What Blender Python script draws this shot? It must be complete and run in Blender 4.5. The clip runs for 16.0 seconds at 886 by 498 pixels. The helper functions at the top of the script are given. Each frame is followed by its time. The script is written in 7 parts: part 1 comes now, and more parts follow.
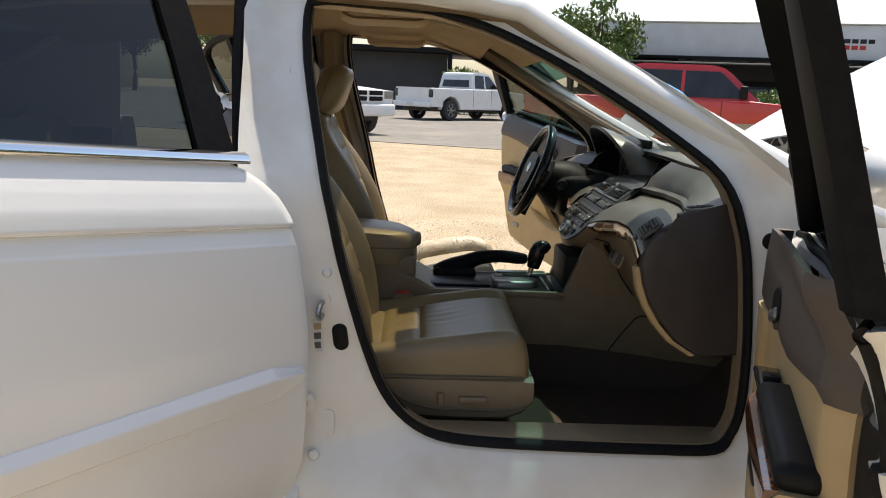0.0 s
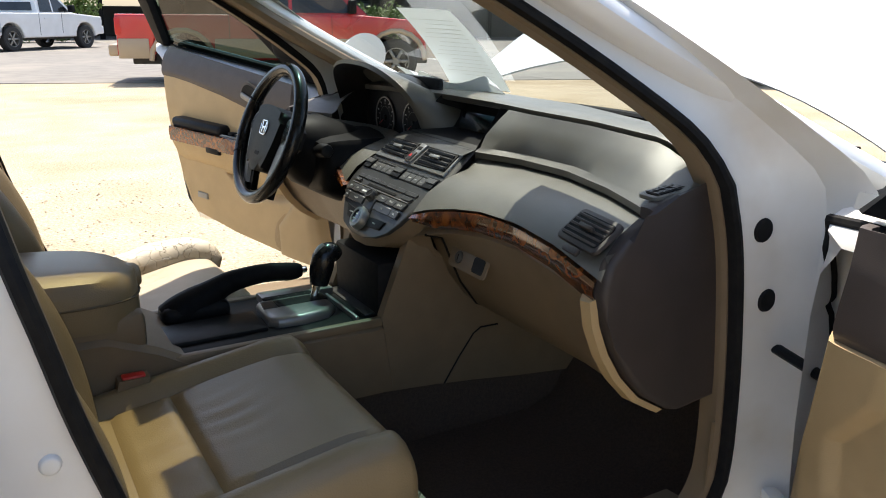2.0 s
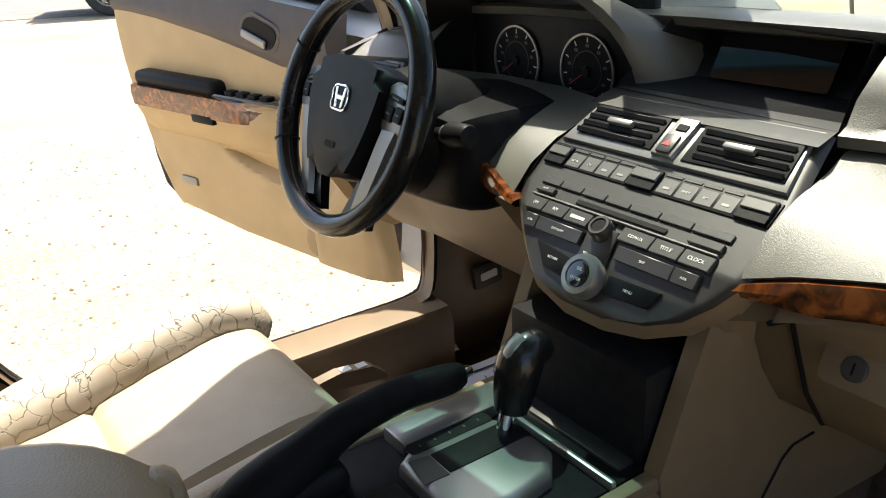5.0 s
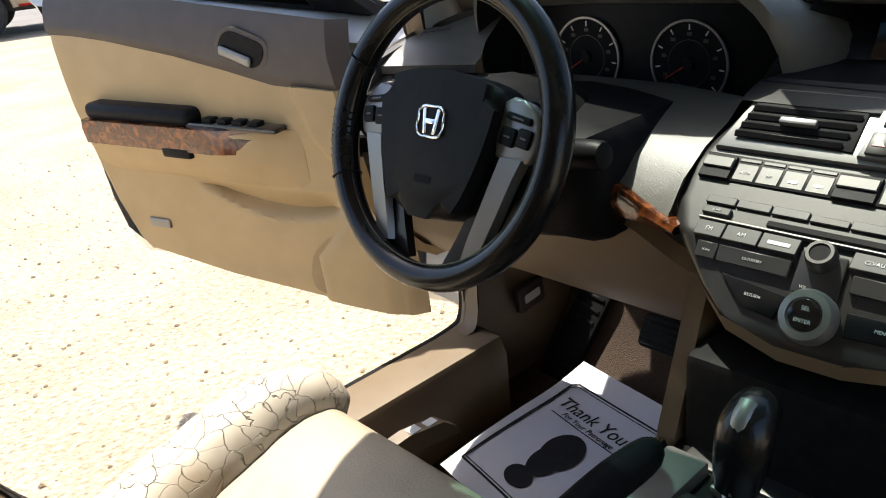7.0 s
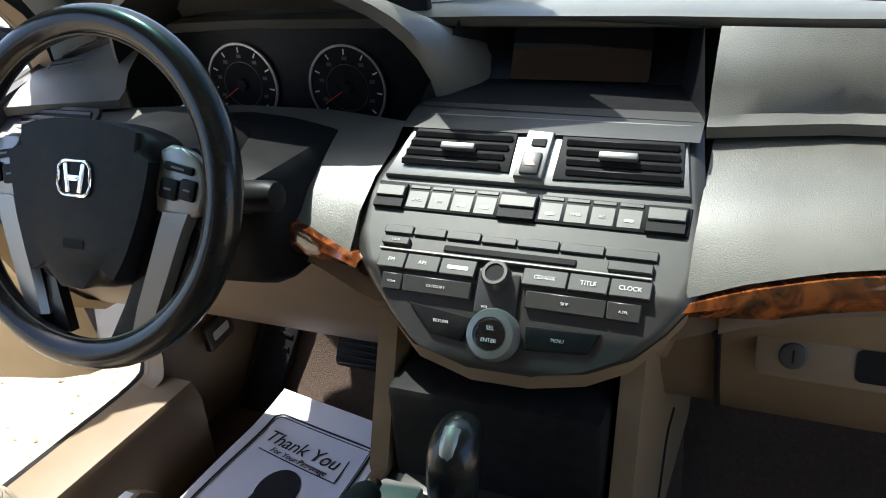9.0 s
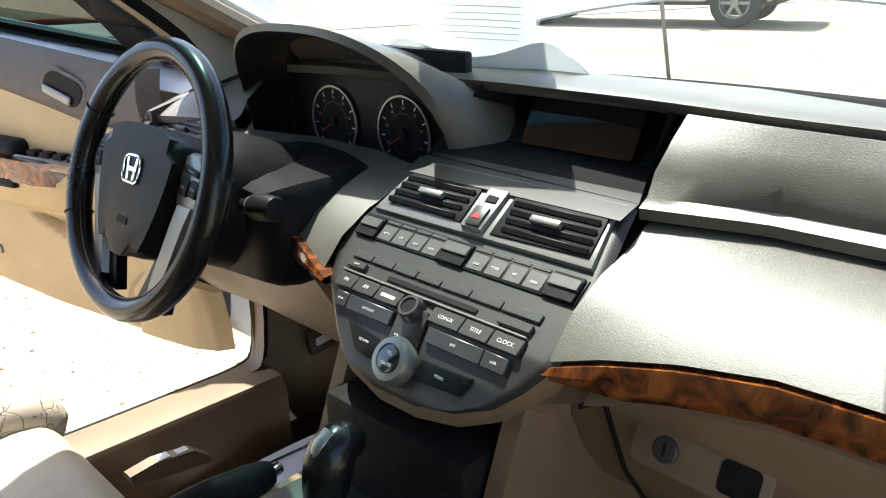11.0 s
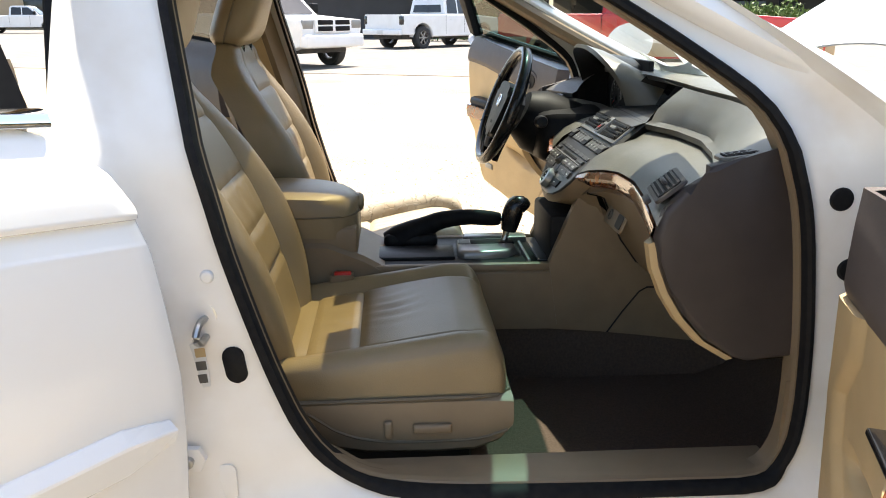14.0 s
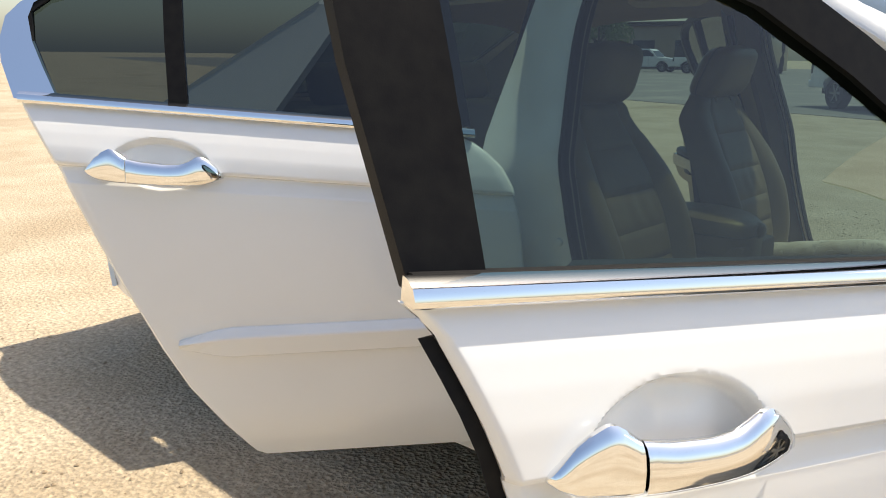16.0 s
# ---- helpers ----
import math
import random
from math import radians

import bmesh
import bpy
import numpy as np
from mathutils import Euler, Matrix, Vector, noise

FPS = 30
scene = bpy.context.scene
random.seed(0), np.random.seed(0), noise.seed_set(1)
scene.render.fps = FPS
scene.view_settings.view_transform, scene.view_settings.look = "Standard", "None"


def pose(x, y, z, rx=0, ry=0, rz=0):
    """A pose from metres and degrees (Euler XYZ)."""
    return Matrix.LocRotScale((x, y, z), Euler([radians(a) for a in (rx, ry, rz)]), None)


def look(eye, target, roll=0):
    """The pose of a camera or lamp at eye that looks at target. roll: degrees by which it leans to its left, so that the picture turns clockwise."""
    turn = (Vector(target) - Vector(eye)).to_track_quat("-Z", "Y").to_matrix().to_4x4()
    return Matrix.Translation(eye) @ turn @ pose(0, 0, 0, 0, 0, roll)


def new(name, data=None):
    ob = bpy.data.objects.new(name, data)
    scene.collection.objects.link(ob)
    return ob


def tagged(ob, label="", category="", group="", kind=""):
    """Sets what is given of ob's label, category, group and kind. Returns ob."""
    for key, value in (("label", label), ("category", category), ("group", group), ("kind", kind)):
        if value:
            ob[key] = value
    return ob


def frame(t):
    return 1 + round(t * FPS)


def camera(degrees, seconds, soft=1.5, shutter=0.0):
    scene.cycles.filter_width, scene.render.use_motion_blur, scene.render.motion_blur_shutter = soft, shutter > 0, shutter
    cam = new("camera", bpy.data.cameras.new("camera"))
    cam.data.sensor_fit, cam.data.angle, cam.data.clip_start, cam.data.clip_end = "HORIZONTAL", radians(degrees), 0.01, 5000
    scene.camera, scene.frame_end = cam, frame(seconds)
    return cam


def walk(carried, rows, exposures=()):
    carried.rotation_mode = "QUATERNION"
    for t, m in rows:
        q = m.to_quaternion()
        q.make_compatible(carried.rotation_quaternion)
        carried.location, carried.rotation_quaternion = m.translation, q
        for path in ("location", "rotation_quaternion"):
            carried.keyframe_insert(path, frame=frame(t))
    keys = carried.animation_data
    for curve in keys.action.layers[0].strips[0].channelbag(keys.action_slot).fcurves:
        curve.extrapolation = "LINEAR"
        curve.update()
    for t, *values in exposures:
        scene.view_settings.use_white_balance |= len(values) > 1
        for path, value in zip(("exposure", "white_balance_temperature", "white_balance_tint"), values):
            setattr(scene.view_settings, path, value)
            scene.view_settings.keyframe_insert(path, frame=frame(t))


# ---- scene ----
cam = camera(57.5, 16.0, soft=1.0)
PATH = [
    (0, (0.205, -2.524, 1.226), (0.283, -0.564, 0.835), 2.4),
    (0.5, (0.2, -2.303, 1.216), (0.396, -0.35, 0.833), 2.9),
    (1, (0.11, -2.045, 1.21), (0.606, -0.148, 0.818), 2.5),
    (1.5, (0.041, -1.777, 1.206), (0.807, 0.001, 0.704), 0.5),
    (2, (-0.001, -1.548, 1.227), (0.967, 0.111, 0.671), 0.4),
    (2.5, (-0.071, -1.379, 1.234), (1.046, 0.164, 0.625), 0.9),
    (3, (0.012, -1.209, 1.189), (1.105, 0.336, 0.541), 0.5),
    (3.5, (0.062, -1.057, 1.194), (1.096, 0.51, 0.504), -1.2),
    (4, (0.081, -0.896, 1.195), (1.1, 0.66, 0.46), -1.6),
    (4.5, (0.092, -0.737, 1.193), (1.136, 0.787, 0.426), -1.7),
    (5, (0.117, -0.589, 1.175), (1.15, 0.95, 0.423), -2.8),
    (5.2, (0.108, -0.541, 1.171), (1.13, 1.011, 0.43), -3.2),
    (7.3, (0.042, -0.25, 1.185), (1.311, 1.063, 0.37), -7.2),
    (7.5, (0.043, -0.238, 1.19), (1.36, 1.001, 0.337), -7.4),
    (8, (0.04, -0.217, 1.205), (1.477, 0.834, 0.294), -7.2),
    (8.5, (0.057, -0.22, 1.218), (1.617, 0.68, 0.348), -6.4),
    (9, (0.089, -0.242, 1.208), (1.726, 0.521, 0.35), -4.6),
    (9.2, (0.095, -0.261, 1.203), (1.746, 0.467, 0.34), -4.0),
    (11.5, (0.225, -0.78, 1.195), (1.389, 0.721, 0.569), 0.7),
    (12, (0.223, -1.052, 1.22), (1.277, 0.529, 0.596), 2.0),
    (12.5, (0.223, -1.302, 1.235), (1.15, 0.321, 0.522), -0.3),
    (13, (0.265, -1.547, 1.224), (1.034, 0.188, 0.593), -0.6),
    (13.5, (0.277, -1.794, 1.232), (0.804, 0.054, 0.681), -0.9),
    (14, (0.306, -1.968, 1.198), (0.427, -0.051, 0.641), -0.1),
    (14.5, (0.397, -2.144, 1.2), (0.01, -0.273, 0.61), -0.4),
    (15, (0.531, -2.3, 1.222), (-0.235, -0.543, 0.65), 0.0),
    (15.2, (0.595, -2.305, 1.234), (-0.301, -0.609, 0.669), 0.1),
    (15.6, (0.841, -2.317, 1.246), (-0.324, -0.774, 0.736), -0.2),
    (16, (1.057, -2.371, 1.25), (-0.229, -0.913, 0.78), 0.7),
]
walk(cam, [(t, look(eye, target, roll)) for t, eye, target, roll in PATH],
     [(0, 0.5, 7000, 10), (0.5, 0.55, 7000, 10), (1, 0.7, 6800, 10), (2, 1.0, 6600, 10), (3, 1.3, 6700, 10), (5, 1.5, 6800, 10), (7.5, 1.1, 6400, 10), (8, 1.15, 6300, 10), (9, 1.7, 6000, 10),
      (11.5, 1.8, 6400, 10), (12.5, 1.8, 6600, 10), (13.5, 1.75, 6800, 10), (14.5, 1.35, 7000, 10), (15.2, 0.9, 7000, 10), (16, 0.6, 7000, 10)])

# ---- daylight ----
SUN = Vector((0.18, 0.42, 1.0)).normalized()
world = bpy.data.worlds.new("sky")
scene.world = world
world.use_nodes = True
sky = world.node_tree.nodes.new("ShaderNodeTexSky")
sky.sky_type, sky.sun_disc = "NISHITA", False
sky.sun_elevation = math.asin(SUN.z)
sky.sun_rotation = math.atan2(SUN.x, SUN.y)
sky.air_density, sky.dust_density = 1.0, 2.0
world.node_tree.links.new(sky.outputs[0], world.node_tree.nodes["Background"].inputs[0])
world.node_tree.nodes["Background"].inputs[1].default_value = 0.15
sun = new("sun", bpy.data.lights.new("sun", "SUN"))
sun.data.energy, sun.data.angle, sun.data.color = 4.4, radians(0.6), (1.0, 0.935, 0.83)
sun.matrix_world = look(SUN * 20, (0, 0, 0))


# ---- materials ----
def material(name, base, rough=0.5, metal=0.0, other=None, scale=30.0, bump=0.0, bump_scale=200.0, stain=None, stain_scale=3.0,
             coat=0.0, spec=0.5, detail=6.0, stretch=(1, 1, 1), bump_dist=0.002):
    """Principled surface with fine variation, broad stains and relief."""
    m = bpy.data.materials.new(name)
    m.use_nodes = True
    n, l = m.node_tree.nodes, m.node_tree.links
    p = n["Principled BSDF"]
    p.inputs["Roughness"].default_value = rough
    p.inputs["Metallic"].default_value = metal
    p.inputs["Coat Weight"].default_value = coat
    p.inputs["Coat Roughness"].default_value = 0.04
    p.inputs["Specular IOR Level"].default_value = spec
    co = n.new("ShaderNodeTexCoord")
    mp = n.new("ShaderNodeMapping")
    mp.inputs["Scale"].default_value = stretch
    l.new(co.outputs["Object"], mp.inputs["Vector"])
    colour = None
    if other:
        a = n.new("ShaderNodeTexNoise")
        a.inputs["Scale"].default_value, a.inputs["Detail"].default_value = scale, detail
        l.new(mp.outputs[0], a.inputs["Vector"])
        r = n.new("ShaderNodeMapRange")
        r.inputs["From Min"].default_value, r.inputs["From Max"].default_value = 0.32, 0.68
        l.new(a.outputs["Fac"], r.inputs["Value"])
        x = n.new("ShaderNodeMix")
        x.data_type = "RGBA"
        x.inputs[6].default_value, x.inputs[7].default_value = (*base, 1), (*other, 1)
        l.new(r.outputs[0], x.inputs[0])
        colour = x.outputs[2]
    if stain:
        b = n.new("ShaderNodeTexNoise")
        b.inputs["Scale"].default_value, b.inputs["Detail"].default_value = stain_scale, 4
        l.new(mp.outputs[0], b.inputs["Vector"])
        r = n.new("ShaderNodeMapRange")
        r.inputs["From Min"].default_value, r.inputs["From Max"].default_value = 0.5, 0.72
        l.new(b.outputs["Fac"], r.inputs["Value"])
        x = n.new("ShaderNodeMix")
        x.data_type = "RGBA"
        x.inputs[7].default_value = (*stain, 1)
        if colour:
            l.new(colour, x.inputs[6])
        else:
            x.inputs[6].default_value = (*base, 1)
        l.new(r.outputs[0], x.inputs[0])
        colour = x.outputs[2]
    if colour:
        l.new(colour, p.inputs["Base Color"])
    else:
        p.inputs["Base Color"].default_value = (*base, 1)
    if bump:
        c = n.new("ShaderNodeTexNoise")
        c.inputs["Scale"].default_value, c.inputs["Detail"].default_value = bump_scale, 3
        l.new(mp.outputs[0], c.inputs["Vector"])
        u = n.new("ShaderNodeBump")
        u.inputs["Strength"].default_value, u.inputs["Distance"].default_value = bump, bump_dist
        l.new(c.outputs["Fac"], u.inputs["Height"])
        l.new(u.outputs[0], p.inputs["Normal"])
    return m


def glass(name, tint, rough=0.0):
    """Thin automotive glass: tinted see-through with a clear reflection."""
    m = bpy.data.materials.new(name)
    m.use_nodes = True
    n, l = m.node_tree.nodes, m.node_tree.links
    n.remove(n["Principled BSDF"])
    t, g, f, x = n.new("ShaderNodeBsdfTransparent"), n.new("ShaderNodeBsdfGlossy"), n.new("ShaderNodeLayerWeight"), n.new("ShaderNodeMixShader")
    t.inputs[0].default_value = (*tint, 1)
    g.inputs["Roughness"].default_value = rough
    f.inputs[0].default_value = 0.5
    w, r = n.new("ShaderNodeMath"), n.new("ShaderNodeMath")
    w.operation, w.inputs[1].default_value = "POWER", 4.5
    r.operation, r.inputs[1].default_value, r.inputs[2].default_value = "MULTIPLY_ADD", 0.92, 0.06
    l.new(f.outputs["Facing"], w.inputs[0])
    l.new(w.outputs[0], r.inputs[0])
    l.new(r.outputs[0], x.inputs[0])
    l.new(t.outputs[0], x.inputs[1])
    l.new(g.outputs[0], x.inputs[2])
    l.new(x.outputs[0], n["Material Output"].inputs[0])
    return m


def burl_wood():
    m = material("burl_wood", (0.2, 0.07, 0.02), 0.18, coat=0.8)
    n, l = m.node_tree.nodes, m.node_tree.links
    co, a, r = n.new("ShaderNodeTexCoord"), n.new("ShaderNodeTexNoise"), n.new("ShaderNodeValToRGB")
    a.inputs["Scale"].default_value, a.inputs["Detail"].default_value, a.inputs["Distortion"].default_value = 26, 8, 2.2
    e = r.color_ramp.elements
    e[0].position, e[0].color = 0.34, (0.035, 0.011, 0.004, 1)
    e[1].position, e[1].color = 0.66, (0.25, 0.075, 0.016, 1)
    e.new(0.5).color = (0.11, 0.03, 0.008, 1)
    l.new(co.outputs["Object"], a.inputs["Vector"])
    l.new(a.outputs["Fac"], r.inputs[0])
    l.new(r.outputs[0], n["Principled BSDF"].inputs["Base Color"])
    return m


def cracked_leather():
    """Pale leather with a net of dark cracks and brown rubbed patches."""
    m = material("cracked_white_leather", (0.6, 0.54, 0.44), 0.55, other=(0.52, 0.455, 0.35), scale=10, stain=(0.4, 0.32, 0.22), stain_scale=9)
    n, l = m.node_tree.nodes, m.node_tree.links
    p = n["Principled BSDF"]
    co, w, ad, v = n.new("ShaderNodeTexCoord"), n.new("ShaderNodeTexNoise"), n.new("ShaderNodeVectorMath"), n.new("ShaderNodeTexVoronoi")
    w.inputs["Scale"].default_value, w.inputs["Detail"].default_value = 14, 5
    ad.operation = "MULTIPLY_ADD"
    ad.inputs[1].default_value = (0.09, 0.09, 0.09)
    l.new(co.outputs["Object"], w.inputs["Vector"])
    l.new(w.outputs["Color"], ad.inputs[0])
    l.new(co.outputs["Object"], ad.inputs[2])
    v.feature = "DISTANCE_TO_EDGE"
    v.inputs["Scale"].default_value = 34
    l.new(ad.outputs[0], v.inputs["Vector"])
    r, area, ar, mu, x = n.new("ShaderNodeMapRange"), n.new("ShaderNodeTexNoise"), n.new("ShaderNodeMapRange"), n.new("ShaderNodeMath"), n.new("ShaderNodeMix")
    r.inputs["From Min"].default_value, r.inputs["From Max"].default_value = 0.0, 0.024
    r.inputs["To Min"].default_value, r.inputs["To Max"].default_value = 1.0, 0.0
    l.new(v.outputs["Distance"], r.inputs["Value"])
    area.inputs["Scale"].default_value = 7
    l.new(co.outputs["Object"], area.inputs["Vector"])
    ar.inputs["From Min"].default_value, ar.inputs["From Max"].default_value = 0.5, 0.68
    l.new(area.outputs["Fac"], ar.inputs["Value"])
    mu.operation = "MULTIPLY"
    l.new(r.outputs[0], mu.inputs[0])
    l.new(ar.outputs[0], mu.inputs[1])
    x.data_type = "RGBA"
    l.new(p.inputs["Base Color"].links[0].from_socket, x.inputs[6])
    x.inputs[7].default_value = (0.32, 0.26, 0.18, 1)
    l.new(mu.outputs[0], x.inputs[0])
    l.new(x.outputs[2], p.inputs["Base Color"])
    u = n.new("ShaderNodeBump")
    u.inputs["Strength"].default_value, u.inputs["Distance"].default_value = 0.9, 0.004
    u.invert = True
    l.new(r.outputs[0], u.inputs["Height"])
    l.new(u.outputs[0], p.inputs["Normal"])
    return m


def ground_sand():
    m = material("sand", (0.41, 0.33, 0.225), 0.95, other=(0.49, 0.412, 0.3), scale=1.7, stain=(0.345, 0.268, 0.175), stain_scale=0.5, spec=0.15)
    n, l = m.node_tree.nodes, m.node_tree.links
    p = n["Principled BSDF"]
    co = n.new("ShaderNodeTexCoord")
    v, w = n.new("ShaderNodeTexVoronoi"), n.new("ShaderNodeTexNoise")
    v.inputs["Scale"].default_value = 70
    w.inputs["Scale"].default_value, w.inputs["Detail"].default_value = 48, 8
    l.new(co.outputs["Object"], v.inputs["Vector"])
    l.new(co.outputs["Object"], w.inputs["Vector"])
    old = p.inputs["Base Color"].links[0].from_socket
    r = n.new("ShaderNodeMapRange")
    r.inputs["From Min"].default_value, r.inputs["From Max"].default_value = 0.25, 0.75
    r.inputs["To Min"].default_value, r.inputs["To Max"].default_value = 0.55, 1.32
    l.new(w.outputs["Fac"], r.inputs["Value"])
    x = n.new("ShaderNodeVectorMath")
    x.operation = "SCALE"
    l.new(old, x.inputs[0])
    l.new(r.outputs[0], x.inputs["Scale"])
    l.new(x.outputs[0], p.inputs["Base Color"])
    ad = n.new("ShaderNodeMath")
    l.new(v.outputs["Distance"], ad.inputs[0])
    l.new(w.outputs["Fac"], ad.inputs[1])
    u = n.new("ShaderNodeBump")
    u.inputs["Strength"].default_value, u.inputs["Distance"].default_value = 0.7, 0.012
    l.new(ad.outputs[0], u.inputs["Height"])
    l.new(u.outputs[0], p.inputs["Normal"])
    return m


PAINT = material("pearl_white_paint", (0.77, 0.77, 0.75), 0.25, coat=0.6, other=(0.73, 0.73, 0.715), scale=3, bump=0.02, bump_scale=900)
JAMB = material("white_jamb_paint", (0.74, 0.735, 0.71), 0.35, coat=0.25, other=(0.67, 0.655, 0.62), scale=7, stain=(0.6, 0.56, 0.49), stain_scale=5)
SEAL = material("black_rubber_seal", (0.008, 0.008, 0.009), 0.6, other=(0.014, 0.0135, 0.013), scale=60, spec=0.1)
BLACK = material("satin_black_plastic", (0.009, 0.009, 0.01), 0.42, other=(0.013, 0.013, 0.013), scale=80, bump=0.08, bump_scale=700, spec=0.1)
FRAME = material("matte_black_frame", (0.007, 0.007, 0.008), 0.5, other=(0.011, 0.011, 0.011), scale=50, bump=0.05, bump_scale=600, spec=0.06)
WHEELSKIN = material("black_wheel_leather", (0.007, 0.007, 0.008), 0.22, other=(0.011, 0.011, 0.011), scale=40, bump=0.03, bump_scale=400, spec=0.35)
# Seam thread; its dark tone also stands for shadow in creases and grooves.
CREASE = material("seam_shadow_thread", (0.12, 0.095, 0.06), 0.7, other=(0.1, 0.08, 0.05), scale=60)
GLOSS = material("gloss_black_plastic", (0.008, 0.008, 0.009), 0.12, coat=0.5, bump=0.01, bump_scale=300)
CHROME = material("chrome", (0.86, 0.87, 0.88), 0.06, 1.0, bump=0.01, bump_scale=60)
STEEL = material("galvanised_steel", (0.55, 0.55, 0.53), 0.35, 1.0, other=(0.4, 0.4, 0.39), scale=40)
LEATHER = material("beige_leather", (0.215, 0.162, 0.088), 0.4, other=(0.185, 0.138, 0.074), scale=9, bump=0.35, bump_scale=420, stain=(0.19, 0.141, 0.077), stain_scale=6)
# Lighter copy of LEATHER: sunlight on the driver's cushion is in its colour.
CREAM = material("sunlit_worn_leather", (0.44, 0.375, 0.27), 0.5, other=(0.38, 0.32, 0.225), scale=14, bump=0.4, bump_scale=380)
CRACKED = cracked_leather()
SIDE = material("beige_moulded_plastic", (0.19, 0.138, 0.083), 0.5, other=(0.17, 0.123, 0.073), scale=20, bump=0.15, bump_scale=900)
TAN = material("tan_door_card", (0.44, 0.315, 0.16), 0.55, other=(0.39, 0.28, 0.14), scale=12, bump=0.2, bump_scale=700)
BROWN = material("dark_brown_trim", (0.04, 0.031, 0.028), 0.55, other=(0.033, 0.026, 0.023), scale=25, bump=0.2, bump_scale=800)
TAUPE = material("taupe_soft_trim", (0.078, 0.061, 0.052), 0.55, other=(0.066, 0.052, 0.044), scale=25, bump=0.2, bump_scale=800)
PAD = material("grained_grey_dash", (0.09, 0.085, 0.069), 0.4, spec=0.6, other=(0.07, 0.066, 0.053), scale=18, bump=0.45, bump_scale=800, bump_dist=0.0008, stain=(0.086, 0.082, 0.067), stain_scale=9)
SILVER = material("dark_silver_plastic", (0.046, 0.044, 0.041), 0.4, 0.4, other=(0.039, 0.038, 0.036), scale=60, bump=0.03, bump_scale=900)
LIGHTSILVER = material("light_silver_plastic", (0.25, 0.244, 0.232), 0.34, 0.6, bump=0.02, bump_scale=600)
KEYSILVER = material("silver_button_plastic", (0.08, 0.078, 0.073), 0.38, 0.3, other=(0.09, 0.088, 0.083), scale=50)
GREYKEY = material("grey_button_plastic", (0.042, 0.041, 0.039), 0.36, 0.2, other=(0.046, 0.045, 0.043), scale=50)
CARPET = material("dark_brown_carpet", (0.075, 0.055, 0.043), 0.95, other=(0.1, 0.073, 0.056), scale=160, bump=0.9, bump_scale=500, spec=0.1, bump_dist=0.004)
SPEAKER = material("tan_perforated_plastic", (0.36, 0.25, 0.125), 0.7, other=(0.29, 0.2, 0.1), scale=500, bump=0.5, bump_scale=900)
HEAD = material("tan_headliner", (0.4, 0.3, 0.19), 0.9, other=(0.36, 0.27, 0.17), scale=90, bump=0.3, bump_scale=900, spec=0.2)
WOOD = burl_wood()
PAPER = material("white_paper", (0.84, 0.84, 0.88), 0.8, other=(0.81, 0.81, 0.85), scale=5)
THINPAPER = material("thin_white_paper", (0.75, 0.75, 0.78), 0.8, other=(0.7, 0.7, 0.73), scale=5)
_n, _l = THINPAPER.node_tree.nodes, THINPAPER.node_tree.links
_t, _x = _n.new("ShaderNodeBsdfTranslucent"), _n.new("ShaderNodeMixShader")
_t.inputs[0].default_value = (0.8, 0.83, 0.82, 1)
_x.inputs[0].default_value = 0.45
_l.new(_n["Principled BSDF"].outputs[0], _x.inputs[1])
_l.new(_t.outputs[0], _x.inputs[2])
_l.new(_x.outputs[0], _n["Material Output"].inputs[0])
INK = material("black_ink", (0.012, 0.012, 0.015), 0.7, other=(0.02, 0.02, 0.024), scale=40)
MARK = material("pale_print", (0.62, 0.62, 0.6), 0.6)
BLUE = material("blue_print", (0.02, 0.22, 0.5), 0.6, other=(0.03, 0.26, 0.55), scale=20)
RED = material("red_button", (0.5, 0.02, 0.015), 0.35)
REDPAINT = material("red_truck_paint", (0.5, 0.022, 0.02), 0.25, coat=0.6, other=(0.44, 0.018, 0.018), scale=3)
TANPAINT = material("tan_truck_paint", (0.38, 0.29, 0.19), 0.35, coat=0.3, other=(0.34, 0.26, 0.17), scale=3)
TRUCKWHITE = material("white_truck_paint", (0.76, 0.76, 0.76), 0.3, coat=0.4, other=(0.7, 0.7, 0.69), scale=3)
TYRE = material("tyre_rubber", (0.02, 0.02, 0.02), 0.85, other=(0.035, 0.033, 0.03), scale=14, bump=0.3, bump_scale=90)
DIRTY = material("dusty_black", (0.03, 0.028, 0.026), 0.8, other=(0.06, 0.053, 0.045), scale=8)
SCREEN = material("dark_screen", (0.006, 0.006, 0.008), 0.06, bump=0.004, bump_scale=30)
CLEAR = glass("clear_windshield_glass", (0.86, 0.92, 0.89))
BAND = glass("teal_shade_band_glass", (0.12, 0.26, 0.245))
TINT = glass("green_door_glass", (0.16, 0.24, 0.215))
ROOFGLASS = glass("tinted_roof_glass", (0.42, 0.39, 0.24))
DARKGLASS = glass("dark_tinted_glass", (0.075, 0.095, 0.09))
BLINDGLASS = material("dark_vehicle_glass", (0.012, 0.014, 0.016), 0.05, other=(0.03, 0.032, 0.035), scale=1.5)
SAND = ground_sand()
STONE = material("tan_stone", (0.4, 0.31, 0.2), 0.9, other=(0.2, 0.15, 0.1), scale=40)
ASPHALT = material("worn_asphalt", (0.2, 0.185, 0.165), 0.9, other=(0.15, 0.138, 0.125), scale=2.5, bump=0.5, bump_scale=60, stain=(0.25, 0.225, 0.19), stain_scale=0.4)
CONCRETE = material("pale_concrete", (0.55, 0.52, 0.46), 0.85, other=(0.48, 0.45, 0.4), scale=4, bump=0.3, bump_scale=40)
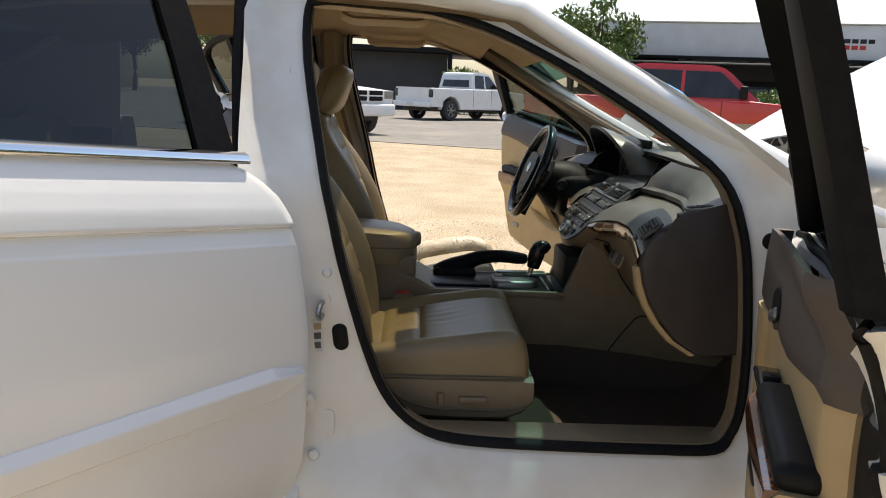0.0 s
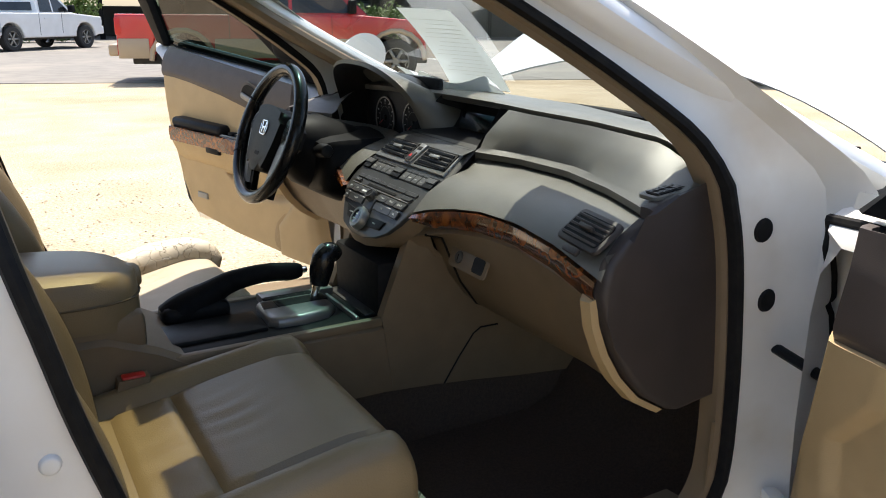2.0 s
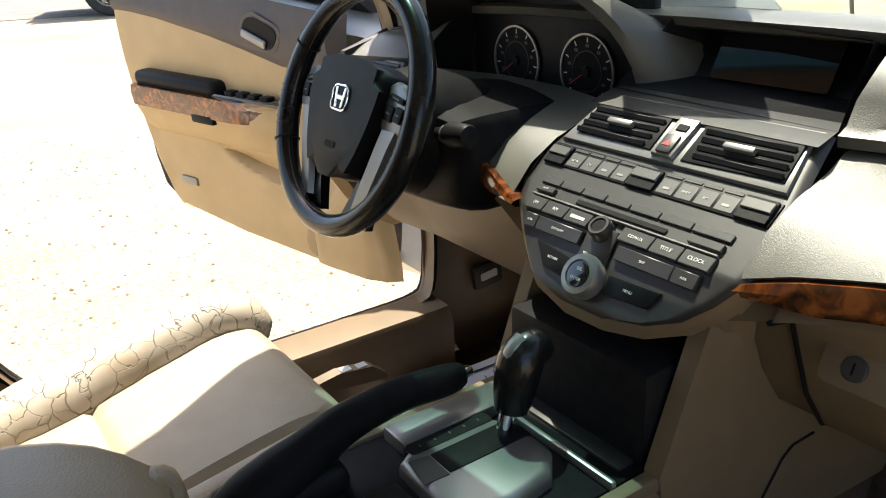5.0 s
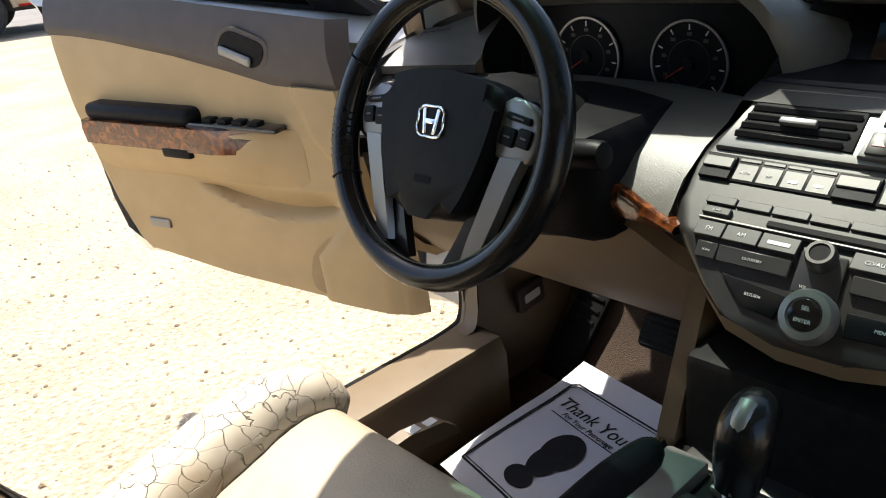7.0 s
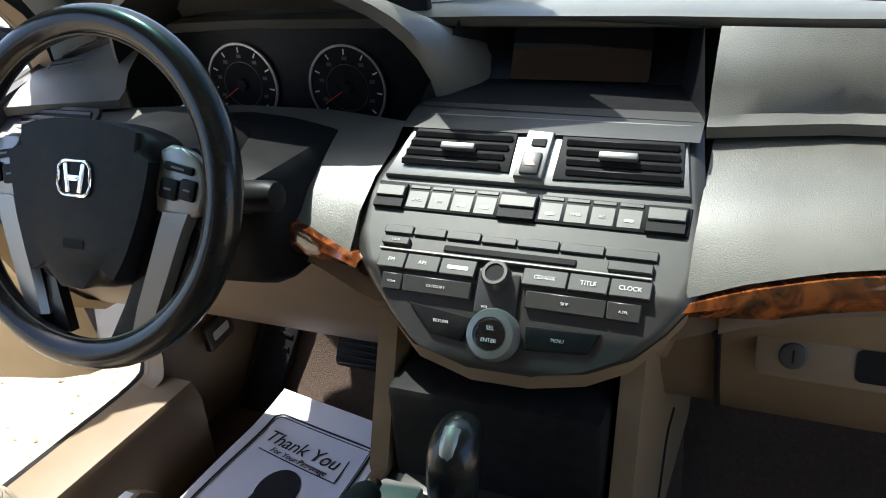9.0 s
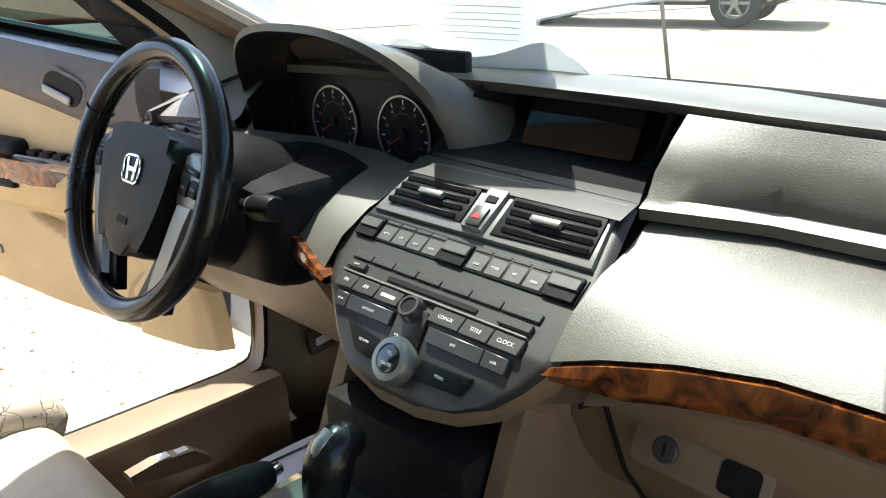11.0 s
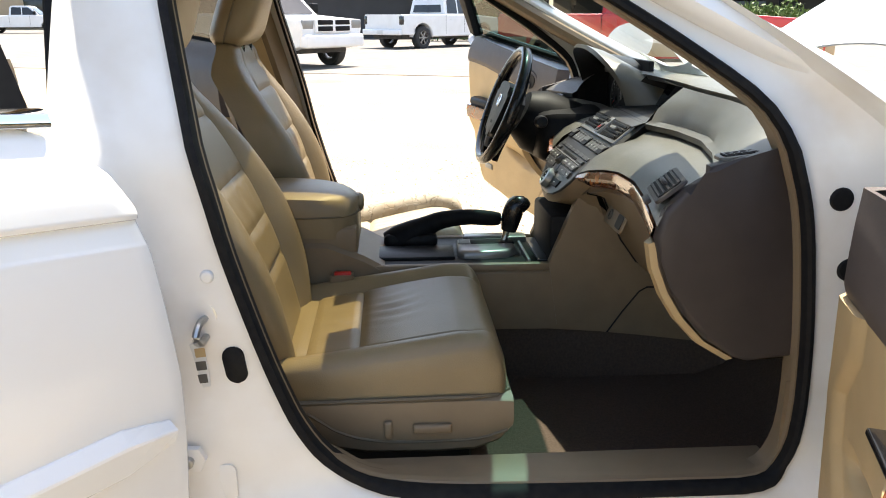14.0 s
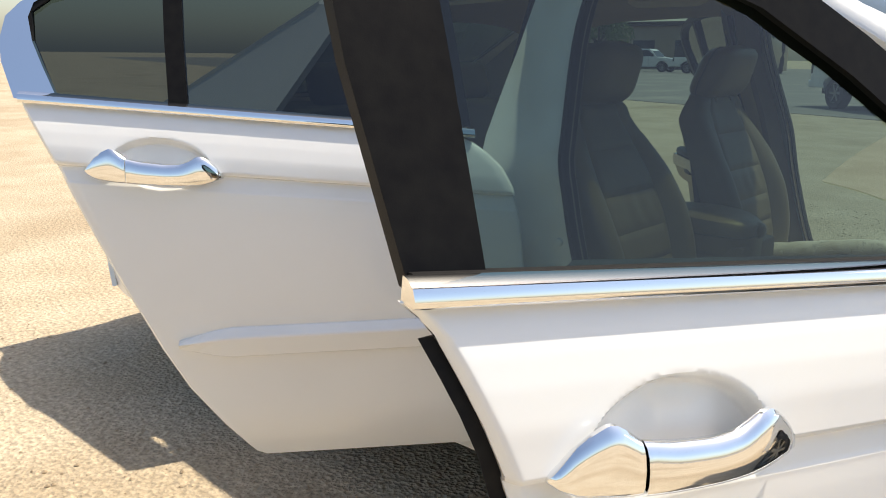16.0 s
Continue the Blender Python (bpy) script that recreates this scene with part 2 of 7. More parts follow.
STUCCO = material("white_stucco", (0.66, 0.66, 0.66), 0.9, other=(0.6, 0.6, 0.6), scale=1.2, bump=0.4, bump_scale=60, stain=(0.56, 0.55, 0.54), stain_scale=0.3)
# Dark tone puts the shade under the roofs into the wall colour.
SHADE = material("grey_wall_toned_for_shade", (0.07, 0.068, 0.068), 0.9, other=(0.055, 0.053, 0.053), scale=1.0)
PINK = material("red_stucco", (0.36, 0.15, 0.1), 0.9, other=(0.32, 0.13, 0.09), scale=1.2)
LEAF = material("leaf_green", (0.07, 0.12, 0.02), 0.55, other=(0.13, 0.19, 0.04), scale=2.0)
BARK = material("bark", (0.09, 0.065, 0.045), 0.9, other=(0.05, 0.037, 0.027), scale=18, bump=0.8, bump_scale=30, bump_dist=0.02)


# ---- mesh helpers ----
def part(name, bm, mat, parent=None, label="", smooth=True, kind=""):
    me = bpy.data.meshes.new(name)
    bmesh.ops.recalc_face_normals(bm, faces=bm.faces)
    bm.to_mesh(me)
    bm.free()
    me.materials.append(mat)
    if smooth:
        me.shade_smooth()
        me.set_sharp_from_angle(angle=radians(38))
    ob = new(name, me)
    if parent is not None:
        ob.parent = parent
    return tagged(ob, label=label, kind=kind)


def thing(name, label, category, group="", at=(0, 0, 0)):
    ob = new(name)
    ob.location = at
    ob.empty_display_size = 0.1
    return tagged(ob, label, category, group)


def moved(bm, m):
    bmesh.ops.transform(bm, matrix=m, verts=bm.verts)
    return bm


def join(*bms):
    out = bms[0]
    for b in bms[1:]:
        me = bpy.data.meshes.new("join")
        b.to_mesh(me)
        b.free()
        out.from_mesh(me)
        bpy.data.meshes.remove(me)
    return out


def box(x0, x1, y0, y1, z0, z1, bevel=0.0, seg=2):
    bm = bmesh.new()
    bmesh.ops.create_cube(bm, size=1)
    bmesh.ops.scale(bm, vec=(x1 - x0, y1 - y0, z1 - z0), verts=bm.verts)
    bmesh.ops.translate(bm, vec=((x0 + x1) / 2, (y0 + y1) / 2, (z0 + z1) / 2), verts=bm.verts)
    if bevel:
        bmesh.ops.bevel(bm, geom=bm.edges[:], offset=bevel, segments=seg, profile=0.5, affect="EDGES")
    return bm


def loft(rings, closed=True, caps=True):
    """Skin rings of equal length."""
    bm = bmesh.new()
    vs = [[bm.verts.new(p) for p in r] for r in rings]
    n = len(rings[0])
    for a, b in zip(vs, vs[1:]):
        for i in range(n if closed else n - 1):
            j = (i + 1) % n
            bm.faces.new((a[i], a[j], b[j], b[i]))
    if caps and closed:
        bm.faces.new(vs[0][::-1])
        bm.faces.new(vs[-1])
    return bm


def sheet(f, nu, nv, thick=0.0):
    """Surface f(u, v), u and v from 0 to 1, given thickness along its normal."""
    bm = bmesh.new()
    g = [[bm.verts.new(f(i / nu, j / nv)) for j in range(nv + 1)] for i in range(nu + 1)]
    for i in range(nu):
        for j in range(nv):
            bm.faces.new((g[i][j], g[i + 1][j], g[i + 1][j + 1], g[i][j + 1]))
    if thick:
        bm.normal_update()
        bmesh.ops.solidify(bm, geom=bm.faces[:], thickness=thick)
    return bm


def spline(pts, n):
    """n points along a Catmull-Rom curve through pts."""
    pts = [Vector(p) for p in pts]
    q = [2 * pts[0] - pts[1], *pts, 2 * pts[-1] - pts[-2]]
    out = []
    for k in range(n):
        s = k / (n - 1) * (len(pts) - 1)
        i = min(int(s), len(pts) - 2)
        t = s - i
        a, b, c, d = q[i:i + 4]
        out.append(0.5 * (2 * b + (c - a) * t + (2 * a - 5 * b + 4 * c - d) * t * t + (3 * b - a - 3 * c + d) * t ** 3))
    return out


def tube(pts, r, sides=10, closed=False, flat=1.0, up=(0, 0, 1)):
    """A pipe along pts; flat squashes it along its own up."""
    pts = [Vector(p) for p in pts]
    n = len(pts)
    rings = []
    for i, p in enumerate(pts):
        a = pts[(i - 1) % n] if closed or i else p
        b = pts[(i + 1) % n] if closed or i < n - 1 else p
        d = (b - a).normalized()
        s = d.cross(Vector(up))
        s = s.normalized() if s.length > 1e-5 else d.cross(Vector((1, 0, 0))).normalized()
        u = s.cross(d)
        rr = r[i] if isinstance(r, (list, tuple)) else r
        rings.append([p + s * math.cos(k * math.tau / sides) * rr + u * math.sin(k * math.tau / sides) * rr * flat for k in range(sides)])
    if closed:
        rings.append(rings[0])
        bm = loft(rings, caps=False)
        bmesh.ops.remove_doubles(bm, verts=bm.verts, dist=1e-6)
        return bm
    return loft(rings)


def prism(poly, thick, m=None, bevel=0.0, seg=2):
    """A flat plate in x, y of the outline poly, from z 0 to thick, laid by m."""
    bm = bmesh.new()
    a = [bm.verts.new((x, y, 0)) for x, y in poly]
    b = [bm.verts.new((x, y, thick)) for x, y in poly]
    bm.faces.new(a[::-1])
    bm.faces.new(b)
    for i in range(len(poly)):
        j = (i + 1) % len(poly)
        bm.faces.new((a[i], a[j], b[j], b[i]))
    if bevel:
        rim = [e for e in bm.edges if all(v in b for v in e.verts)]
        bmesh.ops.bevel(bm, geom=rim, offset=bevel, segments=seg, profile=0.5, affect="EDGES")
    return moved(bm, m) if m else bm


def disc(r0, r1, h, m=None, sides=32, bevel=0.0):
    bm = bmesh.new()
    bmesh.ops.create_cone(bm, cap_ends=True, segments=sides, radius1=r0, radius2=r1, depth=h)
    bmesh.ops.translate(bm, vec=(0, 0, h / 2), verts=bm.verts)
    if bevel:
        top = [e for e in bm.edges if all(v.co.z > h * 0.99 for v in e.verts)]
        bmesh.ops.bevel(bm, geom=top, offset=bevel, segments=3, profile=0.5, affect="EDGES")
    return moved(bm, m) if m else bm


def lathe(prof, m=None, sides=32, closed=False):
    """Turn (r, z) pairs round z."""
    rings = [[(r * math.cos(k * math.tau / sides), r * math.sin(k * math.tau / sides), z) for k in range(sides)] for r, z in prof]
    if closed:
        rings.append(rings[0])
        bm = loft(rings, caps=False)
        bmesh.ops.remove_doubles(bm, verts=bm.verts, dist=1e-6)
    else:
        bm = loft(rings)
    return moved(bm, m) if m else bm


def axes(origin, xdir, zdir):
    """A frame with its z along zdir and x near xdir."""
    z = Vector(zdir).normalized()
    x = Vector(xdir)
    x = (x - z * x.dot(z)).normalized()
    m = Matrix((x, z.cross(x), z)).transposed().to_4x4()
    m.translation = Vector(origin)
    return m


def rounded(w, h, r, n=4):
    """Outline of a rounded rectangle about the origin."""
    out = []
    for cx, cy, a in ((w / 2 - r, h / 2 - r, 0), (r - w / 2, h / 2 - r, 90), (r - w / 2, r - h / 2, 180), (w / 2 - r, r - h / 2, 270)):
        for k in range(n + 1):
            t = radians(a + 90 * k / n)
            out.append((cx + r * math.cos(t), cy + r * math.sin(t)))
    return out


def text(body, size, m, mat, parent, name="lettering"):
    """Raised lettering as a mesh."""
    cu = bpy.data.curves.new("text", "FONT")
    cu.body, cu.size, cu.align_x, cu.align_y, cu.extrude = body, size, "CENTER", "CENTER", 0.0002
    ob = bpy.data.objects.new("text", cu)
    me = bpy.data.meshes.new_from_object(ob)
    bpy.data.objects.remove(ob)
    bm = bmesh.new()
    bm.from_mesh(me)
    bpy.data.meshes.remove(me)
    return part(name, moved(bm, m), mat, parent, smooth=False)


def flip_y(bm):
    bmesh.ops.scale(bm, vec=(1, -1, 1), verts=bm.verts)
    bmesh.ops.reverse_faces(bm, faces=bm.faces)
    return bm


def lerp(a, b, t):
    return a + (b - a) * t


def ease(v, a, b):
    t = min(max((v - a) / (b - a), 0), 1)
    return t * t * (3 - 2 * t)


def table(pairs, v):
    """Piecewise-linear look-up."""
    if v <= pairs[0][0]:
        return pairs[0][1]
    for (a, fa), (b, fb) in zip(pairs, pairs[1:]):
        if v <= b:
            return fa + (fb - fa) * (v - a) / (b - a)
    return pairs[-1][1]


# ---- ground and far setting ----
ground = part("ground", sheet(lambda u, v: (lerp(-400, 400, u), lerp(-400, 400, v), 0), 8, 8), SAND, smooth=False)
tagged(ground, "pale compacted sandy lot with fine gravel", "ground", kind="structure")
road = part("road", sheet(lambda u, v: (lerp(-140, 120, u) + 0, 15.2 - 0.36 * lerp(-140, 120, u) * (1 if lerp(-140, 120, u) < 40 else 0.5) + lerp(0, 70, v), 0.012), 40, 2, 0.02), ASPHALT, smooth=False)
tagged(road, "worn grey asphalt road beside the sandy lot", "road", kind="structure")

# ---- the sedan ----
car = thing("sedan", "pearl white four-door sedan with open doors and raised hood", "car")

SIDE_Y = [(0.2, 0.845), (0.27, 0.87), (0.45, 0.905), (0.62, 0.92), (0.8, 0.925), (0.9, 0.922), (0.97, 0.915), (1.03, 0.895), (1.07, 0.868), (1.42, 0.625), (1.47, 0.56)]


def side_y(z):
    return table(SIDE_Y, z)


def jamb_y(z):
    return table([(0.2, 0.84), (0.3, 0.845), (0.36, 0.815), (0.44, 0.762), (0.5, 0.77), (1.0, 0.77), (1.42, 0.575)], z)


# front door opening: the seal line (x, z), and the outer rim that goes with it
OPEN = [(-0.055, 1.395), (-0.05, 1.275), (-0.005, 1.058), (0.022, 0.94), (0.045, 0.837), (0.086, 0.695), (0.115, 0.61), (0.142, 0.547), (0.185, 0.485), (0.252, 0.436),
        (0.36, 0.418), (0.573, 0.412), (0.8, 0.41), (0.93, 0.413), (0.975, 0.445), (0.992, 0.53), (0.991, 0.647), (0.982, 0.756), (0.965, 0.88), (0.941, 0.965), (0.897, 1.061),
        (0.8, 1.138), (0.659, 1.228), (0.53, 1.3), (0.397, 1.362), (0.29, 1.394), (0.197, 1.412), (0.07, 1.42), (-0.03, 1.415)]
RIM = [(-0.185, 1.42), (-0.178, 1.275), (-0.16, 1.058), (-0.135, 0.95), (-0.11, 0.84), (-0.085, 0.7), (-0.075, 0.61), (-0.07, 0.547), (-0.066, 0.4), (-0.045, 0.265),
       (0.3, 0.262), (0.573, 0.26), (0.8, 0.26), (0.98, 0.265), (1.08, 0.33), (1.11, 0.5), (1.12, 0.647), (1.12, 0.76), (1.12, 0.88), (1.12, 0.985), (1.02, 1.075),
       (0.9, 1.165), (0.745, 1.265), (0.6, 1.342), (0.44, 1.41), (0.31, 1.445), (0.2, 1.462), (0.06, 1.472), (-0.1, 1.472)]


def ring(pts, fy, dy=0.0):
    return [(x, -(fy(z) + dy), z) for x, z in pts]


def toward(a, b, t):
    return [(lerp(p[0], q[0], t), lerp(p[1], q[1], t)) for p, q in zip(a, b)]


def inset(pts, d):
    """The closed outline moved inwards by d."""
    out = []
    n = len(pts)
    for i in range(n):
        a, b = Vector(pts[i - 1]), Vector(pts[(i + 1) % n])
        t = (b - a).normalized()
        out.append((pts[i][0] - t.y * d, pts[i][1] + t.x * d))
    return out


def strip(rings):
    return loft(rings, caps=False)


def dense(pts, k=3):
    """Round the outline by a closed curve through its points."""
    n = len(pts)
    out = []
    for i in range(n):
        a, b, c, d = (Vector(pts[(i + j) % n]) for j in (-1, 0, 1, 2))
        for j in range(k):
            t = j / k
            p = 0.5 * (2 * b + (c - a) * t + (2 * a - 5 * b + 4 * c - d) * t * t + (3 * b - a - 3 * c + d) * t ** 3)
            out.append((p.x, p.y))
    return out


OPEN, RIM = dense(OPEN), dense(RIM)


def lip(front, rear):
    """Inner trim edge: wide along the dash and roof, narrow on the centre pillar."""
    a, b = inset(OPEN, front), inset(OPEN, rear)
    return [p if o[0] > 0.3 else (q if o[0] < 0.2 else ((p[0] + q[0]) / 2, (p[1] + q[1]) / 2)) for p, q, o in zip(a, b, OPEN)]


for side in (-1, 1):
    fix = (lambda b: b) if side < 0 else flip_y
    bm = strip([ring(OPEN, jamb_y, -0.03), ring(inset(OPEN, -0.004), jamb_y), ring(inset(OPEN, -0.025), jamb_y, 0.005), ring(toward(OPEN, RIM, 0.45), jamb_y, 0.008), ring(toward(OPEN, RIM, 0.62), lambda z: lerp(jamb_y(z), side_y(z), 0.12)), ring(toward(OPEN, RIM, 0.85), lambda z: lerp(jamb_y(z), side_y(z), 0.28)), ring(RIM, lambda z: side_y(z) - 0.035), ring(RIM, lambda z: side_y(z) - 0.12)])
    part("side_frame", fix(bm), JAMB, car, "white painted door frame with pillar and sill")
    bm = strip([ring(inset(OPEN, 0.015), jamb_y, -0.035), ring(inset(OPEN, 0.015), jamb_y, 0.0), ring(inset(OPEN, 0.012), jamb_y, 0.009), ring(inset(OPEN, 0.006), jamb_y, 0.012), ring(inset(OPEN, -0.001), jamb_y, 0.01), ring(inset(OPEN, -0.004), jamb_y, 0.0), ring(inset(OPEN, -0.003), jamb_y, -0.03), ring(inset(OPEN, 0.015), jamb_y, -0.035)])
    part("door_seal", fix(bm), SEAL, car, "black rubber door seal")
    bm = strip([ring(inset(OPEN, 0.008), jamb_y, -0.03), ring(lip(0.013, 0.01), jamb_y, -0.006), ring(lip(0.018, 0.014), jamb_y, -0.006), ring(lip(0.02, 0.016), jamb_y, -0.016)])
    part("opening_trim", fix(bm), SIDE, car, "beige plastic trim round the opening")
    part("inner_return", fix(strip([ring(lip(0.019, 0.015), jamb_y, -0.014), ring(lip(0.019, 0.008), jamb_y, -0.05)])), SIDE, car)
    rows = [(1.41, -0.16, -0.085, 0.56), (1.25, -0.155, -0.08, 0.64), (1.06, -0.14, -0.035, 0.72), (0.84, -0.13, 0.025, 0.745), (0.7, -0.1, 0.065, 0.745), (0.55, -0.08, 0.12, 0.745), (0.44, -0.07, 0.22, 0.745), (0.3, -0.07, 0.27, 0.745)]
    part("b_pillar_trim", fix(loft([[(x0, -y, z), (x0 + 0.02, -y + 0.05, z), (x1 - 0.02, -y + 0.06, z), (x1 + 0.012, -y + 0.01, z), (x1, -y - 0.02, z)] for z, x0, x1, y in rows])), SIDE, car, "tan centre pillar trim")
    part("seat_belt", fix(loft([[(x, -y, z), (x + 0.045, -y - 0.004, z), (x + 0.045, -y - 0.006, z), (x, -y - 0.002, z)] for x, y, z in ((-0.16, 0.575, 1.25), (-0.1, 0.655, 1.0), (-0.04, 0.68, 0.7), (0.0, 0.69, 0.45))])), TAN, car, "beige seat belt webbing")
    part("rear_seal", fix(tube([(-0.2, -0.585, 1.41), (-0.19, -0.67, 1.25), (-0.172, -0.755, 1.06), (-0.14, -0.79, 0.9), (-0.11, -0.79, 0.7), (-0.1, -0.79, 0.5), (-0.14, -0.79, 0.42), (-0.3, -0.79, 0.41), (-0.7, -0.79, 0.42)], 0.018, 8)), SEAL, car, "black rubber rear door seal")
    part("rocker_panel", fix(loft([[(x, -0.86, 0.24), (x, -0.875, 0.29), (x, -0.845, 0.335), (x, -0.8, 0.37), (x, -0.76, 0.4), (x, -0.7, 0.38), (x, -0.7, 0.22)] for x in (-0.95, -0.5, -0.03)])), JAMB, car, "white rear sill")
    part("sill_flange", fix(loft([[(x, -0.862, 0.232), (x, -0.866, 0.262), (x, -0.852, 0.272), (x, -0.79, 0.276), (x, -0.78, 0.232)] for x in (-0.06, 0.3, 0.7, 1.08)])), JAMB, car, "white sill flange")
    part("sill_plate", fix(loft([[(x, -0.765, 0.425), (x, -0.745, 0.434), (x, -0.67, 0.43), (x, -0.655, 0.4), (x, -0.655, 0.27)] for x in (0.22, 0.5, 0.8, 0.97)], closed=False)), SIDE, car, "beige sill plate")
    part("kick_panel", fix(loft([[(x, -0.755, z0), (x, -0.755, 0.6), (x, y, 0.6), (x, y, z0)] for x, y, z0 in ((0.965, -0.754, 0.42), (0.99, -0.75, 0.36), (1.04, -0.738, 0.27), (1.12, -0.71, 0.27), (1.28, -0.7, 0.27))])), SIDE, car, "beige kick panel")
    part("grab_handle", fix(loft([[(x, -0.52, 1.392 - h), (x, -0.49, 1.4 - h), (x, -0.492, 1.386 - h), (x, -0.52, 1.376 - h)] for x, h in ((0.02, 0), (0.035, 0.008), (0.05, 0.012), (0.2, 0.012), (0.215, 0.008), (0.23, 0))])), HEAD, car, "tan roof grab handle")
    part("sun_visor", fix(moved(box(-0.08, 0.08, -0.2, 0.2, -0.006, 0.006, 0.0055, 3), Matrix.Translation((0.4, -0.28, 1.412)) @ Matrix.Rotation(radians(13), 4, "Y"))), HEAD, car, "tan sun visor folded up")

# roof, headliner, floor
ROOF_Y = [(-1.25, 0.5), (-0.9, 0.58), (0.0, 0.6), (0.42, 0.6)]


def roof_at(u, v):
    x = lerp(-1.05, 0.44, u)
    s = 2 * v - 1
    w = table(ROOF_Y, x)
    return (x + 0.05 * (1 - s * s) * (1 if u > 0.5 else -0.4), w * s, table([(-1.05, 1.395), (-0.6, 1.455), (-0.1, 1.472), (0.25, 1.455), (0.44, 1.41)], x) + 0.03 * (1 - s ** 4))


def with_hole(f, thick, u0=22, u1=28, v0=4, v1=16):
    """Roof sheet with the opening of the glass roof panel."""
    bm = bmesh.new()
    g = [[bm.verts.new(f(i / 30, j / 24)) for j in range(25)] for i in range(31)]
    for i in range(30):
        for j in range(24):
            if not (u0 <= i < u1 and v0 <= j < v1):
                bm.faces.new((g[i][j], g[i + 1][j], g[i + 1][j + 1], g[i][j + 1]))
    bm.normal_update()
    bmesh.ops.solidify(bm, geom=bm.faces[:], thickness=thick)
    return bm


def liner_at(u, v):
    x, y, z = roof_at(u, v)
    return (x, y * 0.97, z - 0.045 - 0.02 * abs(2 * v - 1) ** 6)


roof = part("roof", with_hole(roof_at, 0.012), PAINT, car)
part("roof_panel", sheet(lambda u, v: roof_at(lerp(22, 28, u) / 30, lerp(4, 16, v) / 24), 6, 10), ROOFGLASS, roof, "tinted glass roof panel")
part("headliner", with_hole(liner_at, 0.01), HEAD, car, "tan woven headliner")
part("floor_pan", box(-1.0, 1.45, -0.76, 0.76, 0.2, 0.235, 0.01), DIRTY, car)
part("carpet", sheet(lambda u, v: (lerp(-0.95, 1.28, u), lerp(-0.74, 0.74, v), 0.27 + (0.06 if v < 0.42 else 0.0) + max(0, lerp(-0.95, 1.28, u) - 1.1) ** 1.3 * 2.2), 30, 24, 0.02), CARPET, car, "dark brown floor carpet")
part("firewall", box(1.3, 1.34, -0.76, 0.76, 0.24, 0.98, 0.01), DIRTY, car)

# windshield with a teal band along its top
def shield(u, v):
    s = 2 * v - 1
    a, b = Vector((1.43 - 0.16 * s * s, 0.72 * s, 0.985)), Vector((0.49 - 0.05 * s * s, 0.575 * s, 1.425 - 0.01 * s * s))
    p = a.lerp(b, u)
    p.z += 0.035 * math.sin(math.pi * u) * (1 - 1.5 * s * s)
    return p


part("windshield", sheet(lambda u, v: shield(u * 0.675, v), 16, 16), CLEAR, car, "clear windshield glass")
part("header_trim", sheet(lambda u, v: shield(0.82 + 0.2 * u, lerp(0.04, 0.96, v)) + Vector((-0.006, 0, -0.022 - 0.006 * u)), 5, 16, 0.012), HEAD, car, "tan header trim above the windshield")
part("shade_band", sheet(lambda u, v: shield(0.675 + 0.325 * u, v), 6, 16), BAND, car, "teal tinted band along the top of the windshield")
for s in (-1, 1):
    pts = [shield(u / 8, 0.5 + s * 0.5) + Vector((0, s * 0.012, 0.0)) for u in range(9)] + [Vector((0.33, s * 0.592, 1.432)), Vector((0.2, s * 0.598, 1.445)), Vector((0.0, s * 0.6, 1.452))]
    part("pillar_trim", tube([p + Vector((-0.03, -s * 0.012, -0.022)) for p in pts], 0.032, 10, flat=0.7), SIDE, car, "tan pillar trim")
    part("a_pillar", tube([p + Vector((0.0, s * 0.03, -0.008)) for p in pts], 0.046, 12, flat=0.62), PAINT, car)
part("cowl", sheet(lambda u, v: (lerp(1.62, 1.3, u) - 0.16 * (2 * v - 1) ** 2, 0.74 * (2 * v - 1), lerp(0.955, 0.985, u)), 4, 20, 0.01), BLACK, car, "black plastic cowl below the windshield")
part("windshield_edge", tube([shield(0.015, v / 20) for v in range(21)], 0.018, 8, flat=0.5), SEAL, car, "black windshield border")
for y0, y1 in ((-0.62, 0.02), (-0.1, 0.55)):
    part("wiper", tube(spline([(1.46, y0, 0.985), (1.47, (y0 + y1) / 2, 0.982), (1.45, y1, 0.985)], 8), 0.007, 6), BLACK, car, "black wiper arm")


# fenders, quarters, bumpers, hood, trunk
def fender(x0, x1, cx, top, flip):
    def f(u, v):
        x = lerp(x0, x1, u)
        d = abs(x - cx)
        lo = 0.33 + math.sqrt(max(0, 0.38 ** 2 - d * d)) if d < 0.38 else 0.27
        lo = max(lo, 0.27)
        z = lerp(lo, table(top, x), v)
        y = side_y(z) + 0.012 * max(0, 1 - abs(d - 0.38) / 0.1)
        y *= 1 - 0.13 * max(0, (x - 1.75) / 0.7) ** 2.2 - 0.16 * max(0, (-1.75 - x) / 0.6) ** 2.2
        return (x, -y if not flip else y, z)
    return sheet(f, 48, 14, 0.004)


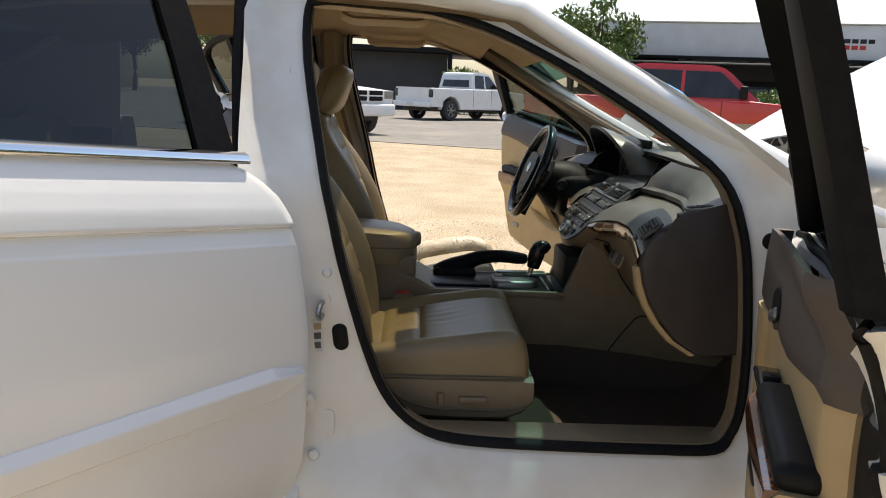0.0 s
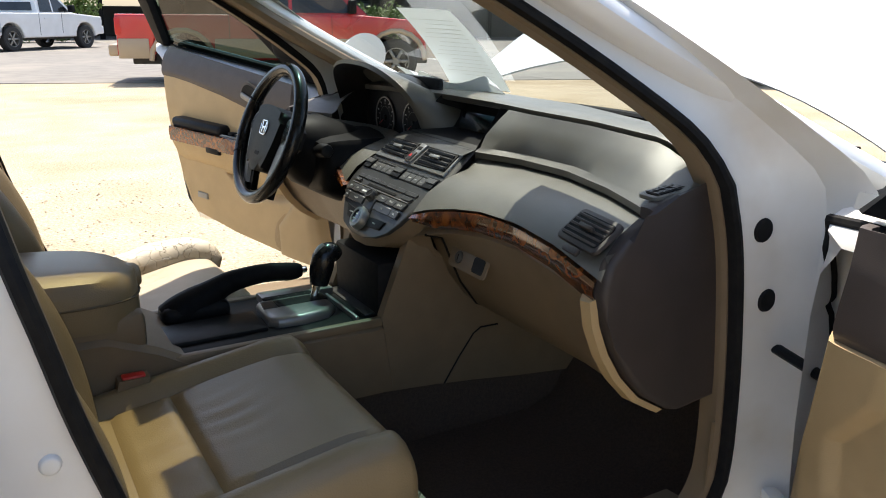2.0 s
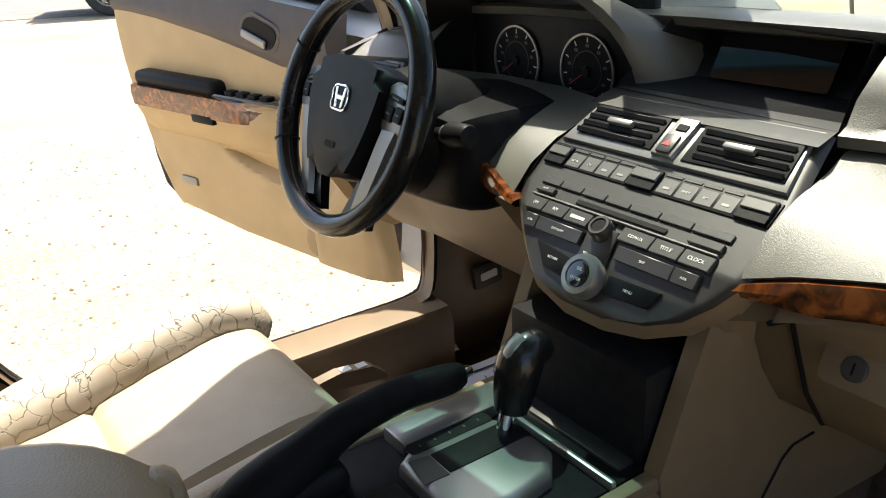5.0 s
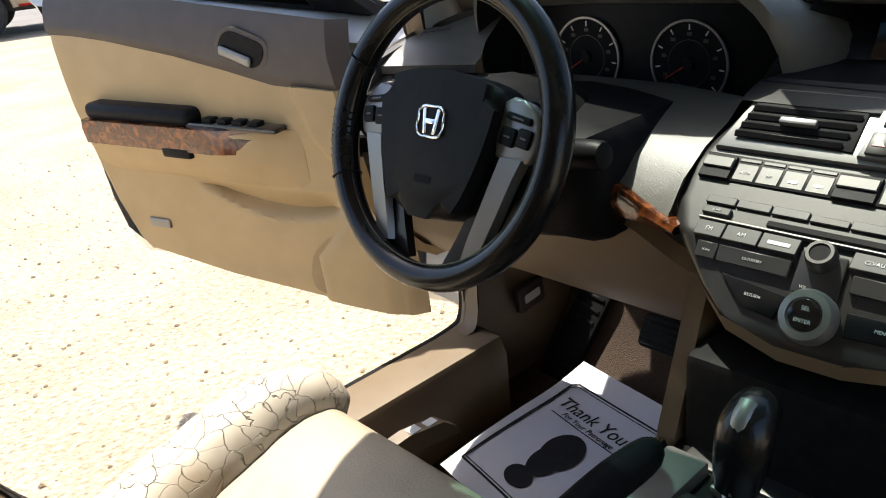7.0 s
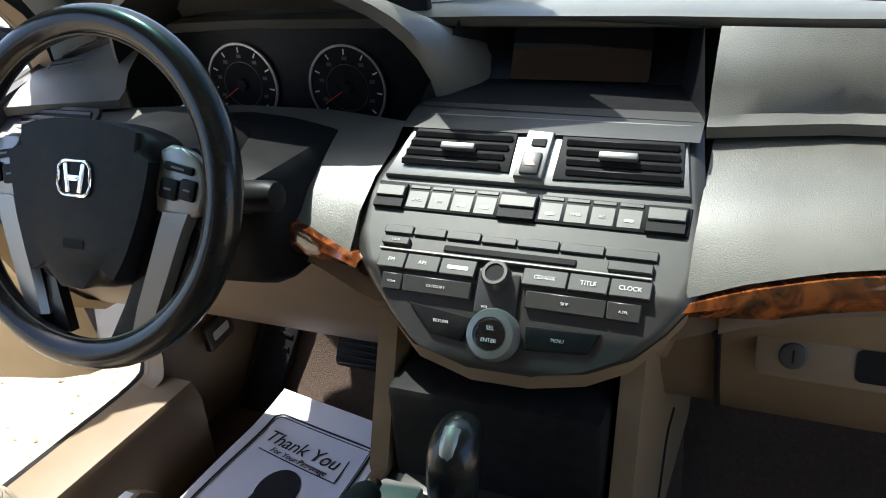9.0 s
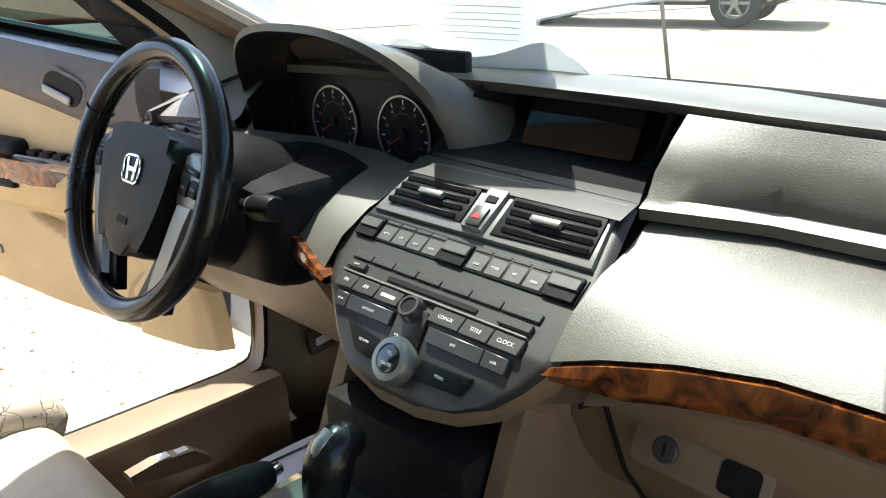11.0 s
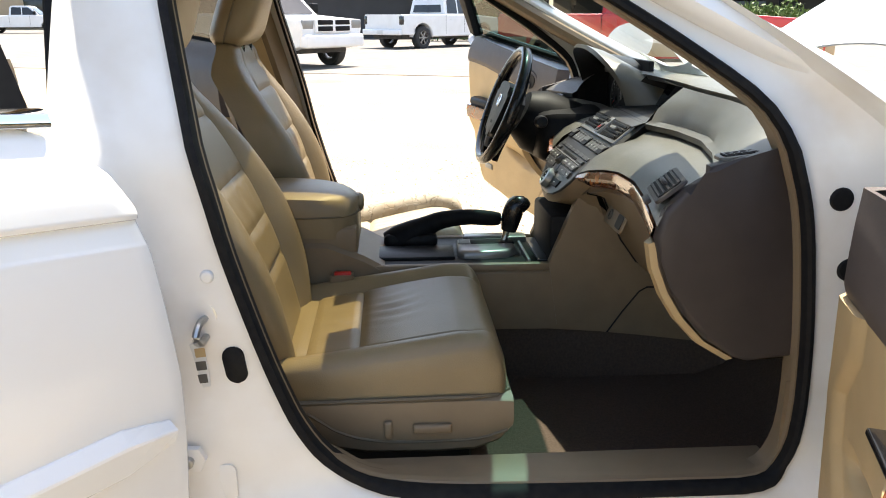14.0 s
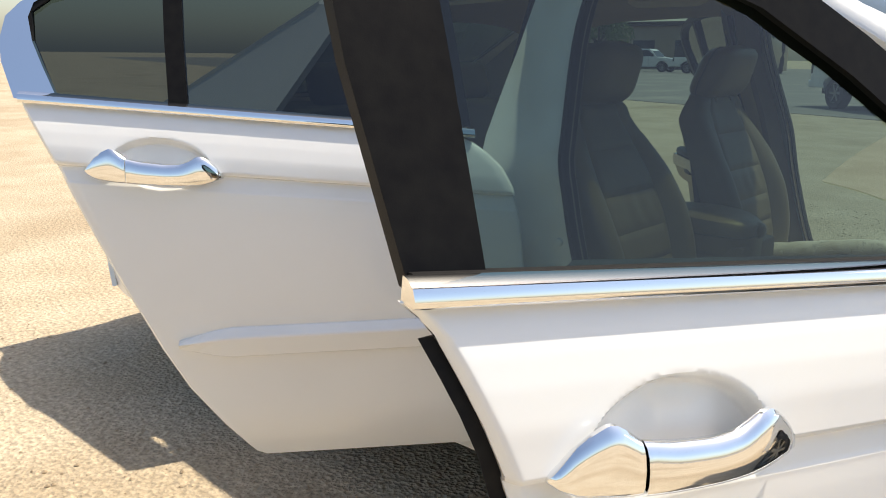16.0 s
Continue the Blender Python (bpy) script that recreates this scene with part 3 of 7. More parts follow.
def wheel(cx, y, r, parent, w=0.21, rim=LIGHTSILVER, name="wheel"):
    s = 1 if y > 0 else -1
    m = axes((cx, y, r), (1, 0, 0), (0, s, 0))
    tyre = part("tyre", lathe([(r * 0.68, -w / 2), (r * 0.9, -w / 2), (r * 0.98, -w * 0.42), (r, -w * 0.3), (r, w * 0.3), (r * 0.98, w * 0.42), (r * 0.9, w / 2), (r * 0.68, w / 2), (r * 0.66, 0)], m, 40, True), TYRE, parent)
    tyre.name = name
    bm = lathe([(r * 0.7, -w * 0.4), (r * 0.7, w * 0.46), (r * 0.66, w * 0.47), (r * 0.62, w * 0.3), (r * 0.62, -w * 0.4)], m, 40, True)
    for k in range(7):
        a = k * math.tau / 7
        b = box(r * 0.1, r * 0.66, -r * 0.075, r * 0.075, w * 0.28, w * 0.4, 0.008)
        bm = join(bm, moved(b, m @ Matrix.Rotation(a, 4, "Z")))
    bm = join(bm, disc(r * 0.17, r * 0.14, w * 0.16, m @ Matrix.Translation((0, 0, w * 0.28)), 20, 0.006))
    part("rim", bm, rim, tyre, "bright spoked wheel rim")
    part("brake_disc", disc(r * 0.55, r * 0.55, 0.02, m @ Matrix.Translation((0, 0, -0.01)), 28), DIRTY, tyre)
    return tyre


for s in (0, 1):
    part("front_fender", fender(1.125, 2.42, 1.55, [(1.1, 0.985), (1.5, 0.965), (2.0, 0.88), (2.42, 0.7)], s), PAINT, car)
    part("rear_quarter", fender(-2.32, -0.96, -1.27, [(-2.32, 0.9), (-2.0, 1.0), (-1.1, 1.06), (-0.9, 1.06)], s), PAINT, car)
    g = 1 if s else -1
    wheel(1.55, 0.8 * g, 0.32, car)
    wheel(-1.27, 0.8 * g, 0.32, car)
    part("c_pillar", sheet(lambda u, v: (lerp(lerp(-1.02, -1.85, v), lerp(-0.9, -1.05, v), u), g * (lerp(0.9, 0.6, u) - 0.06 * v * (1 - u)), lerp(0.98, 1.4, u)), 8, 6, 0.02), PAINT, car)
    part("sail_panel", sheet(lambda u, v: (lerp(lerp(-1.72, -1.03, u), lerp(-1.85, -1.05, u), v), g * lerp(lerp(0.675, 0.555, u), lerp(0.9, 0.6, u) - 0.06 * (1 - u), v), lerp(lerp(1.06, 1.41, u), lerp(0.98, 1.4, u), v)), 8, 3, 0.012), PAINT, car, "white panel beside the rear window")
    part("quarter_inner", box(-1.75, -0.98, min(g * 0.7, g * 0.72), max(g * 0.7, g * 0.72), 0.26, 1.02), SIDE, car)


def bumper(x0, x1, z0, z1, w):
    d = 1 if x1 > x0 else -1
    def f(u, v):
        s = 2 * u - 1
        z = lerp(z0, z1, v)
        return (lerp(x1, x0, abs(s) ** 3.2) - d * 0.05 * (2 * v - 1) ** 2, w * s * (1 - 0.02 * v), z)
    return sheet(f, 32, 8, 0.02)


part("front_bumper", bumper(2.3, 2.55, 0.24, 0.72, 0.84), PAINT, car)
part("rear_bumper", bumper(-2.2, -2.42, 0.28, 0.8, 0.82), PAINT, car)
part("trunk_lid", sheet(lambda u, v: (lerp(-1.7, -2.38, u), lerp(-0.76, 0.76, v) * (1 - 0.05 * u), lerp(1.06, 0.99, u) - 0.3 * max(0, u - 0.86) / 0.14 + 0.03 * (1 - (2 * v - 1) ** 2)), 20, 14, 0.01), PAINT, car)
part("rear_window", sheet(lambda u, v: (lerp(-1.72, -1.03, u), lerp(-1, 1, v) * lerp(0.68, 0.56, u), lerp(1.06, 1.41, u) + 0.02 * (1 - (2 * v - 1) ** 2)), 8, 10), DARKGLASS, car, "dark rear window glass")
part("engine_bay", box(1.4, 2.3, -0.72, 0.72, 0.45, 0.74, 0.05), DIRTY, car, "dark engine bay")
part("radiator_support", box(2.2, 2.4, -0.7, 0.7, 0.55, 0.78, 0.03), BLACK, car)
part("grille", box(2.42, 2.5, -0.4, 0.4, 0.58, 0.72, 0.02), CHROME, car, "chrome grille bar")
for g in (-1, 1):
    part("headlamp", box(2.22, 2.42, min(g * 0.48, g * 0.78), max(g * 0.48, g * 0.78), 0.62, 0.76, 0.05, 3), LIGHTSILVER, car, "clear headlamp")
    part("tail_lamp", box(-2.36, -2.2, min(g * 0.55, g * 0.8), max(g * 0.55, g * 0.8), 0.78, 0.96, 0.03, 3), RED, car, "red tail lamp")

# raised hood
HOODM = Matrix.Translation((1.49, 0, 1.13)) @ Matrix.Rotation(radians(-44), 4, "Y") @ Matrix.Translation((-1.5, 0, -1.03))


def hood_at(u, v):
    s = 2 * v - 1
    x = lerp(1.5 - 0.17 * s * s, 2.42 - 0.22 * s * s, u)
    return HOODM @ Vector((x, s * lerp(0.74, 0.66, u), lerp(1.0, 0.82, u ** 1.6) + 0.03 * (1 - s * s)))


part("hood", sheet(hood_at, 20, 24, 0.006), PAINT, car, "raised white hood")
part("prop_rod", tube([(2.2, 0.55, 0.75), hood_at(0.75, 0.9)], 0.006, 6), STEEL, car)


# ---- doors: built shut on the right-hand side, then swung about their hinges ----
SKIN = [(0.25, 0.845), (0.3, 0.866), (0.36, 0.893), (0.372, 0.8995), (0.39, 0.903), (0.45, 0.911), (0.62, 0.929), (0.7, 0.93), (0.78, 0.926), (0.84, 0.92), (0.862, 0.917), (0.868, 0.9165), (0.873, 0.914), (0.895, 0.907), (0.902, 0.906), (0.905, 0.9135), (0.911, 0.916), (0.95, 0.909), (0.99, 0.899), (1.02, 0.89), (1.05, 0.879), (1.066, 0.868)]


def door_y(z, crease=0.905):
    """Outer skin with a stepped shoulder crease."""
    return table(SKIN, table([(0.25, 0.25), (0.6, 0.6), (crease - 0.05, 0.855), (crease, 0.905), (crease + 0.03, 0.935), (1.066, 1.066)], z))


def rise(x, z, drop=0.0):
    """The belt and shoulder climb towards the rear."""
    k = min(max((z - 0.6) / 0.3, 0), 1)
    up = table([(0.95, 0.082), (1.06, 0.08)], z) * max(0, -0.1 - x) - table([(0.9, 0.06), (1.06, 0.072)], z) * max(0, x + 0.1)
    return z + (k * up - drop * min(max((z - 0.95) / 0.1, 0), 1)) * (1 if z < 1.1 else max(0, (1.42 - z) / 0.32))


def glass_y(z):
    return 0.838 - 0.32 * (z - 1.066)


def swing(hinge, angle, left):
    m = Matrix.Translation((*hinge, 0)) @ Matrix.Rotation(radians(angle), 4, "Z") @ Matrix.Translation((-hinge[0], -hinge[1], 0))
    if left:
        f = Matrix.Diagonal((1, -1, 1, 1))
        m = f @ m
    return m


INNER = {"door_card", "upper_trim", "armrest", "wood_strip", "elbow_pad", "switch_panel", "window_switch", "pull_cup", "handle_bezel", "handle_well", "inner_handle", "speaker_panel", "courtesy_lamp"}


def build_door(name, left, front):
    X0 = 1.075 if front else -0.1
    m = swing((1.075, -0.85), 70.0 if left else 66.0, left) if front else swing((-0.095, -0.83), 50.3, left)
    lean = 0.085 if front and not left else 0.0
    drop = 0.0 if left else 0.016 if front else 0.01

    def put(n, bm, mat, parent, label=""):
        if n in ("chrome_strip", "window_frame", "window_glass", "window_divider", "corner_trim", "belt_seal"):
            for v in bm.verts:
                v.co.z = rise(v.co.x, v.co.z, drop)
        if left and front:
            # the driver's door hangs a little high at its free end
            for v in bm.verts:
                d = X0 - v.co.x
                v.co.z += 0.045 * d
                if n not in INNER:
                    v.co.x = X0 - d * 0.945
        if front and not left and (n in INNER or n == "mirror_cover"):
            for v in bm.verts:
                v.co.y -= lean * (X0 - v.co.x) * (1 - 0.85 * ease(v.co.z, 0.95, 1.06))
        moved(bm, m)
        if left:
            bmesh.ops.reverse_faces(bm, faces=bm.faces)
        return part(n, bm, mat, parent, label, smooth=n != "side_moulding")

    if front:
        edge_r = [(0.37, 0.08), (0.39, 0.035), (0.44, 0.005), (0.7, -0.03), (0.9, -0.042), (0.95, -0.053), (1.0, -0.07), (1.04, -0.09), (1.066, -0.105)]
        if not left:
            edge_r = [(0.37, 0.13), (0.39, 0.09), (0.44, 0.065), (0.6, 0.045), (0.7, 0.034), (0.8, 0.018), (0.9, -0.009), (0.95, -0.028), (1.0, -0.047), (1.04, -0.063), (1.056, -0.075), (1.066, -0.088)]
        edge_f = [(0.37, 1.07), (0.41, 1.095), (0.6, 1.11), (0.9, 1.11), (1.0, 1.1), (1.066, 1.06)]
        z_low, crease = 0.37, 0.897
        grip = (0.024, 0.894, 0.307, 0.879)
    else:
        edge_f = [(0.3, -0.09), (0.315, -0.072), (0.4, -0.062), (0.7, -0.066), (0.88, -0.085), (0.95, -0.1), (1.0, -0.125), (1.035, -0.16), (1.055, -0.19), (1.066, -0.22)]
        edge_r = [(0.3, -0.69), (0.308, -0.71), (0.4, -0.778), (0.5, -0.85), (0.62, -0.912), (0.675, -0.945), (0.75, -0.99), (0.88, -1.065), (0.95, -1.1), (1.0, -1.125), (1.066, -1.16)]
        z_low, crease = 0.3, 0.935
        grip = (-1.033, 1.003, -0.747, 0.985)
    zs = sorted({round(z, 4) for z in [z_low, z_low + 0.012, z_low + 0.035, 0.4, 0.45, 0.5, 0.55, 0.6, 0.65, 0.7, 0.74, 0.78, 0.8, 0.82, 1.03, 1.04, 1.05, 1.055, 1.06, 1.066] + [0.832 + 0.0045 * k for k in range(44)] + [crease - d for d in (0.045, 0.041, 0.037, 0.0345, 0.032, 0.006, 0.0032, 0.003, 0.0, -0.0006, -0.006)]})
    gu = ((grip[0] + grip[2]) / 2 - table(edge_r, 0.92)) / (table(edge_f, 0.92) - table(edge_r, 0.92))
    cols = [k / 30 for k in range(31)] + [gu + 0.0026 * k for k in range(-60, 61)] + [0.003, 0.006, 0.01, 0.99, 0.994, 0.997]
    us = sorted({round(u, 4) for u in cols if 0 <= u <= 1})

    def skin(u, v):
        k = v * (len(zs) - 1)
        i = min(int(k), len(zs) - 2)
        z = lerp(zs[i], zs[i + 1], k - i)
        x = lerp(table(edge_r, z), table(edge_f, z), u)
        d = min(u, 1 - u)
        zr = rise(x, z, drop)
        g = (x - grip[0]) / (grip[2] - grip[0])
        w = zr - lerp(grip[1], grip[3], g)
        # eye-shaped hollow behind the handle, running out under the bar
        arch = 0.077 * max(0, 1 - ((g - 0.54) / 0.4) ** 2) ** 0.5
        low = 0.03 * max(0, 1 - ((g - 0.54) / 0.22) ** 2) ** 0.5 + 0.006
        deep = ease(arch - w, 0.0, 0.02) * max(0, min(1, (w + low) / (low * 0.9))) * min(1, arch / 0.03)
        deep *= 0.85 + 0.15 * math.cos((g - 0.5) * 17)
        return Vector((x, -door_y(z, crease) + 0.012 * max(0, 1 - d / 0.012) ** 2 + 0.03 * deep, zr))

    def skin_at(u, v):
        k = u * (len(us) - 1)
        i = min(int(k), len(us) - 2)
        return skin(lerp(us[i], us[i + 1], k - i), v)

    skin_ob = put(name, sheet(skin_at, len(us) - 1, len(zs) - 1, 0.005), PAINT, car, "open %s door, pearl white" % ("front" if front else "rear"))

    # rim of the door: white folded edge
    n = 30
    rim = [skin(0, k / n) for k in range(n + 1)] + [skin(k / 20, 1) for k in range(1, 21)] + [skin(1, 1 - k / n) for k in range(1, n + 1)] + [skin(1 - k / 20, 0) for k in range(1, 20)]
    c = sum(rim, Vector()) / len(rim)

    def shrunk(dy, t):
        return [Vector((lerp(p.x, c.x, t), min(p.y + dy, max(-0.795 - lean * (X0 - p.x), p.y + min(dy, 0.03))), lerp(p.z, c.z, t * 1.2))) for p in rim]

    put("door_edge", loft([shrunk(0, 0), shrunk(0.012, 0.004), shrunk(0.035, 0.03), shrunk(0.06, 0.09), shrunk(0.2, 0.16)], caps=False), JAMB, skin_ob, "white painted door edge")

    if not left:
        put("edge_seal", tube(shrunk(0.045, 0.05), 0.009, 8, True, up=(0, 1, 0)), SEAL, skin_ob, "black rubber seal round the door")

        if front:
            put("edge_guard", loft([[(table(edge_r, z) - 0.014, y, rise(table(edge_r, z), z, drop)) if k == 0 else (table(edge_r, z) + 0.03, y + 0.012 * (k - 1), rise(table(edge_r, z), z, drop)) for k in range(3)] for z, y in [(z, -door_y(z, crease) + 0.02) for z in [lerp(0.42, 1.035, k / 16) for k in range(17)]]]), SEAL, skin_ob, "black rubber along the free edge")

    # lower side moulding
    x0, x1 = (0.06, 1.08) if front else (-0.86, -0.1)
    secs = []
    for k in range(21):
        u = k / 20
        x = lerp(x0, x1, u)
        h = 0.036 if front else 0.036 * min(1, 0.25 + u * 6)
        if u > 0.9:
            h *= 1 - 0.5 * (u - 0.9) / 0.1
        z = lerp(0.612, 0.622, u) if not front else 0.615
        y = -door_y(z, crease)
        secs.append([(x, y + 0.004, z - h), (x, y - 0.007, z - h * 0.97), (x, y - 0.01, z - h * 0.88), (x, y - 0.02, z + h * 0.3), (x, y - 0.0195, z + h * 0.42), (x, y - 0.0175, z + h * 0.5), (x, y - 0.004, z + h * 0.92), (x, y + 0.004, z + h)])
    put("side_moulding", loft(secs), PAINT, skin_ob, "body-coloured side moulding")

    # chrome strip at the belt
    bx0, bx1 = (-0.086, 1.05) if front else (-1.16, -0.19)
    bm = loft([[(x, -0.872, 1.066), (x, -0.882, 1.067), (x, -0.8845, 1.07), (x, -0.885, 1.074), (x, -0.88, 1.084), (x, -0.868, 1.0895), (x, -0.858, 1.09), (x, -0.853, 1.066)] for x in [lerp(bx0, bx1, k / 12) for k in range(13)]])
    put("chrome_strip", bm, CHROME, skin_ob, "bright chrome belt strip")

    put("belt_seal", loft([[(x, -0.862, 1.066), (x, -0.862, 1.083), (x, -0.85, 1.089), (x, -0.832, 1.087), (x, -0.832, 1.066)] for x in [lerp(bx0 + 0.012, bx1 - 0.01 if not front else 0.92, k / 12) for k in range(13)]]), SEAL, skin_ob, "black belt seal")
    # window frame and glass
    if front:
        out = [(-0.074, 1.07), (-0.11, 1.25), (-0.126, 1.405), (0.0, 1.418), (0.197, 1.408), (0.397, 1.358), (0.53, 1.3), (0.67, 1.234), (0.84, 1.145), (0.985, 1.075)]
        inn = [(0.002, 1.064), (-0.011, 1.25), (-0.022, 1.37), (0.05, 1.378), (0.19, 1.368), (0.37, 1.318), (0.5, 1.26), (0.62, 1.198), (0.74, 1.125), (0.79, 1.075)]
    else:
        out = [(-0.19, 1.07), (-0.215, 1.25), (-0.24, 1.42), (-0.38, 1.445), (-0.55, 1.455), (-0.72, 1.45), (-0.9, 1.435), (-1.06, 1.395), (-1.15, 1.345), (-1.195, 1.28), (-1.205, 1.2), (-1.175, 1.075)]
        inn = [(-0.275, 1.07), (-0.285, 1.25), (-0.298, 1.385), (-0.4, 1.41), (-0.55, 1.42), (-0.7, 1.418), (-0.87, 1.405), (-1.03, 1.372), (-1.115, 1.335), (-1.15, 1.3), (-1.145, 1.22), (-1.095, 1.075)]
    rows = []
    for dy, pts in ((0.012, out), (-0.008, out), (-0.008, inn), (0.012, inn), (0.05, toward(inn, out, 0.12)), (0.05, toward(inn, out, 0.85)), (0.03, out)):
        deep = lambda x: dy * (min(max(0.45 + (x + 0.05) * 3, 0.45), 1) - 0.35 * min(max((x - 0.3) / 0.3, 0), 1)) if dy > 0.04 else min(dy, 0.018)
        rows.append([(x, -glass_y(z) + deep(x), z) for x, z in pts])
    rows.append(rows[0])
    put("window_frame", loft(rows, closed=False), FRAME, skin_ob, "matte black window frame")
    bm = bmesh.new()
    f = bm.faces.new([bm.verts.new((x, -glass_y(z) + 0.004, z)) for x, z in inn])
    put("window_glass", bm, TINT if front else DARKGLASS, skin_ob, "green-tinted door window" if front else "dark tinted rear window")
    if not front:
        put("window_divider", loft([[(x - 0.02, -glass_y(z) - 0.006, z), (x + 0.02, -glass_y(z) - 0.006, z), (x + 0.02, -glass_y(z) + 0.02, z), (x - 0.02, -glass_y(z) + 0.02, z)] for x, z in ((-0.845, 1.07), (-0.855, 1.25), (-0.86, 1.42))]), FRAME, skin_ob)
        put("corner_trim", loft([[(x, -glass_y(z) - 0.013, z), (x2, -glass_y(z) - 0.011, z), (x2, -glass_y(z) + 0.005, z), (x, -glass_y(z) + 0.01, z)] for x, x2, z in ((-1.178, -1.09, 1.072), (-1.205, -1.125, 1.16), (-1.21, -1.145, 1.22), (-1.2, -1.155, 1.285), (-1.172, -1.145, 1.325), (-1.14, -1.115, 1.352))]), CHROME, skin_ob, "chrome window corner trim")

    # outer handle: almond-shaped chrome key cap and grab bar over a white hollow
    def grab(pairs, inner):
        secs = []
        n = 22
        for k in range(n + 1):
            g = lerp(pairs[0][0], pairs[-1][0], k / n)
            top = table([(a, b) for a, b, c in pairs], g)
            bot = table([(a, c) for a, b, c in pairs], g)
            x, z = lerp(grip[0], grip[2], g), lerp(grip[1], grip[3], g)
            sc = (grip[2] - grip[0]) / 0.342
            e = math.sin(math.pi * min(max(g, 0.0), 1)) ** 0.4
            y = -door_y(z - 0.02, crease)
            mid, half = (top + bot) / 2 * sc, (top - bot) / 2 * sc
            th = 0.004 + 0.009 * e
            base = y - 0.004 - inner * 0.02 * e
            ringp = []
            for j in range(14):
                a = j * math.tau / 14
                ca, sa = math.cos(a), math.sin(a)
                up = math.copysign(abs(sa) ** 0.75, sa)
                ringp.append((x, base - 0.005 * e - th * ca - 0.01 * e * (1 - up) * inner * 0.6, z + mid + half * up))
            secs.append(ringp)
        return loft(secs)

    put("key_cap", grab([(0.0, 0.002, -0.004), (0.03, 0.014, -0.012), (0.08, 0.035, -0.019), (0.13, 0.048, -0.022), (0.19, 0.059, -0.024), (0.22, 0.058, -0.025), (0.26, 0.05, -0.026), (0.305, 0.04, -0.026)], 0.4), CHROME, skin_ob, "chrome key cap")
    put("door_handle", grab([(0.312, 0.038, -0.026), (0.42, 0.032, -0.027), (0.6, 0.029, -0.027), (0.7, 0.032, -0.026), (0.76, 0.041, -0.025), (0.805, 0.05, -0.023), (0.84, 0.053, -0.021), (0.88, 0.048, -0.017), (0.95, 0.029, -0.01), (1.0, 0.003, -0.003)], 0.5), CHROME, skin_ob, "chrome pull handle")

    # inner card; d runs from the hinge to the free edge
    dx = lambda d: X0 - d
    if front:
        rear = [(0.4, 0.78), (0.44, 0.82), (0.48, 0.86), (0.57, 0.9), (0.67, 0.925), (0.79, 0.95), (0.95, 0.96), (1.07, 0.97), (1.105, 0.975)]
        bott = [(0.06, 0.395), (0.3, 0.4), (0.6, 0.42), (0.82, 0.455), (1.02, 0.52)]
        curve = [(0.0, 0.825), (0.17, 0.832), (0.3, 0.842), (0.42, 0.85), (0.5, 0.848), (0.6, 0.852), (0.77, 0.88), (0.88, 0.9), (1.05, 0.91)] if not left else [(0.0, 0.862), (0.17, 0.872), (0.3, 0.878), (0.42, 0.903), (0.56, 0.928), (0.77, 0.954), (0.88, 0.962), (1.05, 0.965)]
    else:
        rear = [(0.4, 0.6), (0.5, 0.68), (0.7, 0.83), (0.9, 0.93), (1.105, 0.98)]
        bott = [(0.06, 0.4), (0.6, 0.44), (1.0, 0.47)]
        curve = [(0.0, 0.85), (0.2, 0.86), (0.4, 0.89), (0.7, 0.95), (1.05, 0.98)]

    fore = [(0.45, 0.075), (0.56, 0.09), (0.83, 0.15), (0.93, 0.17), (1.07, 0.17)]

    def card_y(z):
        prof = [(0.4, -0.775), (0.55, -0.768), (0.7, -0.762), (0.86, -0.752), (0.95, -0.752), (1.02, -0.768), (1.06, -0.8), (1.08, -0.835)]
        return sum(table(prof, z + o) for o in (-0.024, -0.016, -0.008, 0, 0.008, 0.016, 0.024)) / 7

    def lower(u, v):
        t = table(rear, lerp(0.45, 0.95, v))
        d = lerp(0.12, t, u)
        z = lerp(table(bott, d), table(curve, d), v)
        d = lerp(table(fore, z), table(rear, z), u)
        scoop = 0.0
        if front:
            soft = lambda t: min(max(t, 0), 1) ** 2 * (3 - 2 * min(max(t, 0), 1))
            zb = 0.572 + 0.05 * ((d - 0.38) / 0.2) ** 2
            q = (z - zb) / (0.655 - zb) if zb < 0.65 else -1
            if 0 < q < 1:
                scoop = -0.05 * soft(q / 0.4) * (1 - q) * soft((0.2 - abs(d - 0.41)) / 0.06)
            ridge = table([(0.5, 0.31), (0.56, 0.25), (0.62, 0.205), (0.7, 0.2), (0.78, 0.275), (0.88, 0.295)], z)
            scoop += 0.013 * soft((ridge - d) / 0.022) * soft((d - 0.1) / 0.05)
        return Vector((dx(d), card_y(z) + scoop - 0.025 * max(0, abs(2 * u - 1) - 0.93) / 0.07, z))

    def upper(u, v):
        d0 = lerp(0.11, 0.985, u)
        z = lerp(table(curve, d0), rise(dx(d0), 1.066, drop) + 0.006, v)
        d = lerp(table(fore, z), table(rear, z), u)
        return Vector((dx(d), card_y(z) + 0.006 * min(1, 8 * v) - 0.03 * max(0, abs(2 * u - 1) - 0.95) / 0.05, z))

    put("door_card", sheet(lower, 110, 84, -0.01), TAN, skin_ob, "tan moulded door card")
    put("upper_trim", sheet(upper, 64, 28, -0.012), TAUPE, skin_ob, "dark taupe upper door trim")
    a0, a1 = (0.29, 0.85) if front and left else (0.46, 0.94) if front else (0.3, 0.85)
    secs = []
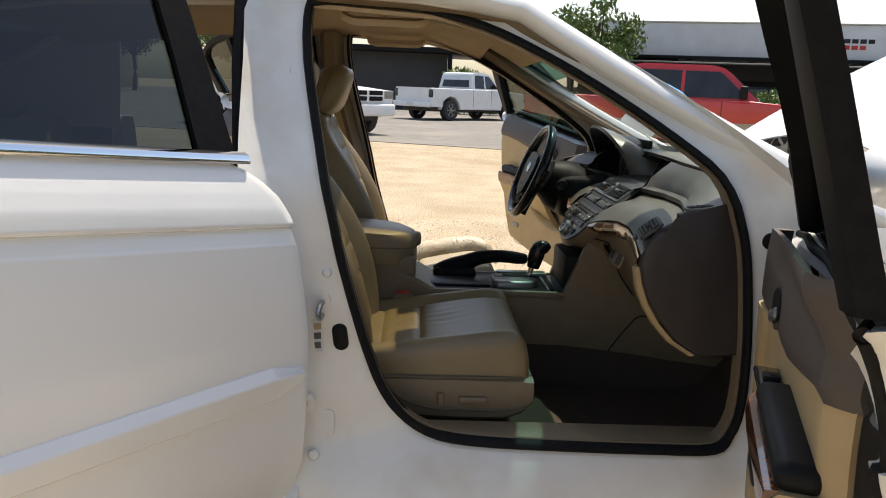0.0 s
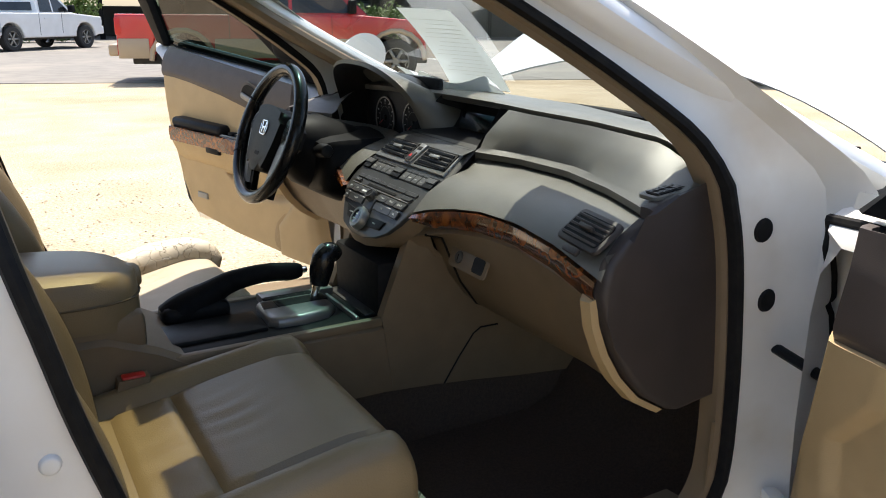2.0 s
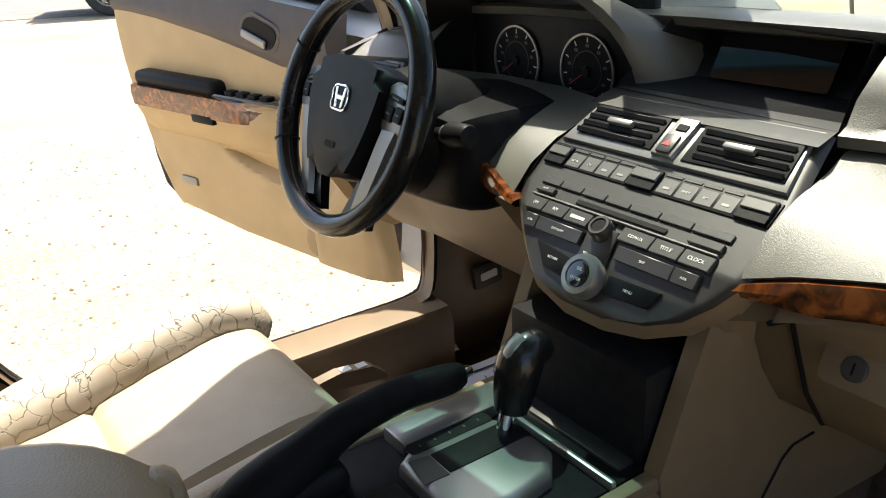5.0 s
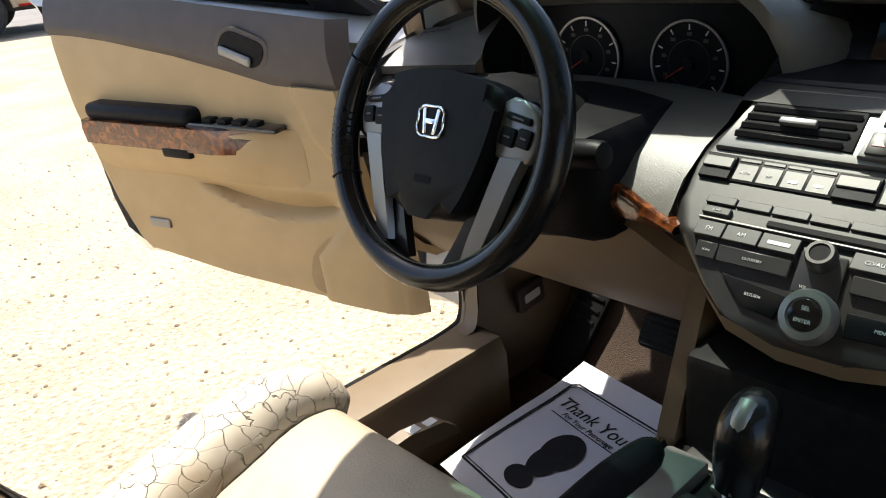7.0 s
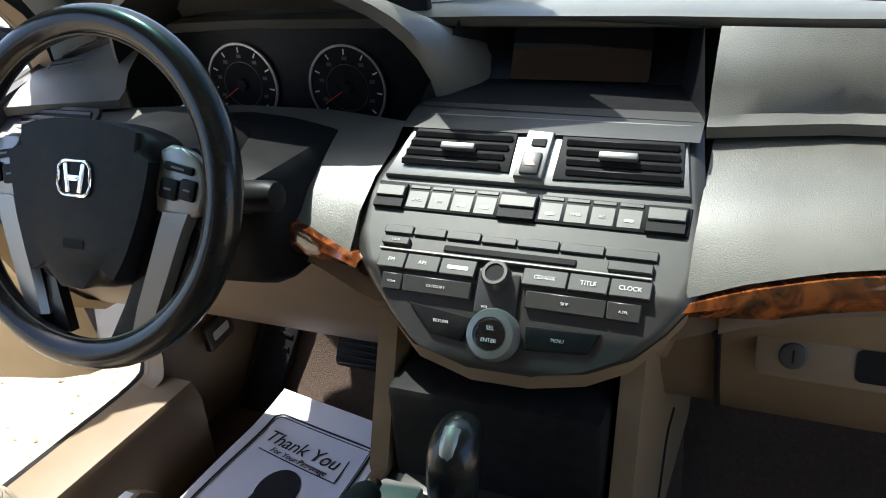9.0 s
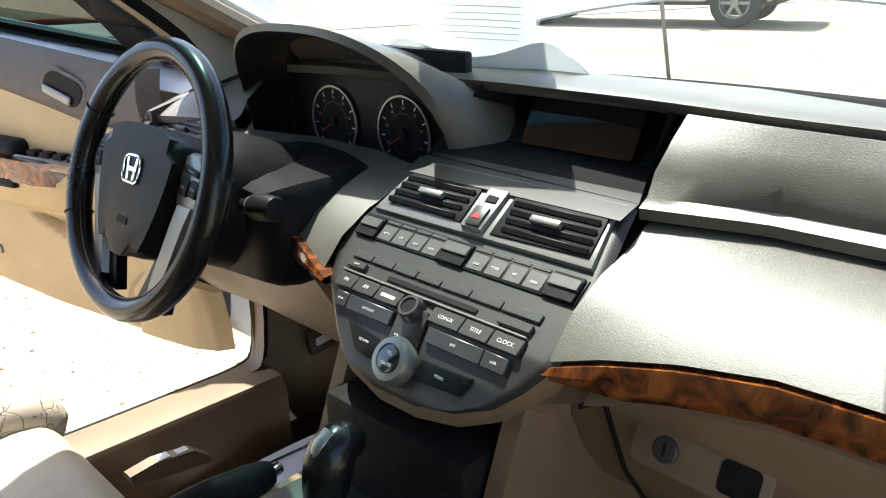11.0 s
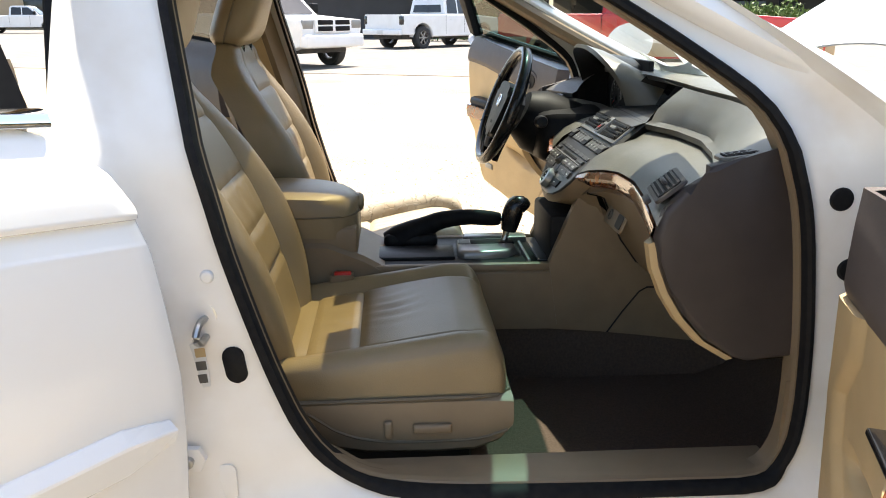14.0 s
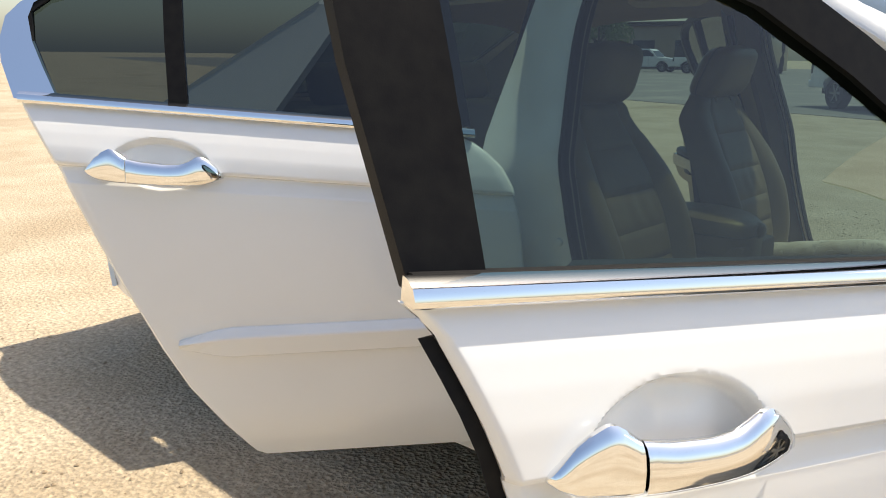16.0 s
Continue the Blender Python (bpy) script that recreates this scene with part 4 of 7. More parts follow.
    for k in range(21):
        u = k / 20
        d = lerp(a0, a1, u)
        w = 0.058 * min(1, 0.15 + u * 3)
        z1, z0 = 0.786, 0.725
        y = -0.757
        secs.append([(dx(d), y, z1), (dx(d), y + w * 0.85, z1 - 0.002), (dx(d), y + w, z1 - 0.012), (dx(d), y + w * 0.9, z0), (dx(d), y + w * 0.5, z0 - 0.05), (dx(d), y, z0 - 0.075)])
    put("armrest", loft(secs), TAN, skin_ob, "tan armrest")
    secs = []
    for k in range(21):
        u = k / 20
        d = lerp(a0 + 0.04, a1 - 0.004, u)
        w = 0.058 * min(1, 0.15 + u * 3) + 0.004
        y = -0.757 + w
        secs.append([(dx(d), y - 0.012, 0.787), (dx(d), y + 0.003, 0.785), (dx(d), y + 0.006, 0.765), (dx(d), y + 0.001, 0.733), (dx(d), y - 0.012, 0.73)])
    put("wood_strip", loft(secs), WOOD, skin_ob, "glossy burl wood strip")
    put("elbow_pad", box(dx(a1 - 0.005), dx(a1 - 0.31), -0.76, -0.7, 0.782, 0.82, 0.016, 3), BLACK, skin_ob, "black padded elbow rest")
    sw = put("switch_panel", box(dx(a0 + 0.27), dx(a0 + 0.03), -0.758, -0.706, 0.784, 0.795, 0.004), GLOSS, skin_ob, "gloss black window switch panel")
    for k in range(4 if left and front else 1):
        d = a0 + 0.08 + 0.04 * k
        put("window_switch", box(dx(d + 0.026), dx(d), -0.742, -0.716, 0.792, 0.803, 0.003), BLACK, skin_ob)
    put("pull_cup", box(dx(a0 + 0.335), dx(a0 + 0.255), -0.718, -0.692, 0.716, 0.744, 0.008), BLACK, skin_ob)
    hd = 0.388 if front and left else 0.47 if front else 0.4
    mh = axes((dx(hd), -0.737, 0.943 if front and left else 0.895 if front else 0.925), (-1, 0, 0), (0, 1, 0))
    put("handle_bezel", prism([(x - 0.25 * y, y) for x, y in rounded(0.125, 0.078, 0.034, 8)], 0.0035, mh @ Matrix.Rotation(radians(18), 4, "Z"), 0.004), TAUPE, skin_ob)
    put("handle_well", prism([(x - 0.25 * y, y) for x, y in rounded(0.102, 0.058, 0.024, 6)], 0.002, mh @ Matrix.Rotation(radians(18), 4, "Z") @ Matrix.Translation((0, 0, 0.004))), BLACK, skin_ob)
    put("inner_handle", moved(box(-0.03, 0.048, -0.026, -0.006, 0.006, 0.014, 0.005, 3), mh @ Matrix.Rotation(radians(18), 4, "Z")), LIGHTSILVER, skin_ob, "silver inner door handle")
    # map pocket lip, dark scoop and speaker
    if front:
        ms = axes((X0, -0.772, 0), (-1, 0, 0), (0, 1, 0))
        put("speaker_panel", prism(dense([(0.125, 0.42), (0.2, 0.412), (0.31, 0.415), (0.335, 0.435), (0.325, 0.5), (0.27, 0.555), (0.215, 0.61), (0.19, 0.63), (0.16, 0.61), (0.125, 0.52)], 3), 0.014, ms, 0.004), SPEAKER, skin_ob, "tan perforated speaker panel")
        put("courtesy_lamp", box(dx(0.785), dx(0.722), -0.766, -0.752, 0.514, 0.537, 0.004), LIGHTSILVER, skin_ob, "small courtesy lamp")
        tri = [(dx(d), z) for d, z in ((0.2, 1.066), (0.24, 1.062), (0.3, 1.062), (0.335, 1.068), (0.348, 1.085), (0.348, 1.11), (0.34, 1.135), (0.325, 1.148), (0.3, 1.143), (0.26, 1.125), (0.225, 1.105), (0.2, 1.085))]
        put("mirror_cover", loft([[(lerp(x, dx(0.28), k), -glass_y(lerp(z, 1.105, k)) + dy, lerp(z, 1.105, k)) for x, z in tri] for dy, k in ((0.0, 0), (0.03, 0), (0.042, 0.05), (0.05, 0.15), (0.055, 0.32), (0.058, 0.6), (0.059, 0.9))]), FRAME, skin_ob, "black mirror corner cover")
        mx, my, mz = dx(0.17), -0.985, 1.095
        put("mirror_shell", loft([[(mx + 0.09 * (1 - t * t) * 1.0 - 0.02, my + 0.1 * math.cos(a) * math.sqrt(1 - t * t * 0.95), mz + 0.07 * math.sin(a) * math.sqrt(1 - t * t * 0.95)) for a in [j * math.tau / 24 for j in range(24)]] for t in [0.0, 0.3, 0.55, 0.75, 0.9, 0.98]]), PAINT, skin_ob, "white door mirror shell")
        put("mirror_glass", lathe([(0.001, 0.0), (0.98, 0.0), (1.0, 0.03)], axes((mx + 0.068, my, mz), (0, 1, 0), (-1, 0, 0)) @ Matrix.Diagonal((0.094, 0.064, 0.05, 1)), 28), CHROME, skin_ob, "mirror glass")
        put("mirror_stalk", box(mx - 0.03, mx + 0.06, -0.9, -0.84, 1.075, 1.11, 0.012), BLACK, skin_ob)
    # hinges and check strap
    for z in (0.46,):
        put("door_hinge", box(X0 - 0.02, X0 + 0.04, -0.835, -0.805, z - 0.02, z + 0.02, 0.008), JAMB, skin_ob, "painted door hinge")
    return skin_ob


for left in (False, True):
    for front in (True, False):
        build_door("front_door" if front else "rear_door", left, front)

# fittings on the pillars
for g in (-1, 1):
    ms = axes((0.012, g * 0.77, 0.731), (0, 0, 1), (0, g, 0))
    st = part("striker_plate", prism(rounded(0.085, 0.036, 0.017, 5), 0.006, ms, 0.002), STEEL, car, "steel striker plate")
    part("striker_loop", tube(spline([ms @ Vector(p) for p in ((0.016, 0, 0.004), (0.016, 0.003, 0.035), (0.0, 0.006, 0.05), (-0.014, 0.003, 0.035), (-0.014, 0, 0.004))], 14), 0.006, 8), STEEL, st)
    part("pillar_grommet", prism(rounded(0.062, 0.034, 0.016, 5), 0.006, axes((0.052, g * 0.773, 0.668), (-0.15, 0, 1), (0, g, 0)), 0.002), SEAL, car, "black rubber grommet")
    part("pillar_grommet", prism(rounded(0.07, 0.03, 0.014, 5), 0.006, axes((-0.046, g * 0.812, 0.662), (-0.15, 0, 1), (0, g, 0)), 0.002), SEAL, car, "black rubber grommet")
    for z, x in ((0.92, 1.006), (0.804, 1.033)):
        part("pillar_grommet", disc(0.02, 0.018, 0.008, axes((x, g * 0.773, z), (1, 0, 0), (0, g, 0)), 20, 0.003), SEAL, car, "round black rubber plug")
    part("check_strap", tube([(1.04, g * 0.8, 0.73), (1.035, g * 0.9, 0.715), (1.02, g * 1.0, 0.7)], 0.012, 8, flat=0.6), BLACK, car, "black door check strap")
    part("hinge_bracket", prism([(-0.035, -0.02), (0.03, -0.02), (0.04, 0.0), (0.03, 0.02), (-0.035, 0.02)], 0.012, axes((-0.035, g * 0.808, 0.525), (1, 0, 0), (0, g, 0)), 0.003), JAMB, car, "white hinge bracket")
    part("hinge_bolt", disc(0.009, 0.009, 0.012, axes((-0.022, g * 0.819, 0.525), (1, 0, 0), (0, g, 0)), 12, 0.002), STEEL, car)
    part("pillar_sticker", prism(rounded(0.075, 0.022, 0.002, 1), 0.0012, axes((0.0, g * 0.784, 0.672), (-0.1, 0, 1), (0, g, 0)), 0.0), MARK, car, "small worn label")
    for k in range(3):
        part("sticker_bar", prism(rounded(0.015, 0.016, 0.001, 1), 0.0006, axes((0.002, g * 0.7853, 0.65 + 0.022 * k), (-0.1, 0, 1), (0, g, 0)), 0.0), KEYSILVER if k < 2 else TAN, car)
    # pressed outlines and drain plugs on the sill and pillar foot
    part("pressed_panel", prism(rounded(0.085, 0.07, 0.014, 4), 0.003, axes((0.0, g * 0.783, 0.462), (1, 0, 0), (0, g, 0)), 0.002), JAMB, car)
    part("drain_plug", disc(0.013, 0.011, 0.005, axes((0.0, g * 0.815, 0.4), (1, 0, 0), (0, g, 0.2)), 20, 0.002), JAMB, car)
    part("pillar_bolt", disc(0.011, 0.009, 0.006, axes((0.02, g * 0.775, 0.815), (1, 0, 0), (0, g, 0)), 16, 0.002), JAMB, car)


# ---- dashboard ----
def section(y):
    """Dash profile (x, z) across the car, from the windshield to the foot well."""
    a = abs(y)
    k = min(max((a - 0.16) / 0.57, 0), 1)
    wx = table([(0.15, 0.728), (0.27, 0.755), (0.36, 0.77), (0.47, 0.77), (0.6, 0.752), (0.74, 0.73)], a)
    wz = table([(0.15, 0.84), (0.22, 0.862), (0.29, 0.876), (0.36, 0.884), (0.47, 0.888), (0.6, 0.884), (0.74, 0.866)], a)
    lx = table([(0.15, 0.875), (0.28, 0.91), (0.42, 0.912), (0.57, 0.876), (0.68, 0.835), (0.74, 0.808)], a)
    bx = table([(0.1, 0.965), (0.25, 0.965), (0.42, 0.97), (0.6, 0.965), (0.74, 0.942)], a)
    bz = table([(0.1, 1.05), (0.25, 1.047), (0.42, 1.045), (0.6, 1.038), (0.7, 1.01), (0.74, 0.997)], a)
    lip = 0.962
    return dict(back=[(1.36 - 0.12 * a * a, 0.985 - 0.02 * k), (1.15, lerp(1.03, 0.995, k))], brow=(bx, bz), lip=(lx, lip), wood=(wx, wz))


def pad_ring(y):
    s = section(y)
    (bx, bz), (lx, lz) = s["brow"], s["lip"]
    return [(bx + 0.004, y, bz - 0.012), (bx - 0.004, y, bz - 0.008), (lerp(bx, lx, 0.35), y, lerp(bz, lz, 0.4) + 0.006), (lerp(bx, lx, 0.7), y, lerp(bz, lz, 0.72) + 0.006), (lx + 0.014, y, lz + 0.006), (lx, y, lz - 0.002), (lx + 0.002, y, lz - 0.014), (lx + 0.02, y, lz - 0.018)]


def brow_ring(y):
    s = section(y)
    (bx, bz) = s["brow"]
    return [(s["back"][0][0], y, s["back"][0][1]), (s["back"][1][0], y, s["back"][1][1] + 0.012), (bx + 0.05, y, bz + 0.006), (bx + 0.012, y, bz + 0.004), (bx, y, bz), (bx + 0.006, y, bz - 0.012), (bx + 0.04, y, bz - 0.02)]


def face_ring(y):
    s = section(y)
    (lx, lz), (wx, wz) = s["lip"], s["wood"]
    return [(lx + 0.015, y, lz - 0.017), (lx + 0.002, y, lz - 0.019), (lerp(lx, wx, 0.14) - 0.004, y, lerp(lz, wz, 0.3)), (lerp(lx, wx, 0.42) - 0.011, y, lerp(lz, wz, 0.46) + 0.003), (lerp(lx, wx, 0.7) - 0.012, y, lerp(lz, wz, 0.66) + 0.002), (wx - 0.002, y, wz + 0.004), (wx + 0.012, y, wz - 0.004)]


def low_ring(y):
    wx, wz = section(y)["wood"]
    a = abs(y)
    k = min(max((a - 0.55) / 0.19, 0), 1)
    return [(wx + 0.02, y, wz - 0.03), (wx + 0.008, y, wz - 0.046), (lerp(0.785, 0.742, k), y, lerp(0.8, 0.81, k)), (lerp(0.805, 0.755, k), y, lerp(0.755, 0.77, k)), (lerp(0.83, 0.79, k), y, 0.7), (lerp(0.87, 0.85, k), y, 0.645), (lerp(0.92, 0.9, k), y, 0.628), (1.1, y, 0.63)]


def wood_ring(y):
    wx, wz = section(y)["wood"]
    t = min(1.0, 0.25 + max(0.0, abs(y) - 0.155) * 9)
    if y > 0:
        wz, t = wz + 0.01, t * 1.15
    return [(wx + 0.012, y, wz), (wx - 0.006, y, wz - 0.001), (wx - 0.01, y, wz - 0.016 * t), (wx - 0.004, y, wz - 0.034 * t), (wx + 0.014, y, wz - 0.038 * t)]


def across(f, a, b, n):
    return loft([f(lerp(a, b, k / n)) for k in range(n + 1)], closed=False)


dash = part("dashboard", across(brow_ring, -0.735, 0.735, 48), PAD, car, "grey and beige dashboard with wood trim")
part("upper_pad", across(pad_ring, -0.735, -0.165, 24), PAD, dash, "grained grey upper dash pad")
part("upper_pad", across(pad_ring, 0.575, 0.735, 8), PAD, dash, "grained grey upper dash pad")
part("dash_face", across(face_ring, -0.735, -0.172, 24), PAD, dash, "grained grey dash face")
part("dash_face", across(face_ring, 0.165, 0.735, 24), PAD, dash, "grained grey dash face")
part("wood_inlay", across(wood_ring, -0.725, -0.15, 30), WOOD, dash, "glossy burl wood inlay")
part("wood_inlay", across(wood_ring, 0.15, 0.34, 14), WOOD, dash, "glossy burl wood inlay")
part("glove_box", across(low_ring, -0.70, -0.20, 24), SIDE, dash, "beige glove box lid")
part("lower_panel", across(lambda y: [(x + 0.006, yy, z) for x, yy, z in low_ring(y)], -0.725, -0.13, 24), SIDE, dash, "beige lower dash panel")
part("knee_panel", across(lambda y: [(x + 0.006, yy, z) for x, yy, z in low_ring(y)], 0.12, 0.725, 24), SIDE, dash, "beige knee panel")
for y in (-0.198,):
    part("glove_seam", tube([(x - 0.001, y, z) for x, yy, z in low_ring(y)[1:7]], 0.003, 6), SEAL, dash)
lock = axes((0.788, -0.277, 0.774), (0, -1, 0), (-0.9, 0, 0.35))
part("latch_plate", prism(rounded(0.13, 0.045, 0.01), 0.004, lock @ Matrix.Translation((0.02, 0, 0)), 0.002), SIDE, dash)
part("glove_lock", disc(0.013, 0.012, 0.004, lock @ Matrix.Translation((-0.012, 0, 0.003)), 24, 0.0015), GREYKEY, dash, "round glove box lock")
part("glove_pull", prism(rounded(0.036, 0.03, 0.006), 0.002, lock @ Matrix.Translation((0.058, 0, 0.0035))), BLACK, dash, "dark latch recess")

# end caps
CAP = [(0.806, 0.952), (0.806, 0.968), (0.86, 0.982), (0.925, 0.99), (0.945, 0.997), (0.965, 0.9), (0.975, 0.8), (0.98, 0.64), (0.9, 0.632), (0.877, 0.638), (0.825, 0.672), (0.785, 0.717), (0.755, 0.768), (0.737, 0.815), (0.727, 0.85), (0.738, 0.893), (0.77, 0.93)]
for g in (-1, 1):
    m = Matrix(((1, 0, 0, 0), (0, 0, g, 0.722 * g), (0, 1, 0, 0), (0, 0, 0, 1)))
    part("end_cap", prism(CAP, 0.022, m, 0.01, 3), BROWN, dash, "dark brown dash end cap")
    edge = [(0.732, 0.842), (0.74, 0.8), (0.76, 0.752), (0.788, 0.708), (0.828, 0.665), (0.882, 0.632)]
    bm = loft([[(x - 0.001, g * 0.726, z), (x - 0.012, g * 0.724, z - 0.004), (x - 0.013, g * 0.704, z - 0.006), (x + 0.004, g * 0.69, z)] for x, z in edge])
    part("lower_edge", bm, TAN, dash, "tan lower dash edge")


def grille(cy, m, w, h, slats, tilt, frame_mat, name="outer_vent", knob=True):
    v = part(name, join(prism(rounded(w + 0.016, h + 0.016, 0.012), 0.006, m, 0.003)), frame_mat, dash)
    # Flat black plate draws the shade between the slats; nothing is hollow.
    part("vent_shade", prism(rounded(w, h, 0.008), 0.002, m @ Matrix.Translation((0, 0, 0.0052))), SEAL, v)
    for k in range(slats):
        y = lerp(-h / 2, h / 2, (k + 0.5) / slats)
        part("slat", moved(box(-w / 2 + 0.002, w / 2 - 0.002, -0.22 * h / slats, 0.22 * h / slats, -0.001, 0.0012, 0.0006, 1), m @ Matrix.Translation((0, y, 0.0075)) @ Matrix.Rotation(radians(tilt), 4, "X")), BROWN, v)
    if knob:
        part("vent_tab", moved(box(-0.018, 0.018, -0.004, 0.004, 0.006, 0.016, 0.003), m), BROWN, v)
    return v


mo = axes((0.766, -0.664, 0.921), (-0.19, -1, 0.0), (-0.62, 0.1, 0.78))
grille(0, mo, 0.1, 0.046, 5, 22, BROWN)
grille(0, axes((0.828, 0.655, 0.936), (0, -1, 0), (-0.55, 0, 0.83)), 0.135, 0.042, 4, 22, SILVER)
grille(0, axes((0.905, 0.685, 0.989), (0.2, -1, 0.1), (-0.5, 0, 0.86)), 0.06, 0.026, 4, 20, PAD, "defrost_vent", False)
part("vent_wheel", moved(box(-0.02, 0.02, -0.006, 0.006, 0, 0.008, 0.003), mo @ Matrix.Translation((0.005, -0.04, 0.0))), BROWN, dash)
md = axes((0.876, -0.711, 0.979), (1, -0.02, 0.12), (-0.12, 0.0, 1))
dv = grille(0, md, 0.082, 0.028, 2, 0, PAD, "defrost_vent", False)
for k in range(7):
    part("slat", moved(box(-0.0014, 0.0014, -0.013, 0.013, -0.001, 0.0014, 0.0006, 1), md @ Matrix.Translation((-0.0375 + 0.0125 * k, 0, 0.0078))), GREYKEY, dv)

# centre stack: own plane, y to the car's left, s down the slope
ST, SB = Vector((0.862, 0, 0.951)), Vector((0.685, 0, 0.818))
SE = (SB - ST).normalized()
SN = Vector((-0.6007, 0, 0.7995))
STACK = Matrix(((0, SE.x, SN.x, ST.x), (-1, SE.y, SN.y, ST.y), (0, SE.z, SN.z, ST.z), (0, 0, 0, 1)))  # local x = -y, local y = s, local z = outward


def on_stack(x, s, h=0.0):
    """A place on the panel; below s = 0.17 the panel turns down by 20 degrees."""
    if s > 0.17:
        return STACK @ Matrix.Translation((0, 0.17, 0)) @ Matrix.Rotation(radians(-20), 4, "X") @ Matrix.Translation((x, s - 0.17, h))
    return STACK @ Matrix.Translation((x, s, h))


outline = [(-0.135, -0.018), (0.0, -0.024), (0.164, -0.014), (0.172, 0.04), (0.184, 0.1), (0.187, 0.14), (0.178, 0.175), (0.16, 0.2), (0.134, 0.226), (0.095, 0.245), (0.04, 0.256), (-0.02, 0.257), (-0.078, 0.243), (-0.105, 0.22), (-0.128, 0.195), (-0.152, 0.165), (-0.168, 0.135), (-0.175, 0.09), (-0.158, 0.04), (-0.145, 0.01)]
edge_l = sorted((b, a) for a, b in outline[11:] + outline[:1])
edge_r = sorted((b, a) for a, b in outline[2:11])


def panel_at(u, v):
    s = lerp(-0.018, 0.2575, v)
    x = lerp(table(edge_l, s), table(edge_r, s), u)
    rim = min(1.0, min(u, 1 - u) * 30, (1 - v) * 30)
    return on_stack(x, s, -0.006 * (1 - rim) ** 2) @ Vector()


stack = part("control_panel", sheet(panel_at, 60, 60, -0.03), SILVER, dash, "dark silver control panel")
part("panel_chin", loft([[on_stack(x, s, -0.004) @ Vector((0, 0, 0)) for x, s in outline[5:18]], [on_stack(x * 0.97, s + 0.012, -0.02) @ Vector() for x, s in outline[5:18]], [Vector((0.80, -x * 0.8, 0.742)) for x, s in outline[5:18]]], closed=False), SIDE, dash, "beige panel below the controls")
for pts in ([(-0.137, 0.0), (0.152, 0.002), (0.163, 0.066), (-0.153, 0.067)],):
    part("vent_surround", prism(pts[::-1], 0.006, on_stack(0, 0), 0.004), LIGHTSILVER, dash, "silver vent surround")
for pts in ([(-0.131, 0.007), (-0.017, 0.007), (-0.016, 0.056), (-0.137, 0.05)], [(0.03, 0.007), (0.15, 0.007), (0.155, 0.056), (0.03, 0.06)]):
    v = part("centre_vent", prism(pts[::-1], 0.0085, on_stack(0, 0), 0.002), SEAL, dash, "black air vent")
    cx = sum(p[0] for p in pts) / 4
    for k in range(4):
        s = 0.016 + 0.0115 * k
        part("slat", moved(box(-0.055, 0.055, -0.0035, 0.0035, 0, 0.003, 0.001, 1), on_stack(cx + 0.002 * k * (1 if cx > 0 else -1), s, 0.0085) @ Matrix.Rotation(radians(-30), 4, "X")), BLACK, v)
    part("vent_tab", moved(box(-0.019, 0.019, -0.004, 0.004, 0, 0.008, 0.002), on_stack(cx, 0.033, 0.01)), LIGHTSILVER, v)
hz = part("hazard_panel", prism([(-0.006, 0.005), (0.022, 0.006), (0.02, 0.062), (-0.01, 0.061)][::-1], 0.012, on_stack(0, 0), 0.003), LIGHTSILVER, dash, "silver hazard switch panel")
part("hazard_button", moved(box(-0.01, 0.01, -0.013, 0.013, 0, 0.004, 0.002), on_stack(0.006, 0.046, 0.011)), SILVER, hz)
part("hazard_sensor", moved(box(-0.008, 0.008, -0.005, 0.005, 0, 0.002, 0.001, 1), on_stack(0.009, 0.021, 0.0115)), SEAL, hz)
part("hazard_mark", prism([(0, 0.005), (-0.006, -0.004), (0.006, -0.004)], 0.0006, on_stack(0.006, 0.046, 0.0151) @ Matrix.Rotation(math.pi, 4, "Z")), RED, hz)


def key(x0, x1, s0, s1, h, mat, label="", slant=0.0, name="button"):
    w, d = x1 - x0, s1 - s0
    return part(name, moved(box(-w / 2 + 0.0006, w / 2 - 0.0006, -d / 2 + 0.0006, d / 2 - 0.0006, 0, h, 0.0009, 1), on_stack((x0 + x1) / 2, (s0 + s1) / 2, -0.001)), mat, stack, label)


def word(body, x, s, size, h):
    m = on_stack(x, s, h) @ Matrix.Diagonal((1, -1, 1, 1))
    ob = text(body, size * 0.72, m, MARK, stack)
    return ob


# climate row
part("climate_bezel", prism([(-0.158, 0.073), (0.166, 0.076), (0.166, 0.106), (-0.152, 0.105)][::-1], 0.002, on_stack(0, 0), 0.001), BLACK, dash)
for x0, x1 in ((-0.156, -0.121), (-0.019, 0.021), (0.126, 0.164)):
    key(x0, x1, 0.076, 0.106, 0.006, BLACK, name="rocker_base")
    key(x0 + 0.001, x1 - 0.001, 0.08, 0.094, 0.0085, KEYSILVER, "silver rocker switch", name="rocker")
names = ["AUTO", "OFF", "", "", "", "MODE", "A/C", ""]
xs = [-0.12 + 0.025 * k for k in range(4)] + [0.0225 + 0.0255 * k for k in range(4)]
for x, w in zip(xs, names):
    key(x, x + 0.0245, 0.082, 0.104, 0.0036, KEYSILVER, "silver climate button")
    key(x, x + 0.0245, 0.0755, 0.0815, 0.004, GREYKEY)
    if w:
        word(w, x + 0.012, 0.094, 0.0052, 0.003)
    else:
        part("icon", prism(rounded(0.009, 0.0032, 0.0012), 0.0005, on_stack(x + 0.012, 0.0955, 0.0026)), LIGHTSILVER, stack)
